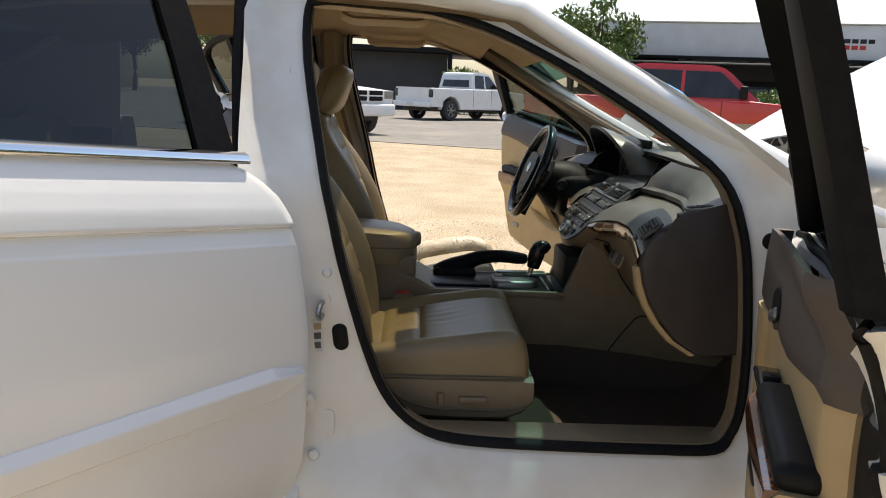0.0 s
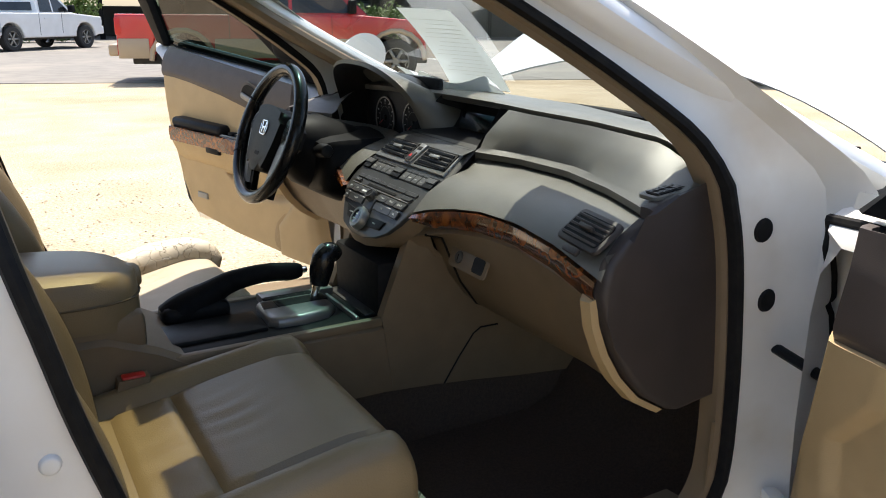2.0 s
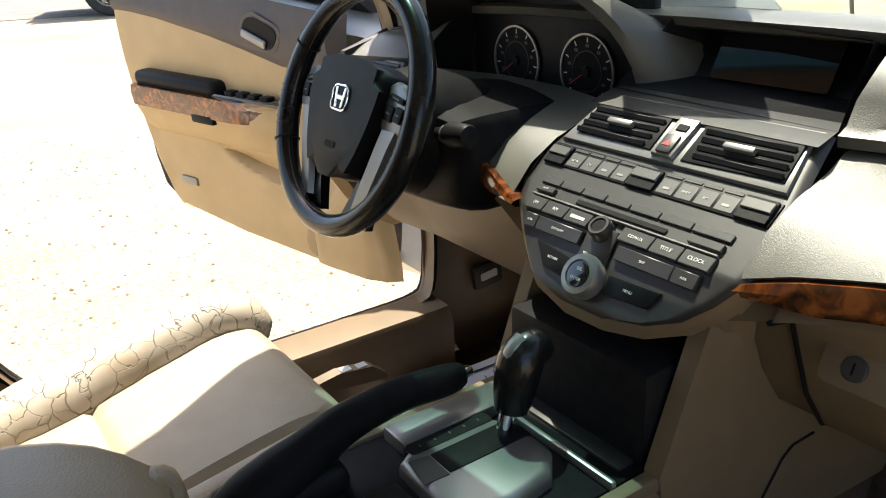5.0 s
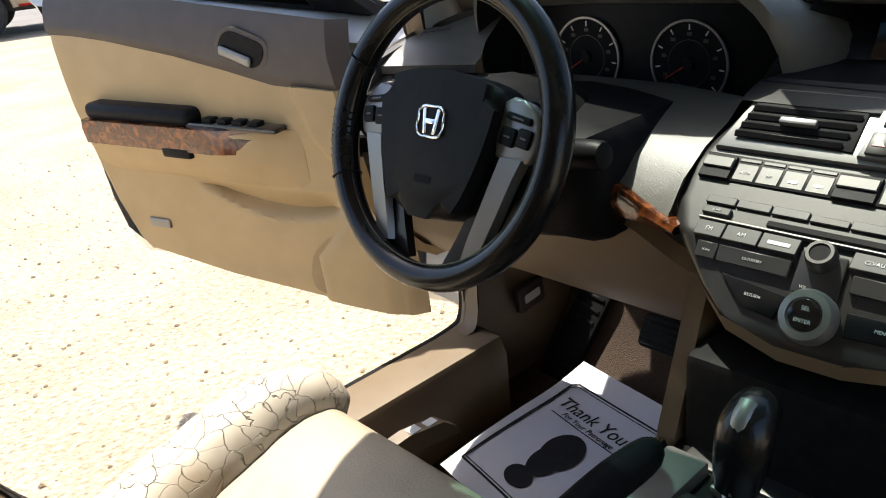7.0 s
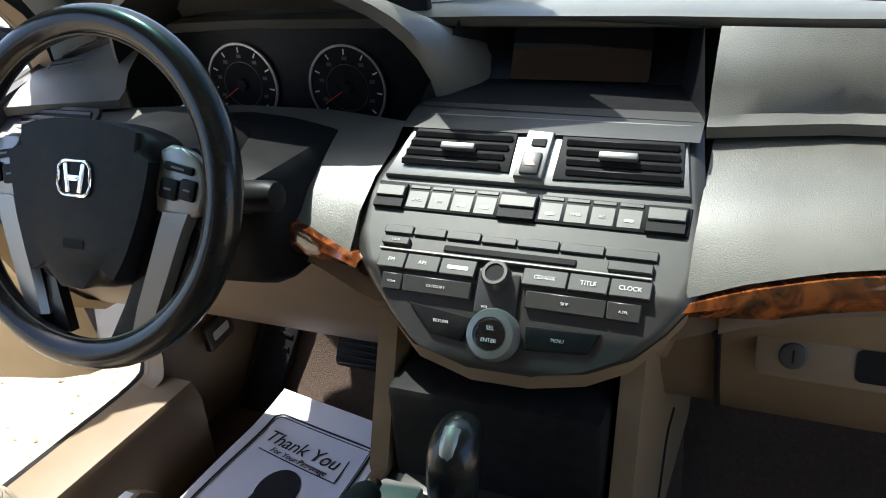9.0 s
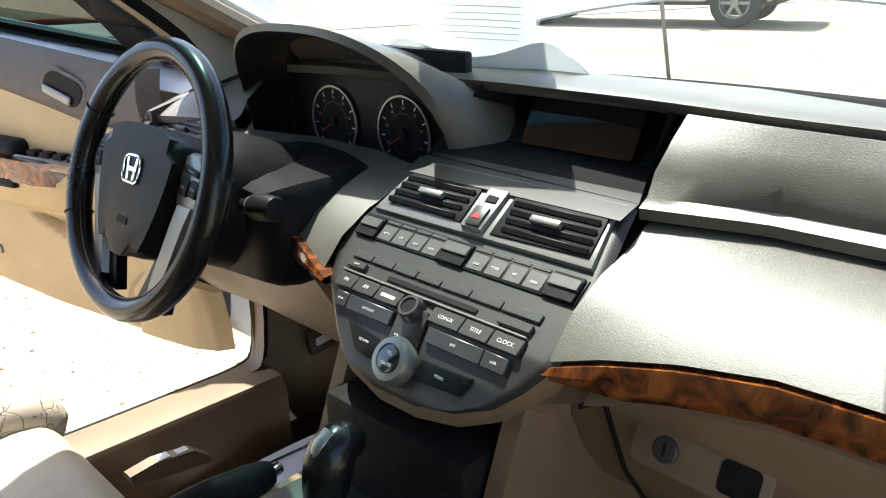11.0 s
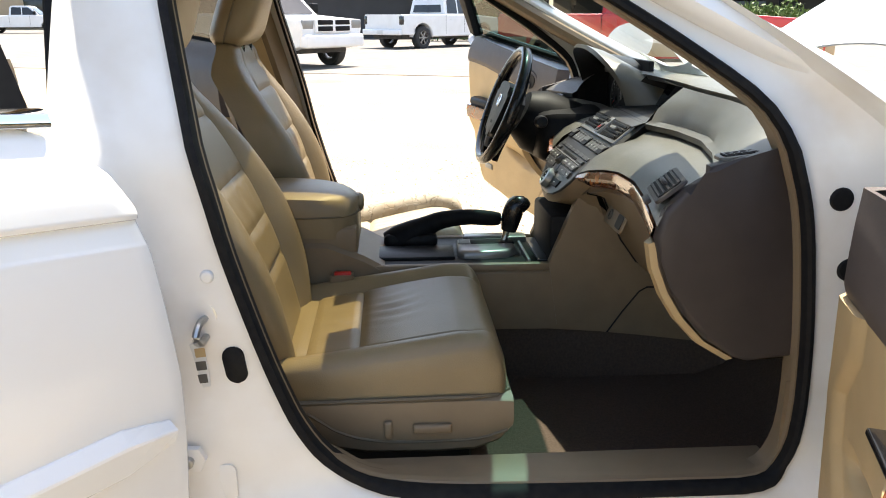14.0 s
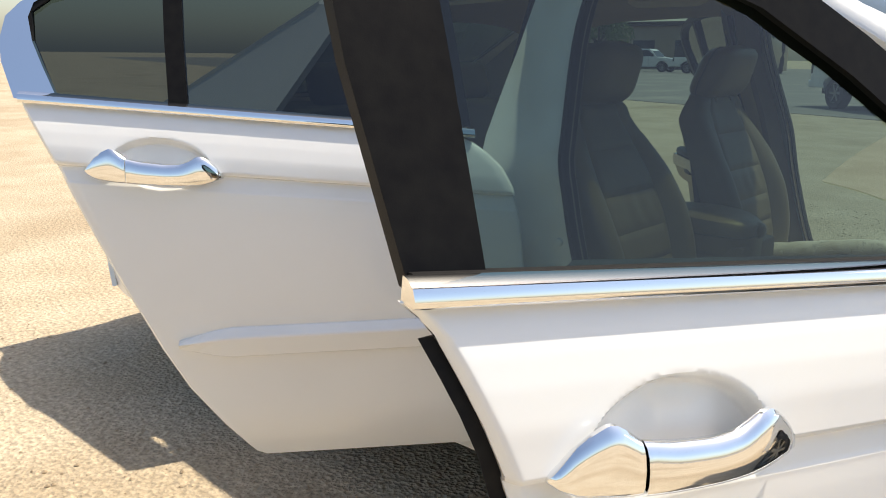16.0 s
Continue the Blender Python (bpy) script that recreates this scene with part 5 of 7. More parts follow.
# radio rows
xs = [-0.133, -0.1, -0.064, -0.027, 0.01, 0.052, 0.095, 0.144]
for k in range(7):
    key(xs[k], xs[k + 1], 0.124 + 0.002 * (k == 3), 0.135, 0.004, GREYKEY if k != 3 else SILVER)
key(-0.131, -0.1, 0.138, 0.148, 0.006, GREYKEY)
word("LOAD", -0.115, 0.143, 0.0045, 0.0054)
part("disc_slot", moved(box(-0.067, 0.067, -0.0035, 0.0035, 0, 0.002, 0.001, 1), on_stack(0.004, 0.1445, 0)), SEAL, stack, "thin disc slot")
key(0.1, 0.142, 0.138, 0.149, 0.006, GREYKEY)
part("chrome_line", moved(box(-0.136, 0.136, -0.0012, 0.0012, 0, 0.006, 0.0006, 1), on_stack(0.006, 0.1535, 0)), LIGHTSILVER, stack)
for x0, x1, w in ((-0.128, -0.097, "FM"), (-0.097, -0.06, "AM"), (-0.06, -0.022, "XM"), (0.024, 0.068, "CD/AUX"), (0.068, 0.106, "TITLE"), (0.106, 0.144, "CLOCK")):
    key(x0, x1, 0.156, 0.1745, 0.0066, GREYKEY)
    if w != "XM":
        word(w, (x0 + x1) / 2, 0.1655, 0.0085 if len(w) < 6 else 0.0075, 0.006)
    else:
        part("icon", prism(rounded(0.022, 0.004, 0.001), 0.0005, on_stack(-0.041, 0.166, 0.0056)), MARK, stack)
for x0, x1, w, sz in ((-0.12, -0.097, "SCAN", 0.0045), (-0.097, -0.024, "CATEGORY", 0.0052), (0.03, 0.106, "SKIP", 0.0055), (0.106, 0.137, "A.SEL", 0.005)):
    key(x0, x1, 0.1765, 0.194, 0.006, GREYKEY)
    word(w, (x0 + x1) / 2, 0.1855, sz, 0.0054)
vol = part("volume_knob", lathe([(0.0142, 0), (0.0137, 0.011), (0.0122, 0.0145), (0.0092, 0.0145), (0.0088, 0.012), (0.0001, 0.012)], on_stack(0.0, 0.1695, 0), 36), SILVER, dash, "round volume knob")
part("knob_cap", disc(0.0087, 0.0087, 0.001, on_stack(0, 0.1695, 0.0121), 24), SEAL, vol)
part("volume_base", moved(box(-0.021, 0.021, -0.02, 0.02, 0, 0.004, 0.002), on_stack(0.002, 0.184, 0)), GREYKEY, stack)
word("VOL", -0.008, 0.198, 0.005, 0.0045)
part("return_key", prism([(-0.087, -0.017), (-0.02, -0.01), (-0.026, 0.014), (-0.06, 0.01)][::-1], 0.004, on_stack(0, 0.22), 0.002), BLACK, stack)
word("RETURN", -0.05, 0.2175, 0.0058, 0.0044)
part("menu_key", prism([(0.034, -0.01), (0.104, -0.0125), (0.094, 0.008), (0.036, 0.012)][::-1], 0.004, on_stack(0, 0.22), 0.002), BLACK, stack)
word("MENU", 0.066, 0.2195, 0.0062, 0.0044)
dial = part("selector_dial", lathe([(0.0256, -0.004), (0.0252, 0.01), (0.0225, 0.0165), (0.0165, 0.0175), (0.0155, 0.0155), (0.0001, 0.015)], on_stack(0.005, 0.223, 0), 48), LIGHTSILVER, dash, "large silver selector dial")
part("dial_cap", disc(0.015, 0.0147, 0.002, on_stack(0.005, 0.223, 0.015), 32, 0.0006), GLOSS, dial)
for w, s, z in (("SEL", 0.217, 0.0056), ("ENTER", 0.2285, 0.0052)):
    text(w, z, on_stack(0.005, s, 0.0172) @ Matrix.Diagonal((1, -1, 1, 1)), MARK, dial)

# screen recess between the pad and the instrument hood
rec = [Vector(p) for p in ((0.97, 0.122, 1.05), (0.95, -0.15, 1.043), (0.882, -0.163, 0.963), (0.89, 0.148, 0.965))]
back = [Vector(p) for p in ((1.03, 0.11, 1.03), (1.03, -0.13, 1.025), (0.985, -0.125, 0.972), (0.985, 0.12, 0.974))]
part("screen_recess", join(loft([rec, [a.lerp(b, 0.3) for a, b in zip(rec, back)], back], caps=False), loft([back, [p + Vector((0.01, 0, 0)) for p in back]])), BLACK, dash, "black recessed display housing")
mscr = axes((0.998, -0.012, 1.0), (0, -1, 0), (-0.88, 0, 0.47))
part("display", prism(rounded(0.16, 0.062, 0.004), 0.004, mscr @ Matrix.Translation((0, 0, 0.004))), SCREEN, dash, "dark glossy display")
part("housing_floor", loft([[Vector((0.903, y, 0.967)), Vector((0.95, y, 0.9685)), Vector((0.99, y, 0.973))] for y in [lerp(-0.163, 0.15, k / 10) for k in range(11)]], closed=False), BLACK, dash, "black housing floor below the display")
part("lock_slot", moved(box(-0.001, 0.001, -0.006, 0.006, 0.004, 0.0048), lock @ Matrix.Translation((-0.012, 0, 0.003))), SEAL, dash)
part("vent_shelf", loft([[Vector((0.85, y, 0.9535)), Vector((0.88, y, 0.9625)), Vector((0.903, y, 0.967))] for y in [lerp(-0.163, 0.15, k / 10) for k in range(11)]], closed=False), SILVER, dash, "silver shelf above the vents")

# instrument hood and gauges
def hood_ring(t):
    """Arch over the gauges at depth t: 0 at the driver, 1 at the gauges."""
    out = []
    for k in range(25):
        a = math.pi * k / 24
        c, s = math.cos(a), math.sin(a)
        y = 0.37 - 0.235 * (abs(c) ** 0.8) * (1 if c > 0 else -1)
        z = 0.90 + (0.208 - 0.012 * t) * abs(s) ** 0.62
        x = lerp(0.9, 0.985, t) - 0.055 * abs(s) * (1 - t) + 0.03 * abs(c) ** 3 * (1 - t)
        out.append((x, y, z))
    return out


inner = [hood_ring(0), [(x + 0.05, lerp(y, 0.37, 0.05), lerp(z, 0.93, 0.06)) for x, y, z in hood_ring(0)], [(0.99, lerp(y, 0.37, 0.07), lerp(z, 0.93, 0.16)) for x, y, z in hood_ring(0)]]
part("hood_lining", loft(inner, closed=False), BLACK, dash, "black lining of the instrument hood")
part("instrument_hood", loft([hood_ring(0), [(x + 0.004, 0.37 + (y - 0.37) * 1.04, z + 0.01) for x, y, z in hood_ring(0)], [(x + 0.05, 0.37 + (y - 0.37) * (1.16 if y < 0.37 else 1.09), 0.9 + (z - 0.9) * 0.98) for x, y, z in hood_ring(0)], [(x + 0.16, 0.37 + (y - 0.37) * (1.3 if y < 0.37 else 1.13), 0.9 + (z - 0.9) * 0.7) for x, y, z in hood_ring(0)], [(x + 0.3, 0.37 + (y - 0.37) * (1.35 if y < 0.37 else 1.16), 0.9 + (z - 0.9) * 0.4) for x, y, z in hood_ring(0)]], closed=False), PAD, dash, "grey instrument hood")
part("gauge_panel", box(0.985, 1.0, 0.17, 0.57, 0.86, 1.08, 0.004), BLACK, dash, "black gauge panel")
for y in (0.454, 0.291):
    m = axes((0.9845, y, 0.957), (0, -1, 0), (-1, 0, 0))
    gd = part("gauge", disc(0.054, 0.054, 0.003, m, 36), FRAME, dash, "round gauge with a white ring")
    part("gauge_ring", lathe([(0.0535, 0.002), (0.0565, 0.002), (0.0565, 0.0055), (0.0535, 0.0055)], m, 48, True), LIGHTSILVER, gd)
    part("inner_ring", lathe([(0.03, 0.003), (0.0308, 0.003), (0.0308, 0.004), (0.03, 0.004)], m, 40, True), GREYKEY, gd)
    for k in range(9):
        a = radians(220 - 260 * k / 8)
        part("gauge_tick", moved(box(0.043, 0.05, -0.0009, 0.0009, 0.003, 0.0036), m @ Matrix.Rotation(a, 4, "Z")), MARK, gd)
    part("needle", moved(box(-0.008, 0.04, -0.0006, 0.0006, 0.005, 0.006), m @ Matrix.Rotation(radians(212), 4, "Z")), RED, gd)
    for k in range(7):
        a = radians(205 - 230 * k / 6)
        part("gauge_numeral", moved(box(-0.0035, 0.0035, -0.0022, 0.0022, 0.003, 0.0034), m @ Matrix.Translation((0.038 * math.cos(a), 0.038 * math.sin(a), 0))), GREYKEY, gd)
    part("needle_hub", disc(0.009, 0.007, 0.005, m @ Matrix.Translation((0, 0, 0.003)), 20), BLACK, gd)
part("odometer", prism(rounded(0.05, 0.014, 0.002), 0.002, axes((0.985, 0.372, 0.908), (0, -1, 0), (-1, 0, 0.1))), GREYKEY, dash)

# steering column and wheel
WC, WN = Vector((0.63, 0.393, 0.9446)), Vector((-0.931, -0.026, 0.365)).normalized()
WM = axes(WC, (0, -1, 0), WN)
col = part("steering_column", tube([WC - WN * 0.36 + Vector((0, 0, -0.02)), WC - WN * 0.2 + Vector((0, 0, -0.012)), WC - WN * 0.1 + Vector((0, 0, -0.006)), WC - WN * 0.055], [0.108, 0.108, 0.1, 0.072], 20, flat=0.92), FRAME, car, "black steering column shroud")
part("lower_shroud", loft([[(x, 0.385 + (yy - 0.385) * f, 0.87 + (zz - 0.87) * f) for yy, zz in [(0.25, 0.935), (0.238, 0.92), (0.234, 0.86), (0.24, 0.815), (0.256, 0.8), (0.385, 0.79), (0.514, 0.8), (0.53, 0.815), (0.536, 0.86), (0.532, 0.92), (0.52, 0.935), (0.385, 0.945)]] for x, f in ((0.715, 0.72), (0.72, 0.86), (0.735, 0.95), (0.76, 1.0), (0.9, 1.0))]), FRAME, col, "black lower column shroud")
mi = axes((0.733, 0.276, 0.868), (0, -1, 0), (-0.9, -0.4, 0.15))
lk = part("ignition_lock", lathe([(0.021, -0.006), (0.021, 0.006), (0.017, 0.008), (0.016, 0.004), (0.012, 0.004), (0.011, 0.009), (0.0001, 0.009)], mi, 28), BLACK, col, "round ignition lock")
part("lock_ring", lathe([(0.0165, 0.0072), (0.018, 0.0078), (0.018, 0.0088), (0.0165, 0.0086)], mi, 28, True), GREYKEY, lk)
part("key_slot", moved(box(-0.0012, 0.0012, -0.006, 0.006, 0.008, 0.0096), mi), SEAL, lk)
for s in (-1, 1):
    root, tip = WC - WN * 0.1 + Vector((0, s * 0.05, -0.005)), WC - WN * 0.095 + Vector((0, s * 0.165, 0.006))
    st = part("column_stalk", tube([root, root.lerp(tip, 0.55)], [0.011, 0.012], 14), BLACK, col, "black control stalk")
    part("stalk_knob", tube([root.lerp(tip, q) for q in (0.55, 0.58, 0.62, 0.94, 0.985, 1.0)], [0.012, 0.0165, 0.018, 0.0165, 0.0145, 0.008], 18), BLACK, st)
    part("stalk_ring", tube([root.lerp(tip, 0.5), root.lerp(tip, 0.53)], 0.0135, 16), LIGHTSILVER, st)
sw = part("steering_wheel", tube([WM @ Vector((0.1645 * math.cos(a), 0.1645 * math.sin(a), 0)) for a in [k * math.tau / 72 for k in range(72)]], [0.0155 + 0.0022 * (1 + math.cos(2 * (k * math.tau / 72))) / 2 for k in range(72)], 14, True, up=WN), WHEELSKIN, car, "black leather steering wheel")
part("rim_stitch", tube([WM @ Vector((0.1495 * math.cos(a), 0.1495 * math.sin(a), 0.006)) for a in [k * math.tau / 72 for k in range(72)]], 0.0011, 5, True), CREASE, sw)
hub = [(-0.088, 0.044), (-0.072, 0.058), (-0.03, 0.067), (0.03, 0.067), (0.072, 0.058), (0.088, 0.044), (0.083, 0.0), (0.071, -0.042), (0.056, -0.076), (0.036, -0.095), (-0.036, -0.095), (-0.056, -0.076), (-0.071, -0.042), (-0.083, 0.0)]
part("airbag_cover", prism(dense(hub, 3)[::-1], 0.05, WM @ Matrix.Translation((0, 0, -0.036)), 0.02, 5), BLACK, sw, "black airbag cover")
part("cover_mark", prism(rounded(0.026, 0.009, 0.002), 0.0006, WM @ Matrix.Translation((0, -0.054, 0.0142))), FRAME, sw)
for s in (-1, 1):
    part("spoke", prism([(s * 0.07, 0.045), (s * 0.12, 0.05), (s * 0.158, 0.028), (s * 0.16, -0.012), (s * 0.13, -0.03), (s * 0.07, -0.03)][::-s], 0.016, WM @ Matrix.Translation((0, 0, -0.028)), 0.006), BLACK, sw, "black wheel spoke")
    part("switch_bezel", prism(dense([(s * 0.086, 0.044), (s * 0.112, 0.047), (s * 0.132, 0.037), (s * 0.141, 0.014), (s * 0.138, -0.008), (s * 0.126, -0.018), (s * 0.084, -0.014)], 2)[::-s], 0.01, WM @ Matrix.Translation((0, 0, -0.012)), 0.005, 3), LIGHTSILVER, sw, "silver switch surround")
    part("lower_spoke", loft([[WM @ Vector((s * (x - w), y, z - 0.004)), WM @ Vector((s * (x - w * 0.7), y, z + 0.004)), WM @ Vector((s * (x + w * 0.7), y, z + 0.003)), WM @ Vector((s * (x + w), y, z - 0.006)), WM @ Vector((s * x, y, z - 0.016))] for x, y, z, w in ((0.11, -0.014, -0.003, 0.02), (0.103, -0.035, -0.003, 0.0185), (0.09, -0.075, -0.005, 0.0175), (0.078, -0.11, -0.007, 0.0165), (0.07, -0.135, -0.009, 0.014))]), LIGHTSILVER, sw, "silver lower spoke")
    part("spoke_back", loft([[WM @ Vector((s * (x - w), y, -0.012)), WM @ Vector((s * (x + w), y, -0.014)), WM @ Vector((s * (x + w * 0.8), y, -0.03)), WM @ Vector((s * (x - w * 0.8), y, -0.03))] for x, y, w in ((0.1, -0.02, 0.03), (0.085, -0.07, 0.026), (0.068, -0.115, 0.026), (0.06, -0.15, 0.034))]), WHEELSKIN, sw, "black leather lower spoke")
    for x0, y0, w, h in ((0.112, 0.028, 0.034, 0.008), (0.101, 0.008, 0.02, 0.02), (0.123, 0.008, 0.018, 0.02)):
        part("wheel_button", prism(rounded(w, h, 0.003), 0.005, WM @ Matrix.Translation((s * x0, y0, -0.003)) @ Matrix.Rotation(radians(-9 * s), 4, "Z"), 0.0015), BLACK, sw)
        part("button_mark", prism(rounded(w * 0.45, 0.002, 0.0008, 2), 0.0004, WM @ Matrix.Translation((s * x0, y0, 0.0021)) @ Matrix.Rotation(radians(-9 * s), 4, "Z")), KEYSILVER, sw)
for a0, a1 in ((150, 158), (202, 210)):
    part("rim_seam", tube([WM @ Matrix.Rotation(radians((a0 + a1) / 2), 4, "Z") @ Vector((0.1645 + 0.0185 * math.cos(q), 0, 0.0185 * math.sin(q))) for q in [k * math.tau / 16 for k in range(16)]], 0.0011, 5, True), SEAL, sw)
for k in range(7):
    part("rim_grip", tube([WM @ Matrix.Rotation(radians(178 + 3.2 * k), 4, "Z") @ Vector((0.1645 + 0.0172 * math.cos(q), 0, 0.0172 * math.sin(q))) for q in [radians(20 + 20 * j) for j in range(8)]], 0.0016, 6), WHEELSKIN, sw)
m = WM @ Matrix.Translation((0, 0.0105, 0.0135))
part("badge", join(prism(rounded(0.04, 0.034, 0.01), 0.0015, m, 0.0005)), BLACK, sw)
part("badge_ring", tube([m @ Vector((x, y, 0.002)) for x, y in rounded(0.04, 0.034, 0.01)], 0.0016, 8, True), CHROME, sw, "chrome badge")
for s in (-1, 1):
    part("badge_bar", moved(box(-0.0028, 0.0028, -0.0145, 0.0145, 0.0, 0.003, 0.001), m @ Matrix.Translation((s * 0.0092, 0, 0)) @ Matrix.Rotation(radians(-s * 9), 4, "Z")), CHROME, sw)
part("badge_bar", moved(box(-0.009, 0.009, -0.003, 0.003, 0.0, 0.003, 0.001), m), CHROME, sw)

# pedals and releases on the driver's side
ped = part("brake_pedal", prism(rounded(0.1, 0.06, 0.01), 0.012, axes((1.09, 0.385, 0.47), (0, 1, 0), (-0.85, 0, 0.5)), 0.004), SEAL, car, "ribbed black brake pedal")
for k in range(5):
    part("pedal_rib", moved(box(-0.044, 0.044, -0.0025, 0.0025, 0.011, 0.0155, 0.001, 1), axes((1.09, 0.385, 0.47), (0, 1, 0), (-0.85, 0, 0.5)) @ Matrix.Translation((0, -0.022 + 0.011 * k, 0))), BLACK, ped)
part("pedal_arm", tube([(1.1, 0.385, 0.48), (1.18, 0.385, 0.58), (1.2, 0.385, 0.75)], 0.01, 8), SEAL, ped)
part("accelerator_pedal", prism(rounded(0.05, 0.16, 0.012), 0.014, axes((1.12, 0.24, 0.4), (0, 1, 0), (-0.8, 0, 0.6)), 0.004), SEAL, car, "black accelerator pedal")
dead = part("foot_rest", prism(rounded(0.075, 0.25, 0.012), 0.014, axes((1.17, 0.64, 0.36), (0.1, 1, 0.1), (-0.8, 0, 0.6)), 0.004), SEAL, car, "ribbed black foot rest")
for k in range(9):
    part("rest_rib", moved(box(-0.03, 0.03, -0.003, 0.003, 0.013, 0.018, 0.001, 1), axes((1.17, 0.64, 0.36), (0.1, 1, 0.1), (-0.8, 0, 0.6)) @ Matrix.Translation((0, -0.1 + 0.025 * k, 0))), BLACK, dead)
hs = part("hood_release", prism(rounded(0.075, 0.055, 0.006), 0.012, axes((1.1, 0.712, 0.453), (1, 0, 0.1), (0, -1, 0)), 0.004), BROWN, car, "brown hood release lever with a pale symbol")
part("release_mark", prism(rounded(0.045, 0.018, 0.004), 0.001, axes((1.1, 0.6995, 0.453), (1, 0, 0.1), (0, -1, 0))), MARK, hs)
rel = part("trunk_release", loft([[(x, y - 0.018, z), (x, y - 0.012, z + h), (x, y + 0.012, z + h), (x, y + 0.018, z)] for x, y, z, h in ((0.62, 0.6, 0.4, 0.012), (0.66, 0.585, 0.4, 0.028), (0.72, 0.57, 0.4, 0.028), (0.745, 0.565, 0.4, 0.008))]), SIDE, car, "beige fuel and trunk release lever")
part("release_mark", box(0.665, 0.685, 0.572, 0.59, 0.428, 0.4295), MARK, rel)
part("release_mark", box(0.695, 0.715, 0.567, 0.583, 0.428, 0.4295), MARK, rel)


# ---- centre console ----
con = part("console", loft([[(x, -w, z0), (x, -w, z1 - 0.012), (x, -w + 0.012, z1), (x, w - 0.012, z1), (x, w, z1 - 0.012), (x, w, z0)] for x, w, z0, z1 in ((-0.32, 0.135, 0.46, 0.66), (-0.1, 0.138, 0.46, 0.69), (0.15, 0.138, 0.46, 0.685), (0.235, 0.138, 0.462, 0.65), (0.29, 0.138, 0.463, 0.618), (0.68, 0.138, 0.458, 0.612), (0.82, 0.138, 0.446, 0.6))]), SIDE, car, "beige plastic centre console")
part("floor_tunnel", loft([[(x, -0.165, 0.25), (x, -0.14, 0.36), (x, -0.128, z), (x, 0.128, z), (x, 0.14, 0.36), (x, 0.165, 0.25)] for x, z in ((-0.4, 0.48), (0.3, 0.48), (0.82, 0.46), (1.24, 0.42))]), CARPET, car, "carpeted floor tunnel")
for s in (-1, 1):
    part("console_side", loft([[(x, s * y, z) for x, z in ((0.676, 0.628), (0.74, 0.79), (0.8, 0.76), (0.98, 0.57), (1.2, 0.55), (1.2, 0.4), (1.03, 0.419), (0.9, 0.437), (0.82, 0.446), (0.7, 0.47))] for y in (0.118, 0.136, 0.14)]), SIDE, con, "beige console side panel")
NOSE = [(-0.25, 0.122), (-0.1, 0.124), (0.04, 0.124), (0.09, 0.119), (0.13, 0.109), (0.16, 0.095), (0.185, 0.077), (0.204, 0.055), (0.216, 0.034), (0.222, 0.016)]
SQUARE = [(-0.25, 0.122), (0.04, 0.124), (0.13, 0.123), (0.17, 0.118), (0.2, 0.104), (0.214, 0.082), (0.222, 0.05)]


def lid_ring(x, left):
    right = table(SQUARE, x)
    top = table([(-0.25, 0.785), (0.04, 0.8), (0.15, 0.795), (0.2, 0.786), (0.222, 0.776)], x)
    return [(x, -0.012 + q * (w - e), top - d) for q, w, e, d in ((-1, right, 0, 0.1), (-1, right, -0.003, 0.05), (-1, right, 0, 0.026), (-1, right, min(0.008, right * 0.3), 0.01), (-1, right, min(0.03, right * 0.7), 0.0), (1, left, min(0.03, left * 0.7), 0.0), (1, left, min(0.008, left * 0.3), 0.01), (1, left, 0, 0.026), (1, left, -0.003, 0.05), (1, left, 0, 0.1))]


part("armrest_lid", loft([lid_ring(x, w) for x, w in NOSE]), LEATHER, con, "padded beige leather armrest lid")
part("lid_seam", tube([(x + 0.002, -0.012 - table(SQUARE, x) - 0.003, 0.746) for x, w in NOSE] + [(x + 0.002, -0.012 + w + 0.003, 0.746) for x, w in NOSE[::-1]], 0.0022, 5), CREASE, con)
part("armrest_button", loft([[(0.19 + k, -0.018 + 0.034 * math.cos(a) * f, 0.757 + 0.024 * math.sin(a) * f) for a in [j * math.tau / 16 for j in range(16)]] for k, f in ((0, 1.0), (0.025, 1.0), (0.037, 0.92), (0.043, 0.7), (0.045, 0.3))]), LEATHER, con, "beige latch tab")
part("armrest_box", box(-0.28, 0.22, -0.128, 0.128, 0.64, 0.72, 0.012), SIDE, con)
for s in (-1, 1):
    part("console_seam", tube([(0.826, s * 0.1405, 0.446), (0.862, s * 0.1405, 0.5), (0.9, s * 0.1405, 0.55), (0.919, s * 0.1405, 0.561), (0.964, s * 0.1405, 0.56)], 0.0022, 5), SEAL, con)
    part("console_edge", box(0.25, 0.69, min(s * 0.118, s * 0.137), max(s * 0.118, s * 0.137), 0.606, 0.626, 0.005), SIDE, con)
part("console_tray", box(0.24, 0.69, -0.115, 0.118, 0.6, 0.622, 0.004), BLACK, con, "satin black console top")
part("tray_lid", box(0.238, 0.456, -0.08, 0.026, 0.618, 0.63, 0.004), BLACK, con, "black sliding lid")
sh = part("shift_plate", prism([(0.462, -0.06), (0.478, -0.078), (0.53, -0.084), (0.585, -0.075), (0.612, -0.045), (0.615, 0.02), (0.59, 0.055), (0.5, 0.06), (0.468, 0.04)], 0.024, Matrix.Translation((0, 0, 0.618)), 0.012, 3), LIGHTSILVER, con, "silver gear selector plate")
part("tray_rim", box(0.627, 0.635, -0.119, 0.05, 0.62, 0.632, 0.003), LIGHTSILVER, con, "thin silver rim across the tray")
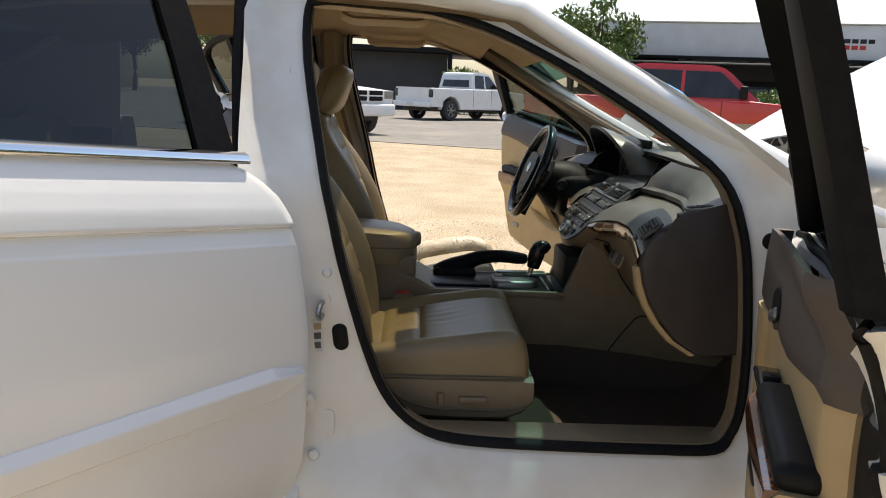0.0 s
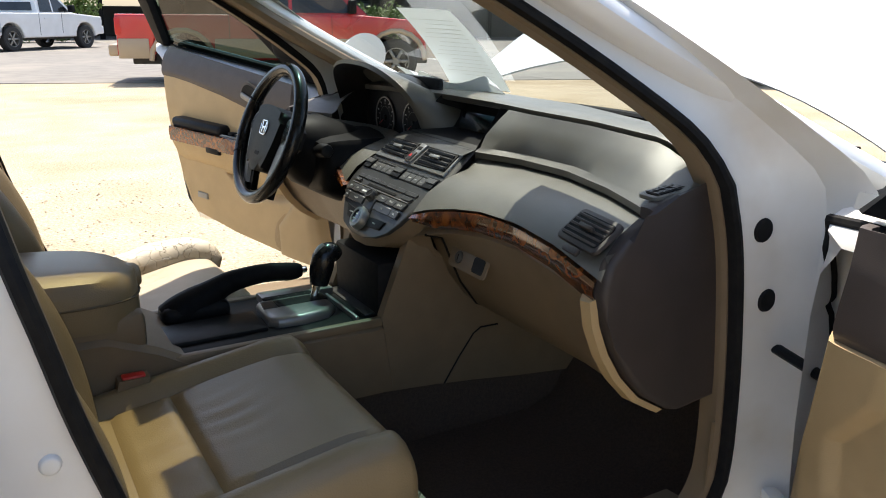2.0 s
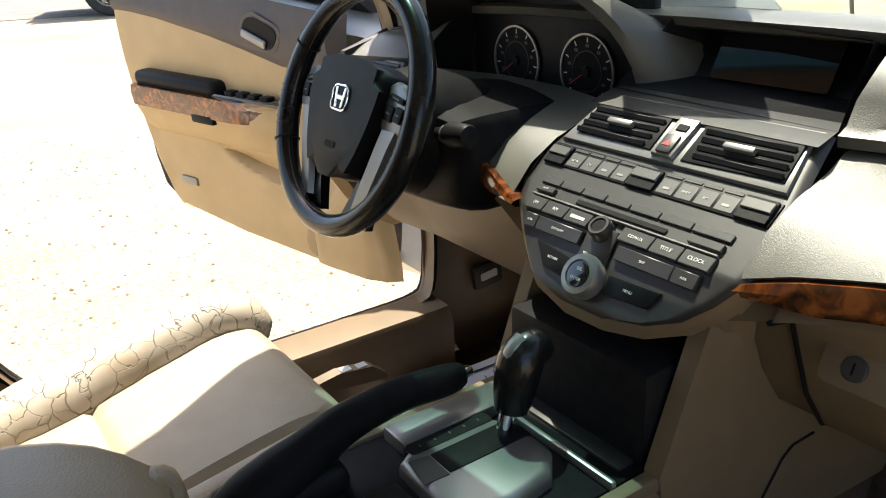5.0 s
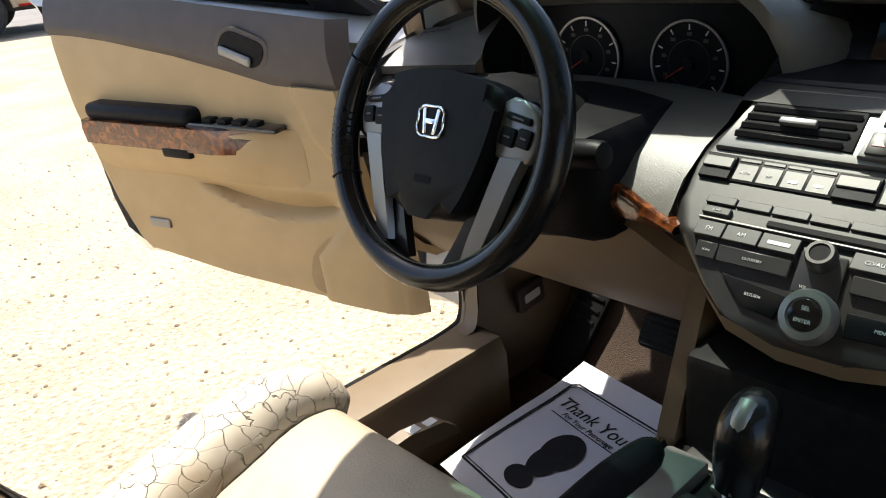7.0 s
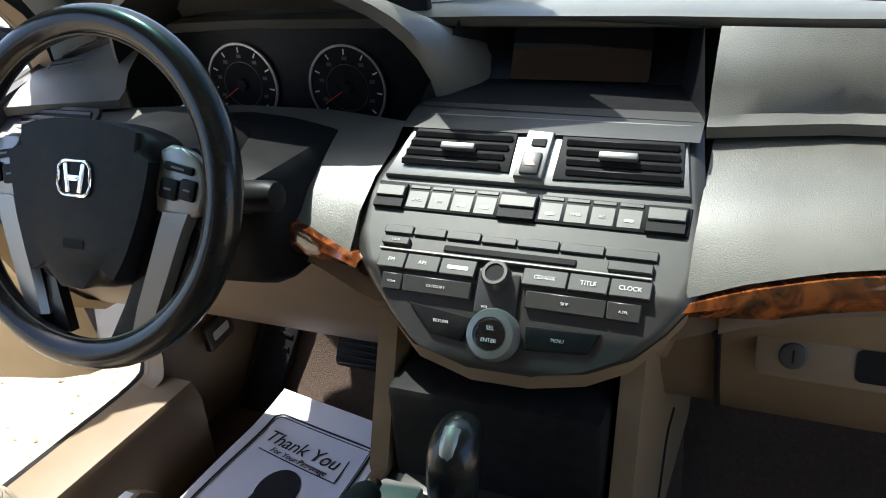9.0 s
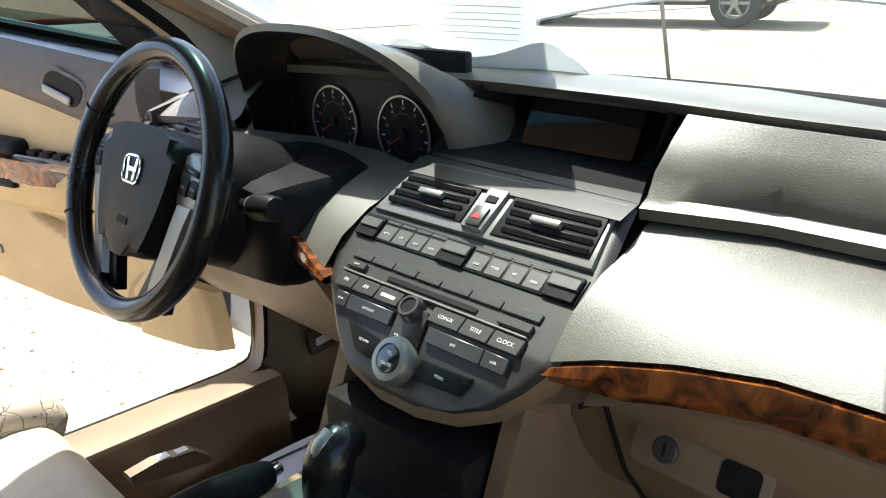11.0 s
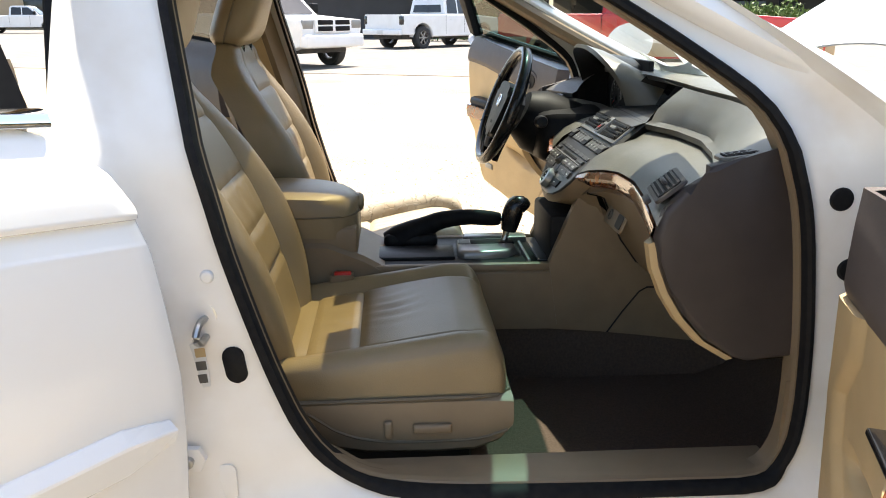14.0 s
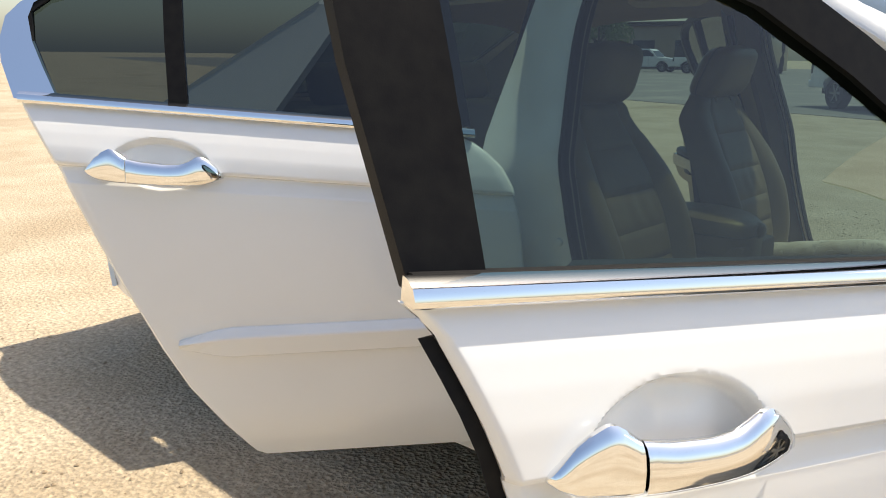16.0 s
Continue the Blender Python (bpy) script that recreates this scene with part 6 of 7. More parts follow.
# Silver colour stands for sun and sky light on the console's edge.
part("sunlit_ledge", box(0.49, 0.655, 0.064, 0.112, 0.61, 0.638, 0.005), LIGHTSILVER, con, "console ledge coloured silver for the sunlight on it")
part("shift_slot", box(0.5, 0.61, -0.012, 0.026, 0.636, 0.6435, 0.001), SEAL, sh)
part("gate_strip", prism(rounded(0.11, 0.02, 0.006), 0.0012, Matrix.Translation((0.54, 0.046, 0.6416))), SEAL, sh)
for k in range(5):
    part("gate_mark", box(0.499 + 0.02 * k, 0.501 + 0.02 * k, 0.044, 0.048, 0.6428, 0.6432), KEYSILVER, sh)
part("selector_panel", prism([(0.468, -0.012), (0.498, -0.014), (0.498, 0.026), (0.474, 0.03)], 0.0012, Matrix.Translation((0, 0, 0.6418))), GREYKEY, sh)
part("gear_lever", tube([(0.585, 0.01, 0.63), (0.592, 0.008, 0.665), (0.6, 0.007, 0.69)], 0.009, 10), CHROME, sh)
part("gear_knob", tube(spline([(0.598, 0.007, 0.67), (0.604, 0.007, 0.7), (0.612, 0.006, 0.728), (0.628, 0.006, 0.738), (0.642, 0.006, 0.728)], 14), [0.014 + 0.012 * math.sin(math.pi * (0.15 + 0.8 * k / 13)) for k in range(14)], 16), WHEELSKIN, sh, "black gear knob")
part("knob_stripe", tube(spline([(0.583, 0.006, 0.675), (0.586, 0.006, 0.71), (0.596, 0.006, 0.745), (0.612, 0.006, 0.757)], 10), 0.008, 10, flat=0.5), LIGHTSILVER, sh, "silver knob inlay")
hb = part("handbrake", tube(spline([(0.3, 0.085, 0.612), (0.34, 0.085, 0.636), (0.385, 0.085, 0.66), (0.43, 0.085, 0.68), (0.5, 0.085, 0.688), (0.56, 0.086, 0.683), (0.588, 0.086, 0.681)], 22), [0.036, 0.037, 0.037, 0.036, 0.034, 0.032, 0.029, 0.026, 0.024, 0.022, 0.021, 0.02, 0.019, 0.0185, 0.018, 0.018, 0.0178, 0.0175, 0.017, 0.016, 0.015, 0.012], 14, flat=1.15), FRAME, con, "black parking brake lever")
part("brake_button", disc(0.008, 0.007, 0.014, axes((0.587, 0.086, 0.682), (0, 1, 0), (1, 0, 0.05)), 14, 0.002), CHROME, hb)
part("brake_boot", box(0.28, 0.42, 0.05, 0.118, 0.612, 0.65, 0.015, 3), BLACK, con)
part("storage_well", box(0.68, 0.9, -0.112, 0.112, 0.56, 0.735, 0.01), SEAL, con, "dark storage cubby")
part("cup_holder", box(0.655, 0.72, -0.1, 0.1, 0.612, 0.626, 0.004), SILVER, con)

# ---- seats ----
def bump(v, c, w):
    return math.exp(-((v - c) / w) ** 2)


def pillow(w, r, n=34):
    """Half outline across a cushion: (place across -1..1, side drop 0..1), evenly spaced over the top."""
    out = [(-1.0, 1.0), (-1.0, 0.75), (-1.0, 0.5)]
    for k in range(5):
        a = radians(18 * (k + 0.5))
        out.append((-1 + r / w * (1 - math.cos(a)), 0.3 * (1 - math.sin(a))))
    for k in range(n + 1):
        out.append((lerp(-1 + r / w, 1 - r / w, k / n), 0.0))
    for k in range(5):
        a = radians(90 - 18 * (k + 0.5))
        out.append((1 - r / w * (1 - math.cos(a)), 0.3 * (1 - math.sin(a))))
    return out + [(1.0, 0.5), (1.0, 0.75), (1.0, 1.0)]


def build_seat(cy, worn):
    """Front seat: quilted cushion and backrest with raised bolsters, head restraint and side covers."""
    lea = CREAM if worn else LEATHER
    o = -1 if cy < 0 else 1

    def cushion(u, k):
        # u runs from the rear edge over the top and down the front
        t = u * 1.0
        x = lerp(0.0, 0.47, min(t / 0.82, 1)) + 0.05 * math.sin(math.pi / 2 * max(0, (t - 0.82) / 0.18))
        fall = max(0, (t - 0.82) / 0.18)
        w = table([(0, 0.215), (0.1, 0.24), (0.3, 0.25), (0.8, 0.25), (0.9, 0.243), (1, 0.225)], t)
        z = table([(0.0, 0.555), (0.2, 0.57), (0.4, 0.585), (0.5, 0.592), (0.85, 0.618), (1, 0.618)], x / 0.5) - 0.1 * (1 - math.cos(math.pi / 2 * fall))
        out = []
        for s, drop in pillow(w, 0.05):
            q = abs(s)
            h = (0.0 if worn and s > 0 else 0.022) * ease(q, 0.7, 0.86) * (1 - 0.75 * fall) + (0.0012 * math.sin(x * 70 + 25 * s) * bump(s, 0.8, 0.1) if worn else 0) - 0.007 * bump(q, 0.71, 0.025) * (1 - fall)
            inside = 1 - ease(q, 0.66, 0.72)
            h -= inside * 0.008 * (bump(x, 0.13, 0.006) + bump(x, 0.235, 0.006))
            h += inside * 0.006 * (1 - (2 * ((x - 0.235) / 0.27) - 1) ** 2) * (x > 0.235)
            h += inside * 0.0026 * math.sin(s * 34 + 2.2 * math.sin(x * 26 + s)) * bump(x, 0.3, 0.045) * bump(s, 0.08, 0.32)
            h += inside * 0.0015 * math.sin(s * 22 + 1.2 + 9 * x) * bump(x, 0.19, 0.03) * bump(s, -0.1, 0.4)
            zz = z + h
            low = 0.515 - 0.005 * fall
            side = 0.8 if worn and s > 0 else 1.0
            out.append((x - 0.012 * fall * q ** 4, cy + w * s * side, lerp(zz, min(low, zz), drop)))
        return out

    secs = [cushion(k / 56, k) for k in range(57)]
    seat = part("front_seat", loft(secs, closed=False), lea, car, "worn leather driver's seat, cushion lightened for sunlight" if worn else "beige leather passenger seat with quilted cushion")
    if worn:
        spine = spline([(-0.03, 0.505, 0.545), (0.06, 0.505, 0.553), (0.15, 0.507, 0.565), (0.24, 0.512, 0.583), (0.32, 0.521, 0.6), (0.4, 0.53, 0.617), (0.45, 0.529, 0.622), (0.485, 0.516, 0.612), (0.505, 0.505, 0.58)], 44)
        fat = [table([(0, 0.05), (0.3, 0.06), (0.55, 0.056), (0.75, 0.045), (0.88, 0.037), (0.95, 0.03), (1, 0.012)], k / 43) * (1 + 0.012 * math.sin(k * 1.1) + 0.01 * math.sin(k * 2.3)) for k in range(44)]
        part("side_bolster", tube(spine, fat, 20), CRACKED, seat, "rubbed and cracked white leather bolster")
        # Dark line painted along the crease between bolster and cushion.
        part("bolster_seam", tube([(x, y - table([(0, 0.05), (0.32, 0.05), (0.49, 0.025)], x), z + 0.018) for x, y, z in spine[4:40]], 0.002, 5), CREASE, seat)
    # welt along the cushion's lower edge and the front skirt
    welt = [(x, y * 1.0, z) for x, y, z in ([(0.02, cy + o * 0.243, 0.522)] + [(lerp(0.05, 0.44, k / 8), cy + o * 0.2545, 0.522 + 0.004 * k / 8) for k in range(9)] + [(0.49, cy + o * 0.246, 0.524), (0.515, cy + o * 0.22, 0.522), (0.522, cy, 0.52), (0.515, cy - o * 0.22, 0.522), (0.49, cy - o * 0.246, 0.522), (0.1, cy - o * 0.254, 0.518)])]
    part("piping", tube(welt, 0.0045, 6), CREASE, seat, "stitched piping")
    prof = [(0.03, 0.47, 0.52), (0.09, 0.452, 0.523), (0.16, 0.432, 0.524), (0.25, 0.415, 0.525), (0.38, 0.412, 0.525), (0.45, 0.415, 0.525), (0.495, 0.432, 0.524), (0.52, 0.46, 0.522)]
    for sd in (-1, 1):
        part("seat_base", loft([[(x, cy + sd * 0.2, z0), (x, cy + sd * 0.246, z0), (x, cy + sd * 0.26, z0 + 0.012), (x, cy + sd * 0.264, lerp(z0, z1, 0.5)), (x, cy + sd * 0.258, z1 - 0.006), (x, cy + sd * 0.248, z1), (x, cy + sd * 0.2, z1)] for x, z0, z1 in prof]), SIDE, seat, "beige plastic seat side cover")
        groove = [(0.13, 0.515), (0.17, 0.487), (0.2, 0.467), (0.25, 0.45), (0.32, 0.443), (0.45, 0.445), (0.51, 0.462)]
        # Raised dark line draws the shadow of a moulded groove.
        part("cover_groove", tube(spline([(x, cy + sd * 0.2625, z) for x, z in groove], 20), 0.0028, 6), CREASE, seat)
    part("seat_skirt", loft([[(x, cy - 0.24, z), (x + 0.01, cy - 0.15, z), (x + 0.012, cy + 0.15, z), (x, cy + 0.24, z), (x - 0.03, cy + 0.24, z), (x - 0.03, cy - 0.24, z)] for x, z in ((0.475, 0.43), (0.492, 0.46), (0.503, 0.52))]), SIDE, seat)
    part("seat_rail", box(0.0, 0.45, cy - 0.2, cy + 0.2, 0.285, 0.46, 0.02), DIRTY, seat)
    part("seat_switch", moved(box(-0.036, 0.036, -0.007, 0.007, -0.009, 0.009, 0.005, 3), Matrix.Translation((0.37, cy + o * 0.268, 0.472))), SIDE, seat, "power seat switch")
    part("seat_switch", moved(box(-0.008, 0.008, -0.007, 0.007, -0.017, 0.017, 0.005, 3), Matrix.Translation((0.289, cy + o * 0.268, 0.472))), SIDE, seat, "power recline switch")

    # backrest: leans to the rear, closed over its top
    def back(v):
        top = max(0, (v - 0.9) / 0.1)
        b = min(v / 0.9, 1)
        x = lerp(0.105, -0.085 if worn else -0.12, b) + 0.03 * math.sin(math.pi * b)
        z = lerp(0.54, 1.08, b) + 0.05 * math.sin(math.pi / 2 * top)
        w = table([(0, 0.2), (0.2, 0.235), (0.45, 0.252), (0.65, 0.245), (0.8, 0.215), (0.92, 0.175), (0.97, 0.15), (1, 0.12)], v)
        th = table([(0, 0.11), (0.4, 0.115), (0.85, 0.085), (1, 0.03)], v)
        out = []
        for s, drop in pillow(w, 0.045):
            q = abs(s)
            h = 0.036 * ease(q, 0.55, 0.8) * math.sin(math.pi * min(1, 0.12 + b * 0.95)) * (1 - top) - 0.007 * bump(q, 0.57, 0.03) * (1 - top)
            inside = 1 - ease(q, 0.52, 0.58)
            h -= inside * 0.008 * sum(bump(z, c, 0.006) for c in (0.7, 0.79, 0.88))
            h += inside * 0.002 * math.sin(s * 20 + 3 * math.sin(z * 24)) * bump(z, 0.84, 0.05) * bump(s, 0.1, 0.35)
            h -= 0.006 * bump(z, 1.0, 0.008) * inside
            out.append((x + h - th * drop - 0.04 * top * top, cy + w * s, z + 0.12 * h))
        return out

    part("backrest", loft([back(k / 56) for k in range(57)], closed=False), LEATHER, seat, "leather backrest with stitched inserts")
    part("back_shell", loft([[(x - th, cy + w * sn * 0.985, z), (x - th - 0.02, cy + w * sn * 0.8, z), (x - th - 0.028, cy, z), (x - th - 0.02, cy - w * sn * 0.8, z), (x - th, cy - w * sn * 0.985, z), (x - 0.05, cy - w * 0.9, z), (x - 0.05, cy + w * 0.9, z)] for x, z, w, th, sn in ((0.08, 0.56, 0.21, 0.1, 1), (0.05, 0.75, 0.24, 0.1, 1), (0.0, 0.92, 0.23, 0.09, 1), (-0.07, 1.06, 0.17, 0.07, 1))]), TAUPE, seat)
    hr = []
    for k in range(15):
        t = -1 + 2 * k / 14
        r = max(0.015, (1 - abs(t) ** 4.5)) ** 0.5
        hr.append([((-0.1 if worn else -0.135) + 0.03 * t + 0.066 * r * math.copysign(abs(math.sin(a)) ** 0.7, math.sin(a)) + 0.012 * math.cos(a) ** 2, cy + 0.15 * r ** 0.6 * math.copysign(abs(math.cos(a)) ** 0.75, math.cos(a)) * (1 - 0.1 * t), 1.2 + 0.09 * t) for a in [j * math.tau / 28 for j in range(28)]])
    head = part("headrest", loft(hr), LEATHER, seat, "leather headrest")
    part("headrest_seam", tube([((-0.103 if worn else -0.138) + 0.03 * t, cy + sgn * (0.152 * max(0.015, 1 - abs(t) ** 4.5) ** 0.3 * (1 - 0.1 * t)), 1.2 + 0.09 * t) for sgn in (1, -1) for t in [(-0.9 + 0.15 * k) * sgn for k in range(13)]], 0.0025, 5), CREASE, head)
    for sd in (-0.06, 0.06):
        part("headrest_post", tube([(-0.095 if worn else -0.14, cy + sd, 1.06), (-0.093 if worn else -0.138, cy + sd, 1.13)], 0.006, 8), CHROME, seat)
    return seat


build_seat(-0.375, False)
build_seat(0.375, True)
bk = part("belt_buckle", loft([[(0.165 + 0.02 * t - dx, -0.155 - w, 0.5 + 0.115 * t), (0.165 + 0.02 * t + dx, -0.155 - w, 0.5 + 0.115 * t), (0.165 + 0.02 * t + dx, -0.155 + w, 0.5 + 0.115 * t), (0.165 + 0.02 * t - dx, -0.155 + w, 0.5 + 0.115 * t)] for t, dx, w in ((0, 0.024, 0.012), (0.5, 0.028, 0.015), (1, 0.026, 0.014))]), SIDE, car, "beige seat belt buckle")
part("buckle_button", box(0.165, 0.205, -0.166, -0.144, 0.612, 0.62, 0.004), RED, bk, "red release button")
# rear bench
rb = part("rear_bench", box(-0.95, -0.5, -0.68, 0.68, 0.32, 0.56, 0.06, 4), LEATHER, car, "beige leather rear bench")
for y in (-0.36, 0.36):
    part("bench_back", moved(box(-0.07, 0.07, -0.31, 0.31, 0, 0.58, 0.05, 4), Matrix.Translation((-0.98, y, 0.52)) @ Matrix.Rotation(radians(-22), 4, "Y")), LEATHER, rb)
    part("bench_headrest", moved(box(-0.05, 0.05, -0.13, 0.13, 0, 0.16, 0.045, 4), Matrix.Translation((-1.22, y, 1.06)) @ Matrix.Rotation(radians(-15), 4, "Y")), LEATHER, rb)
part("parcel_shelf", box(-1.75, -1.2, -0.68, 0.68, 1.02, 1.045, 0.01), SIDE, car)


# ---- parked vehicles ----
def pickup(name, label, place, heading, paint, lower, cab=1.35, bed=1.75, s=1.0, tailgate_mark=True, grille_mat=CHROME):
    """A full-size pickup. Local x points forward, origin on the ground under the rear axle's middle."""
    t = thing(name, label, "pickup truck", at=(0, 0, 0))
    m = Matrix.Translation((place[0], place[1], 0)) @ Matrix.Rotation(radians(heading), 4, "Z") @ Matrix.Diagonal((s, s, s, 1))
    wb = bed + cab + 0.55
    w = 0.98

    def put(n, bm, mat, parent=t, lab=""):
        return part(n, moved(bm, m), mat, parent, lab)

    def arch(cx, r=0.5, n=9):
        return [(cx - r * math.cos(math.pi * k / n), 0.42 + r * math.sin(math.pi * k / n) * 0.98) for k in range(n + 1)]

    up = Matrix(((1, 0, 0, 0), (0, 0, -1, 0), (0, 1, 0, 0), (0, 0, 0, 1)))
    b0, b1, c1, f1 = -1.1, bed - 0.55, bed - 0.55 + cab + 0.55, wb + 0.92
    # lower two-tone band and upper body
    band = [(b0, 0.52), (-0.5, 0.5)] + [(x, z) for x, z in arch(0)] + [(0.52, 0.42), (wb - 0.52, 0.42)] + arch(wb) + [(f1 - 0.08, 0.52), (f1, 0.95), (f1 - 0.06, 1.1), (c1 + 0.1, 1.2), (c1 - 0.05, 1.215), (b0, 1.215)]
    bm = prism(band[::-1], 2 * w, up @ Matrix.Translation((0, 0, -w)), 0.0)
    rim = [e for e in bm.edges if abs(e.verts[0].co.y - e.verts[1].co.y) < 1e-6]
    bmesh.ops.bevel(bm, geom=rim, offset=0.05, segments=3, profile=0.6, affect="EDGES")
    body = put("body", bm, paint)
    for y in (-1, 1):
        if lower is not paint:
            for x0, x1 in ((b0 + 0.02, -0.56), (0.56, wb - 0.56), (wb + 0.56, f1 - 0.1)):
                put("lower_panel", box(x0, x1, y * (w + 0.004) - 0.01, y * (w + 0.004) + 0.01, 0.46, 0.8, 0.008), lower, body, "tan lower panel")
            for cx in (0, wb):
                put("wheel_flare", tube([(x, y * (w + 0.002), z) for x, z in arch(cx, 0.54)], 0.045, 8), lower, body, "tan wheel arch flare")
        put("door_seam", box(c1 - 0.62, c1 - 0.61, y * w - 0.006, y * w + 0.006, 0.55, 1.2), SEAL, body)
        put("door_seam", box(b1 + 0.02, b1 + 0.03, y * w - 0.006, y * w + 0.006, 0.5, 1.2), SEAL, body)
        put("door_handle", box(c1 - 0.95 - 0.5, c1 - 1.0 - 0.32, y * (w + 0.012) - 0.012, y * (w + 0.012) + 0.012, 1.02, 1.06, 0.008), CHROME if lower is not paint else paint, body)
        put("mirror", box(c1 - 0.32, c1 - 0.18, min(y * 1.0, y * 1.22), max(y * 1.0, y * 1.22), 1.24, 1.48, 0.03, 3), BLACK, body, "black door mirror")
        put("head_lamp", box(f1 - 0.16, f1 + 0.01, min(y * 0.62, y * 0.96), max(y * 0.62, y * 0.96), 0.9, 1.1, 0.03, 3), LIGHTSILVER, body, "clear headlamp")
        put("tail_light", box(b0 - 0.015, b0 + 0.1, min(y * 0.84, y * 0.985), max(y * 0.84, y * 0.985), 0.86, 1.16, 0.02), RED if lower is not paint else GLOSS, body, "tail light")
    # cab
    cabp = [(b1 + 0.02, 1.2), (c1 + 0.05, 1.2), (c1 - 0.5, 1.72), (c1 - 0.62, 1.8), (c1 - 0.85, 1.85), (b1 + 0.35, 1.86), (b1 + 0.14, 1.82), (b1 + 0.06, 1.7)]
    secs = []
    for y in (-0.93, -0.9, 0.9, 0.93):
        secs.append([(x, y * (0.86 if z > 1.5 else 1.0), z) for x, z in cabp])
    cb = put("cab", loft(secs), paint, t)
    for y in (-1, 1):
        gl = [(b1 + 0.16, 1.25), (c1 - 0.16, 1.25), (c1 - 0.62, 1.68), (c1 - 0.7, 1.73), (b1 + 0.26, 1.75), (b1 + 0.2, 1.7)]
        yy = lambda z: y * lerp(0.935, 0.812, (z - 1.2) / 0.6)
        bmq = loft([[(x, yy(z) + y * 0.002, z) for x, z in gl], [(x, yy(z) + y * 0.014, z) for x, z in gl]])
        put("side_window", bmq, BLINDGLASS, cb, "dark side window")
        xm = (b1 + c1) / 2 - 0.12
        put("window_post", loft([[(xm - 0.03, yy(z), z), (xm + 0.03, yy(z), z), (xm + 0.03, yy(z) + y * 0.02, z), (xm - 0.03, yy(z) + y * 0.02, z)] for z in (1.24, 1.76)]), paint, cb)
    put("front_glass", loft([[(c1 - 0.02, -0.8, 1.23), (c1 - 0.02, 0.8, 1.23), (c1 + 0.05, 0.8, 1.23), (c1 + 0.05, -0.8, 1.23)], [(c1 - 0.52, -0.7, 1.7), (c1 - 0.52, 0.7, 1.7), (c1 - 0.45, 0.7, 1.7), (c1 - 0.45, -0.7, 1.7)]]), BLINDGLASS, cb, "dark windshield")
    put("rear_glass", loft([[(b1 - 0.005, -0.72, 1.3), (b1 - 0.005, 0.72, 1.3), (b1 + 0.03, 0.72, 1.3), (b1 + 0.03, -0.72, 1.3)], [(b1 + 0.085, -0.66, 1.74), (b1 + 0.085, 0.66, 1.74), (b1 + 0.12, 0.66, 1.74), (b1 + 0.12, -0.66, 1.74)]]), BLINDGLASS, cb, "dark rear window")
    put("bed_floor", box(b0 + 0.12, b1 - 0.05, -0.8, 0.8, 1.205, 1.222), DIRTY, body)
    put("rear_bumper", box(b0 - 0.16, b0 + 0.05, -0.95, 0.95, 0.5, 0.7, 0.04, 3), paint if lower is paint else lower, body)
    put("front_bumper", box(f1 - 0.2, f1 + 0.1, -0.96, 0.96, 0.48, 0.78, 0.06, 3), paint if lower is paint else lower, body)
    gr = put("grille", box(f1 - 0.06, f1 + 0.035, -0.6, 0.6, 0.82, 1.12, 0.03, 3), paint, body, "grille surround")
    for y in (-0.28, 0.28):
        for z in (0.9, 1.04):
            put("grille_opening", box(f1, f1 + 0.05, y - 0.24, y + 0.24, z - 0.055, z + 0.055, 0.02), SEAL, gr)
    put("plate", box(b0 - 0.175, b0 - 0.155, -0.16, 0.16, 0.54, 0.68, 0.004), MARK, body, "blank licence plate")
    put("underbody", box(b0 + 0.2, f1 - 0.3, -0.75, 0.75, 0.35, 0.6, 0.03), DIRTY, body)
    for cx in (0, wb):
        for y in (-1, 1):
            r = 0.4
            mm = axes((cx, y * 0.86, r), (1, 0, 0), (0, y, 0))
            ww = 0.27
            ty = put("wheel", lathe([(r * 0.62, -ww / 2), (r * 0.9, -ww / 2), (r * 0.985, -ww * 0.4), (r, -ww * 0.25), (r, ww * 0.25), (r * 0.985, ww * 0.4), (r * 0.9, ww / 2), (r * 0.62, ww / 2), (r * 0.6, 0)], mm, 32, True), TYRE)
            rm = lathe([(r * 0.63, -ww * 0.3), (r * 0.63, ww * 0.46), (r * 0.58, ww * 0.46), (r * 0.55, ww * 0.2), (r * 0.55, -ww * 0.3)], mm, 32, True)
            for k in range(6):
                rm = join(rm, moved(box(r * 0.08, r * 0.58, -r * 0.07, r * 0.07, ww * 0.22, ww * 0.38, 0.01), mm @ Matrix.Rotation(k * math.tau / 6, 4, "Z")))
            rm = join(rm, disc(r * 0.2, r * 0.16, ww * 0.22, mm @ Matrix.Translation((0, 0, ww * 0.22)), 16))
            put("rim", rm, LIGHTSILVER, ty, "bright alloy rim")
            put("hub_back", disc(r * 0.5, r * 0.5, 0.02, mm, 24), DIRTY, ty)
    return t


def along(x, y, heading, back):
    return (x - math.cos(radians(heading)) * back, y - math.sin(radians(heading)) * back)


def beside(p, heading, side):
    return (p[0] - math.sin(radians(heading)) * side, p[1] + math.cos(radians(heading)) * side)


pickup("pickup_truck", "red crew-cab pickup with tan lower panels and flares", beside((3.45, 13.6), -20, 0.86), -20, REDPAINT, TANPAINT, 1.9, 1.35)
pickup("pickup_truck", "white pickup truck parked by a dark wall", beside((1.45, 28.6), 44, 0.86), 44, TRUCKWHITE, TRUCKWHITE, 1.15, 1.75)
pickup("pickup_truck", "white crew-cab pickup with a crosshair grille", beside(along(-2.25, 17.3, -40, 3.9), -40, 0.86), -40, TRUCKWHITE, TRUCKWHITE, 1.8, 1.55)
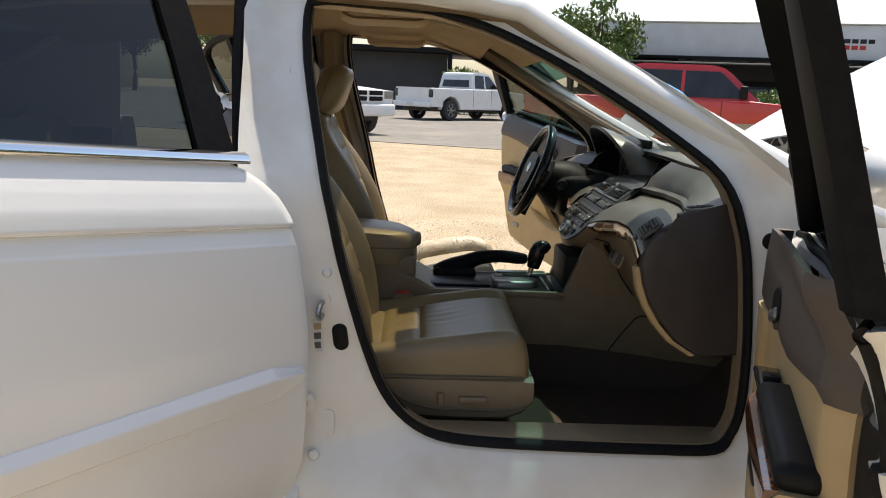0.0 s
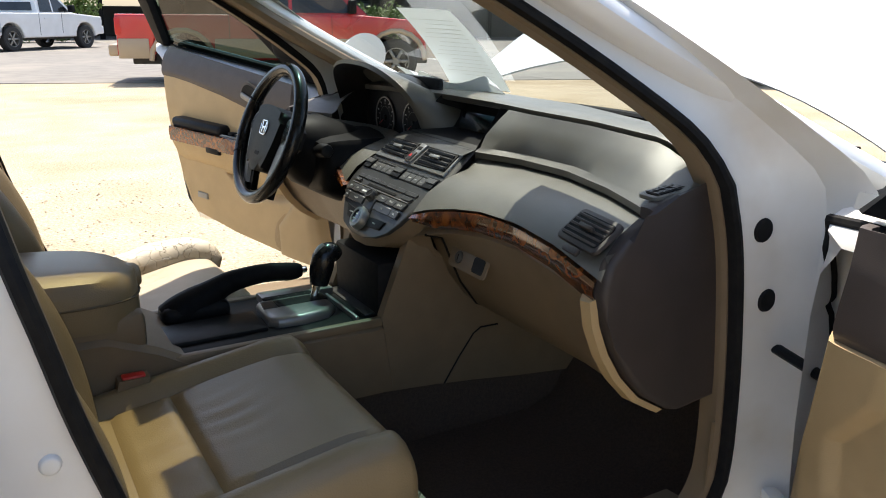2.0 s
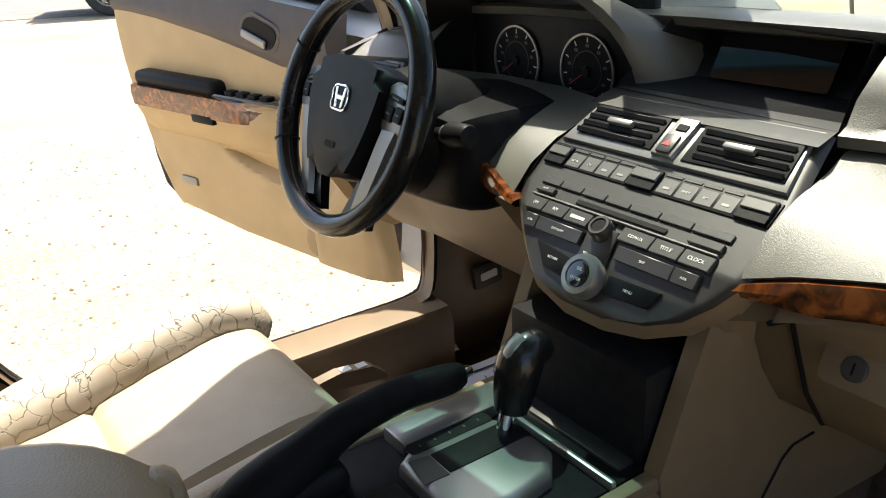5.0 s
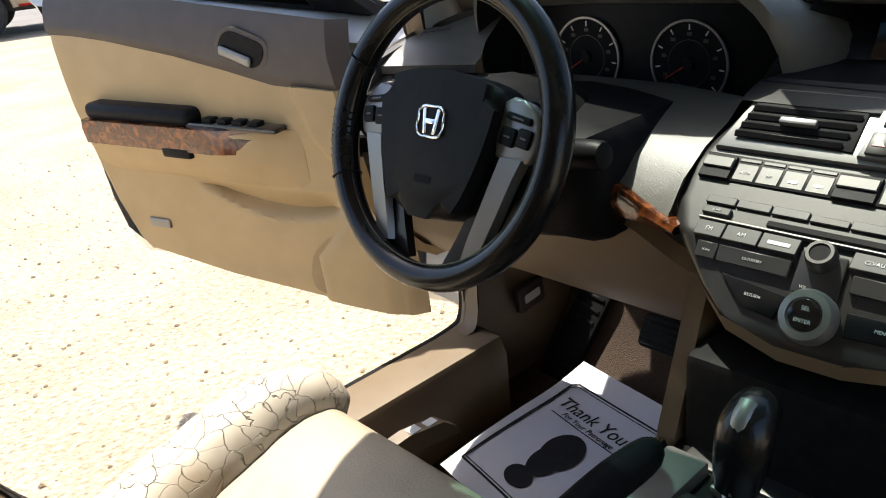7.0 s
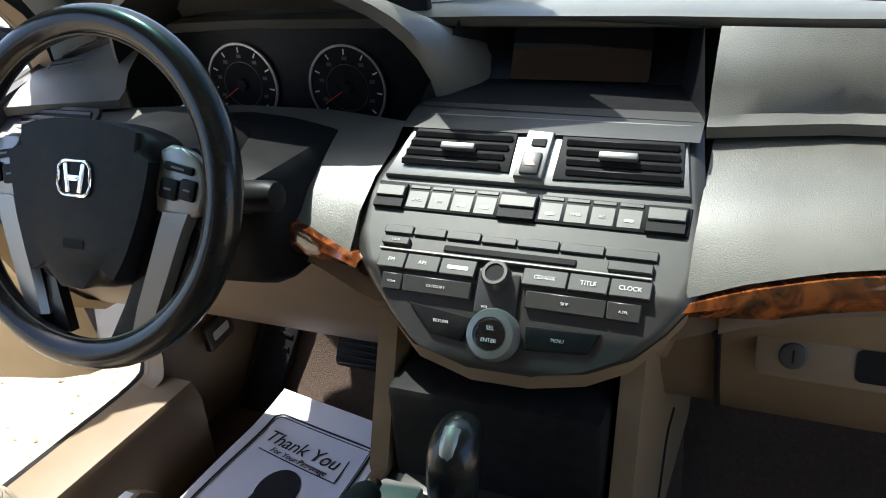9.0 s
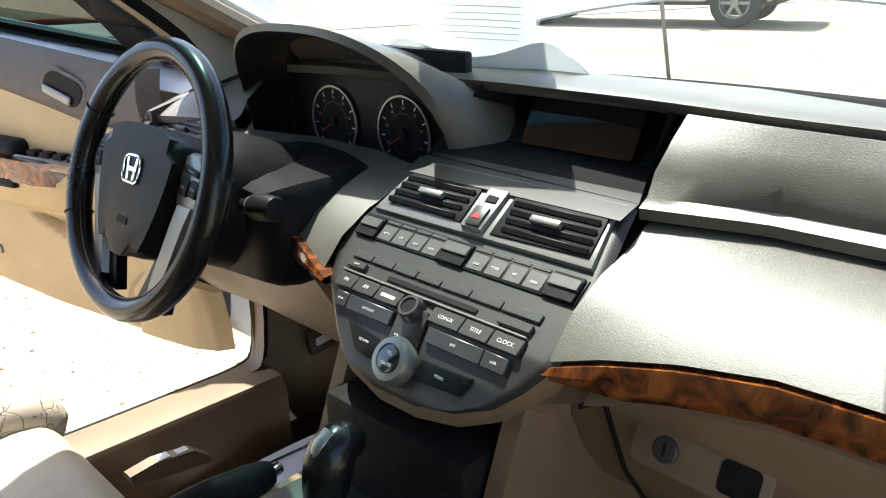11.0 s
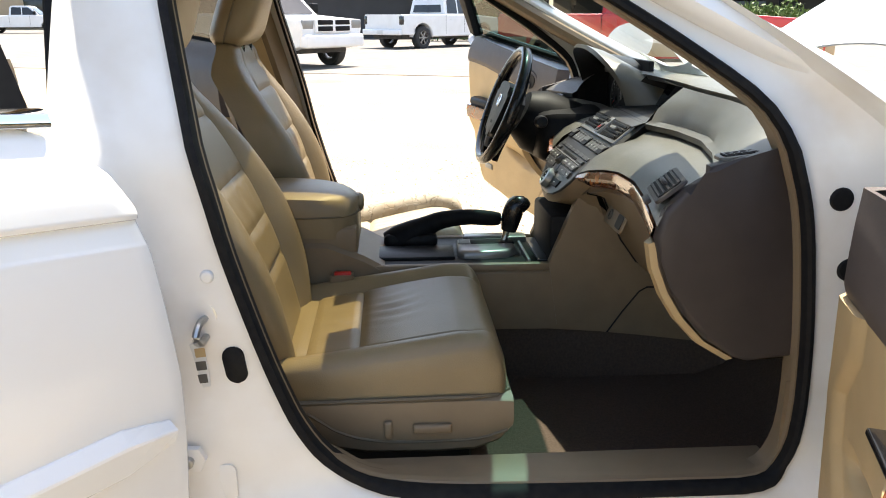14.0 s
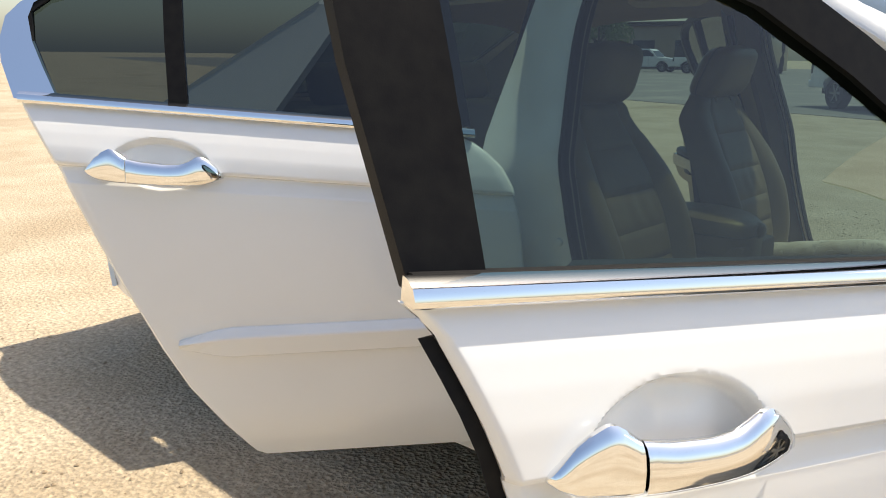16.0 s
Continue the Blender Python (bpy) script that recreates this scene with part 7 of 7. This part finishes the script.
pickup("pickup_truck", "white pickup truck parked across the lot", (13.2, 9.6), -75, TRUCKWHITE, TRUCKWHITE, 1.35, 1.75)
pickup("pickup_truck", "white pickup truck far across the road", (-27, 58), 8, TRUCKWHITE, TRUCKWHITE, 1.4, 1.75)
pickup("pickup_truck", "dark pickup truck parked in the distance", (-13.5, 57), 4, DIRTY, DIRTY, 1.4, 1.75)
pickup("pickup_truck", "white pickup truck parked beside the lot", (-34, 60), 5, TRUCKWHITE, TRUCKWHITE, 1.8, 1.5)

# ---- buildings ----
shop = thing("shop_building", "long white flat-roofed building with a dark open carport", "building")
BH = -20
bx, by = 17.5, 38.5
mB = Matrix.Translation((bx, by, 0)) @ Matrix.Rotation(radians(BH), 4, "Z")


def onb(n, x0, x1, y0, y1, z0, z1, mat, lab="", bev=0.03, parent=None):
    return part(n, moved(box(x0, x1, y0, y1, z0, z1, bev), mB), mat, parent or shop, lab)


onb("fascia", -10, 26, 0, 9, 3.35, 5.0, STUCCO, "white stucco fascia")
onb("parapet_cap", -10.1, 26.1, -0.08, 9.1, 5.0, 5.08, CONCRETE)
onb("gutter", -10.1, 26.1, -0.25, 0.02, 3.2, 3.36, BLACK, "dark gutter line")
onb("awning", -10, 26, -1.2, 0.0, 2.95, 3.03, LIGHTSILVER, "pale corrugated awning")
onb("back_wall", -10, 26, 5.0, 5.2, 0, 3.35, SHADE, "back wall coloured dark for the shade")
for k in range(7):
    onb("post", -9.5 + 5.6 * k, -9.3 + 5.6 * k, -0.9, -0.7, 0, 3.0, BLACK)
for k in range(5):
    onb("shop_window", -7 + 6 * k, -4.4 + 6 * k, 4.96, 5.02, 0.9, 2.3, BLINDGLASS, "dark shop window")
for k, (w, zc) in enumerate(((1.5, 4.25), (1.9, 3.95))):
    for j in range(5 - k):
        onb("sign_bar", 3.2 + j * 0.36, 3.48 + j * 0.36, -0.02, 0.005, zc - 0.1, zc + 0.1, INK if k == 0 else RED, bev=0.004)
carport = thing("carport", "dark carport with a flat roof and a wall greyed for shade", "carport")
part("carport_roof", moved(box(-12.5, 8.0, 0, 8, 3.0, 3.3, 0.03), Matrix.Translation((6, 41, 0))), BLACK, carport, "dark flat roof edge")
part("carport_wall", moved(box(-12.5, -4.2, 1.0, 1.25, 0, 3.0, 0.02), Matrix.Translation((6, 41, 0))), SHADE, carport, "wall coloured dark grey for the shade")
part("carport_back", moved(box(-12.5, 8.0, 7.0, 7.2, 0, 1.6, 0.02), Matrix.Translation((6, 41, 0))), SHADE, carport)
for x in (-4.1, 0.0, 7.8):
    part("post", moved(box(x - 0.12, x + 0.12, 0.1, 0.34, 0, 3.0, 0.02), Matrix.Translation((6, 41, 0))), BLACK, carport)
shed = thing("far_building", "low tan building with a dark flat roof far away", "building")
part("wall", box(-52, -28, 74, 82, 0, 4.2, 0.05), TANPAINT, shed, "tan stucco wall")
part("roof", box(-52.8, -27.2, 73.2, 82.8, 4.2, 4.6, 0.05), BARK, shed)
for k in range(5):
    part("window", box(-50 + 4.6 * k, -47.6 + 4.6 * k, 73.95, 74.05, 1.0, 2.8, 0.01), BLINDGLASS, shed)
sg = thing("roadside_sign", "tall orange sign board between red posts", "sign")
for x in (-8.1, -6.5):
    part("post", box(x - 0.1, x + 0.1, 37.9, 38.1, 0, 5.2, 0.02), REDPAINT, sg, "red post")
part("board", box(-8.0, -6.6, 37.95, 38.05, 2.2, 4.6, 0.02), TANPAINT, sg, "tan board")
for z in (4.2, 3.8, 3.3, 2.9):
    part("text_bar", box(-7.8, -6.8, 37.93, 37.952, z - 0.09, z + 0.09), PINK, sg)
pole = thing("utility_pole", "thin wooden utility pole with a crossarm", "pole")
part("shaft", tube([(-1.6, 52, 0), (-1.6, 52, 9)], 0.13, 8), BARK, pole)
part("crossarm", box(-2.7, -0.5, 51.95, 52.05, 8.0, 8.15), BARK, pole)

# ---- trees and shrubs ----
def foliage(centres, n, leaf, seed, flat=0.9):
    rng = random.Random(seed)
    verts, faces = [], []
    for cx, cy, cz, r in centres:
        for _ in range(int(n * r * r)):
            d = Vector((rng.gauss(0, 1), rng.gauss(0, 1), rng.gauss(0, 1))).normalized() * r * rng.random() ** 0.45
            p = Vector((cx + d.x, cy + d.y, cz + d.z * flat))
            q = Euler((rng.uniform(0, 6.3), rng.uniform(0, 6.3), rng.uniform(0, 6.3))).to_matrix()
            s = leaf * rng.uniform(0.6, 1.3)
            k = len(verts)
            for v in ((-s, 0, 0), (0, -s * 0.45, s * 0.1), (s, 0, 0), (0, s * 0.45, s * 0.1)):
                verts.append(p + q @ Vector(v))
            faces.append((k, k + 1, k + 2, k + 3))
    me = bpy.data.meshes.new("crown")
    me.from_pydata([tuple(v) for v in verts], [], faces)
    me.materials.append(LEAF)
    return me


def tree(x, y, h, r, seed, label="leafy green tree with an uneven crown"):
    rng = random.Random(seed)
    t = thing("tree", label, "tree", "trees beyond the lot")
    trunk = part("trunk", tube(spline([(x, y, 0), (x + 0.1, y, h * 0.3), (x - 0.05, y, h * 0.6), (x, y, h * 0.85)], 10), [0.16 * h / 5 * (1 - 0.07 * k) for k in range(10)], 8), BARK, t)
    cs = []
    for k in range(9):
        a = rng.uniform(0, 6.28)
        c = (x + math.cos(a) * r * rng.uniform(0.3, 0.8), y + math.sin(a) * r * rng.uniform(0.3, 0.8), h * rng.uniform(0.55, 1.0), r * rng.uniform(0.35, 0.55))
        cs.append(c)
        part("limb", tube([(x, y, h * 0.45), ((x + c[0]) / 2, (y + c[1]) / 2, h * 0.6), (c[0], c[1], c[2])], [0.06 * h / 5, 0.045 * h / 5, 0.02], 6), BARK, trunk)
    crown = new("crown", foliage(cs, 420, 0.13, seed))
    crown.parent = t


tree(8.9, 37.5, 5.4, 2.0, 1)
tree(7.4, 36.8, 4.6, 1.6, 2)
tree(-16, 62, 5.5, 2.6, 3)
tree(-23, 66, 6.0, 2.8, 4)
tree(-40, 66, 5.0, 2.6, 8)
for i, (x0, x1, yy, hh) in enumerate(((1.6, 5.2, 37.5, 2.2), (15.5, 19.0, 35.0, 1.5))):
    sh_t = thing("shrub", "dense green roadside shrub", "shrub", "shrubs by the carport")
    rng = random.Random(20 + i)
    cs = [(rng.uniform(x0, x1), yy + rng.uniform(-0.5, 0.5), rng.uniform(0.5, hh * 0.8), rng.uniform(0.5, 0.8)) for _ in range(14)]
    part("stem", tube([((x0 + x1) / 2, yy, 0), ((x0 + x1) / 2, yy, hh * 0.6)], [0.08, 0.03], 6), BARK, sh_t)
    c = new("crown", foliage(cs, 520, 0.11, 30 + i))
    c.parent = sh_t

# ---- loose papers, the windshield reflection and the sign ----
def floor_paper():
    t = thing("paper_floor_mat", "printed white paper floor mat on the driver's carpet", "paper mat")
    o, ux, uy = Vector((0.745, 0.612, 0.302)), Vector((0.37, -0.022, 0)), Vector((-0.058, -0.268, 0))
    bend = lambda a, b: o + ux * a + uy * b + Vector((0, 0, 0.025 * a + 0.06 * max(0, a - 0.7) ** 1.5 + 0.004 * math.sin(5 * a + 3 * b)))
    part("sheet", sheet(lambda u, v: bend(u, v), 16, 12, 0.0008), PAPER, t, "white printed paper")
    up = Vector((0, 0, 0.0026))

    def stroke(pts, w):
        fine = [(lerp(p[0], q[0], k / 8), lerp(p[1], q[1], k / 8)) for p, q in zip(pts, pts[1:]) for k in range(8)] + [pts[-1]]
        ps = [bend(a, b) + up for a, b in fine]
        return tube(ps, w, 6, flat=0.3)

    for k, wd in ((0.0, 0.0022), (0.016, 0.0011)):
        pts = [(0.1 + k, 0.07 + k)] + [(0.83 - k, 0.1 + k), (0.86 - k, 0.14 + k), (0.86 - k, 0.93 - k), (0.1 + k, 0.93 - k), (0.1 + k, 0.07 + k)]
        part("border_line", stroke(pts, wd), INK, t)
    part("underline", stroke([(0.63, 0.18), (0.63, 0.82), (0.76, 0.82)], 0.0012), INK, t)
    for body, size, a, b in (("Thank You", 0.038, 0.72, 0.47), ("For Your Patronage", 0.016, 0.655, 0.5)):
        ob = text(body, size, Matrix(((1, 0.3, 0, 0), (0, 1, 0, 0), (0, 0, 1, 0), (0, 0, 0, 1))), INK, t)
        for v in ob.data.vertices:
            v.co = bend(a + v.co.y / ux.length, b + v.co.x / uy.length) + up + Vector((0, 0, v.co.z))
    def blob(ca, cb, ra, rb, skew=0.0):
        ps = [bend(ca + ra * math.cos(q) + skew * math.sin(q) * 0.1, cb + rb * math.sin(q)) + up for q in [k * math.tau / 28 for k in range(28)]]
        bm = bmesh.new()
        bm.faces.new([bm.verts.new(p) for p in ps])
        return bm
    sole = join(blob(0.47, 0.52, 0.13, 0.14), blob(0.38, 0.5, 0.12, 0.105), blob(0.22, 0.47, 0.065, 0.105))
    part("shoe_print", sole, INK, t, "black printed shoe sole")


floor_paper()
# Solid stand-in for the dash paper's reflection; no sheet hangs on the glass.
st = thing("reflection_sheet", "thin sheet standing for the dash paper's reflection in the windshield", "paper sheet")
off = Vector((-0.012, 0, -0.012))


def mirrored_at(p, q, lift=1.0):
    """Place on the slanted sheet: p across, q up the glass."""
    return shield(0.1 + 0.42 * q + 0.03 * p, 0.72 - 0.2 * q + 0.14 * p) + off * lift


part("sheet", sheet(lambda u, v: mirrored_at(u, v), 8, 12, 0.0006), THINPAPER, st, "white printed paper")
for k in range(14):
    q = 0.2 + 0.052 * k
    part("reflected_print", sheet(lambda u, v: mirrored_at(lerp(0.12, 0.7 + 0.07 * ((k * 7) % 4), u), lerp(q, q + 0.006, v), 1.12), 6, 1), MARK, st)
ws = thing("windshield_sign", "white and blue sale sign stuck on the windshield glass", "sign")


def stuck(p, q, lift):
    return shield(lerp(0.52, 0.76, q), lerp(0.285, 0.045, p)) + Vector((0.003, 0, 0.006)) * lift


part("panel", sheet(lambda u, v: stuck(u, v, 1.0), 12, 8, 0.001), PAPER, ws, "white backing panel")
part("blue_band", sheet(lambda u, v: stuck(lerp(0.02, 0.98, u), lerp(0.03, 0.3, v), 1.4), 12, 3, 0.0006), BLUE, ws, "blue printed band")
for k in range(5):
    part("text_bar", sheet(lambda u, v: stuck(lerp(0.08 + 0.18 * k, 0.2 + 0.18 * k, u), lerp(0.42, 0.85, v), 1.4), 3, 3, 0.0006), BLUE, ws)
ds = thing("dash_sheet", "crumpled white paper lying on the dash by the windshield", "paper")
part("sheet", sheet(lambda u, v: (lerp(1.06, 1.2, u) + 0.03 * math.sin(9 * v), lerp(0.06, 0.56, v), 1.075 - 0.12 * u * (1 - 0.3 * v) + 0.012 * math.sin(14 * v + 5 * u)), 6, 24, 0.001), THINPAPER, ds)

# ---- loose gravel on the lot ----
def gravel(n, seed):
    rng = random.Random(seed)
    verts, faces = [], []
    ico = [(0, 0, 1), (0.9, 0, 0.1), (0.28, 0.85, 0.1), (-0.73, 0.53, 0.1), (-0.73, -0.53, 0.1), (0.28, -0.85, 0.1), (0, 0, -0.6)]
    for _ in range(n):
        side = rng.random()
        if side < 0.6:
            x, y = rng.uniform(-3.5, 2.6), rng.uniform(-5.0, -0.95)
        else:
            x, y = rng.uniform(-1.6, 2.2), rng.uniform(0.95, 5.0)
        s = 0.0025 + 0.009 * rng.random() ** 5
        a = rng.uniform(0, 6.3)
        c, d = math.cos(a), math.sin(a)
        k = len(verts)
        for p in ico:
            q = (p[0] * s * rng.uniform(0.7, 1.3), p[1] * s * rng.uniform(0.6, 1.1), p[2] * s * rng.uniform(0.5, 0.8))
            verts.append((x + q[0] * c - q[1] * d, y + q[0] * d + q[1] * c, q[2] + s * 0.2))
        for i in range(5):
            j = (i + 1) % 5
            faces.append((k, k + 1 + i, k + 1 + j))
            faces.append((k + 6, k + 1 + j, k + 1 + i))
    me = bpy.data.meshes.new("gravel")
    me.from_pydata(verts, [], faces)
    me.materials.append(STONE)
    return me


tagged(new("gravel", gravel(14000, 9)), "fine tan gravel scattered over the sandy lot", "gravel", kind="stuff")
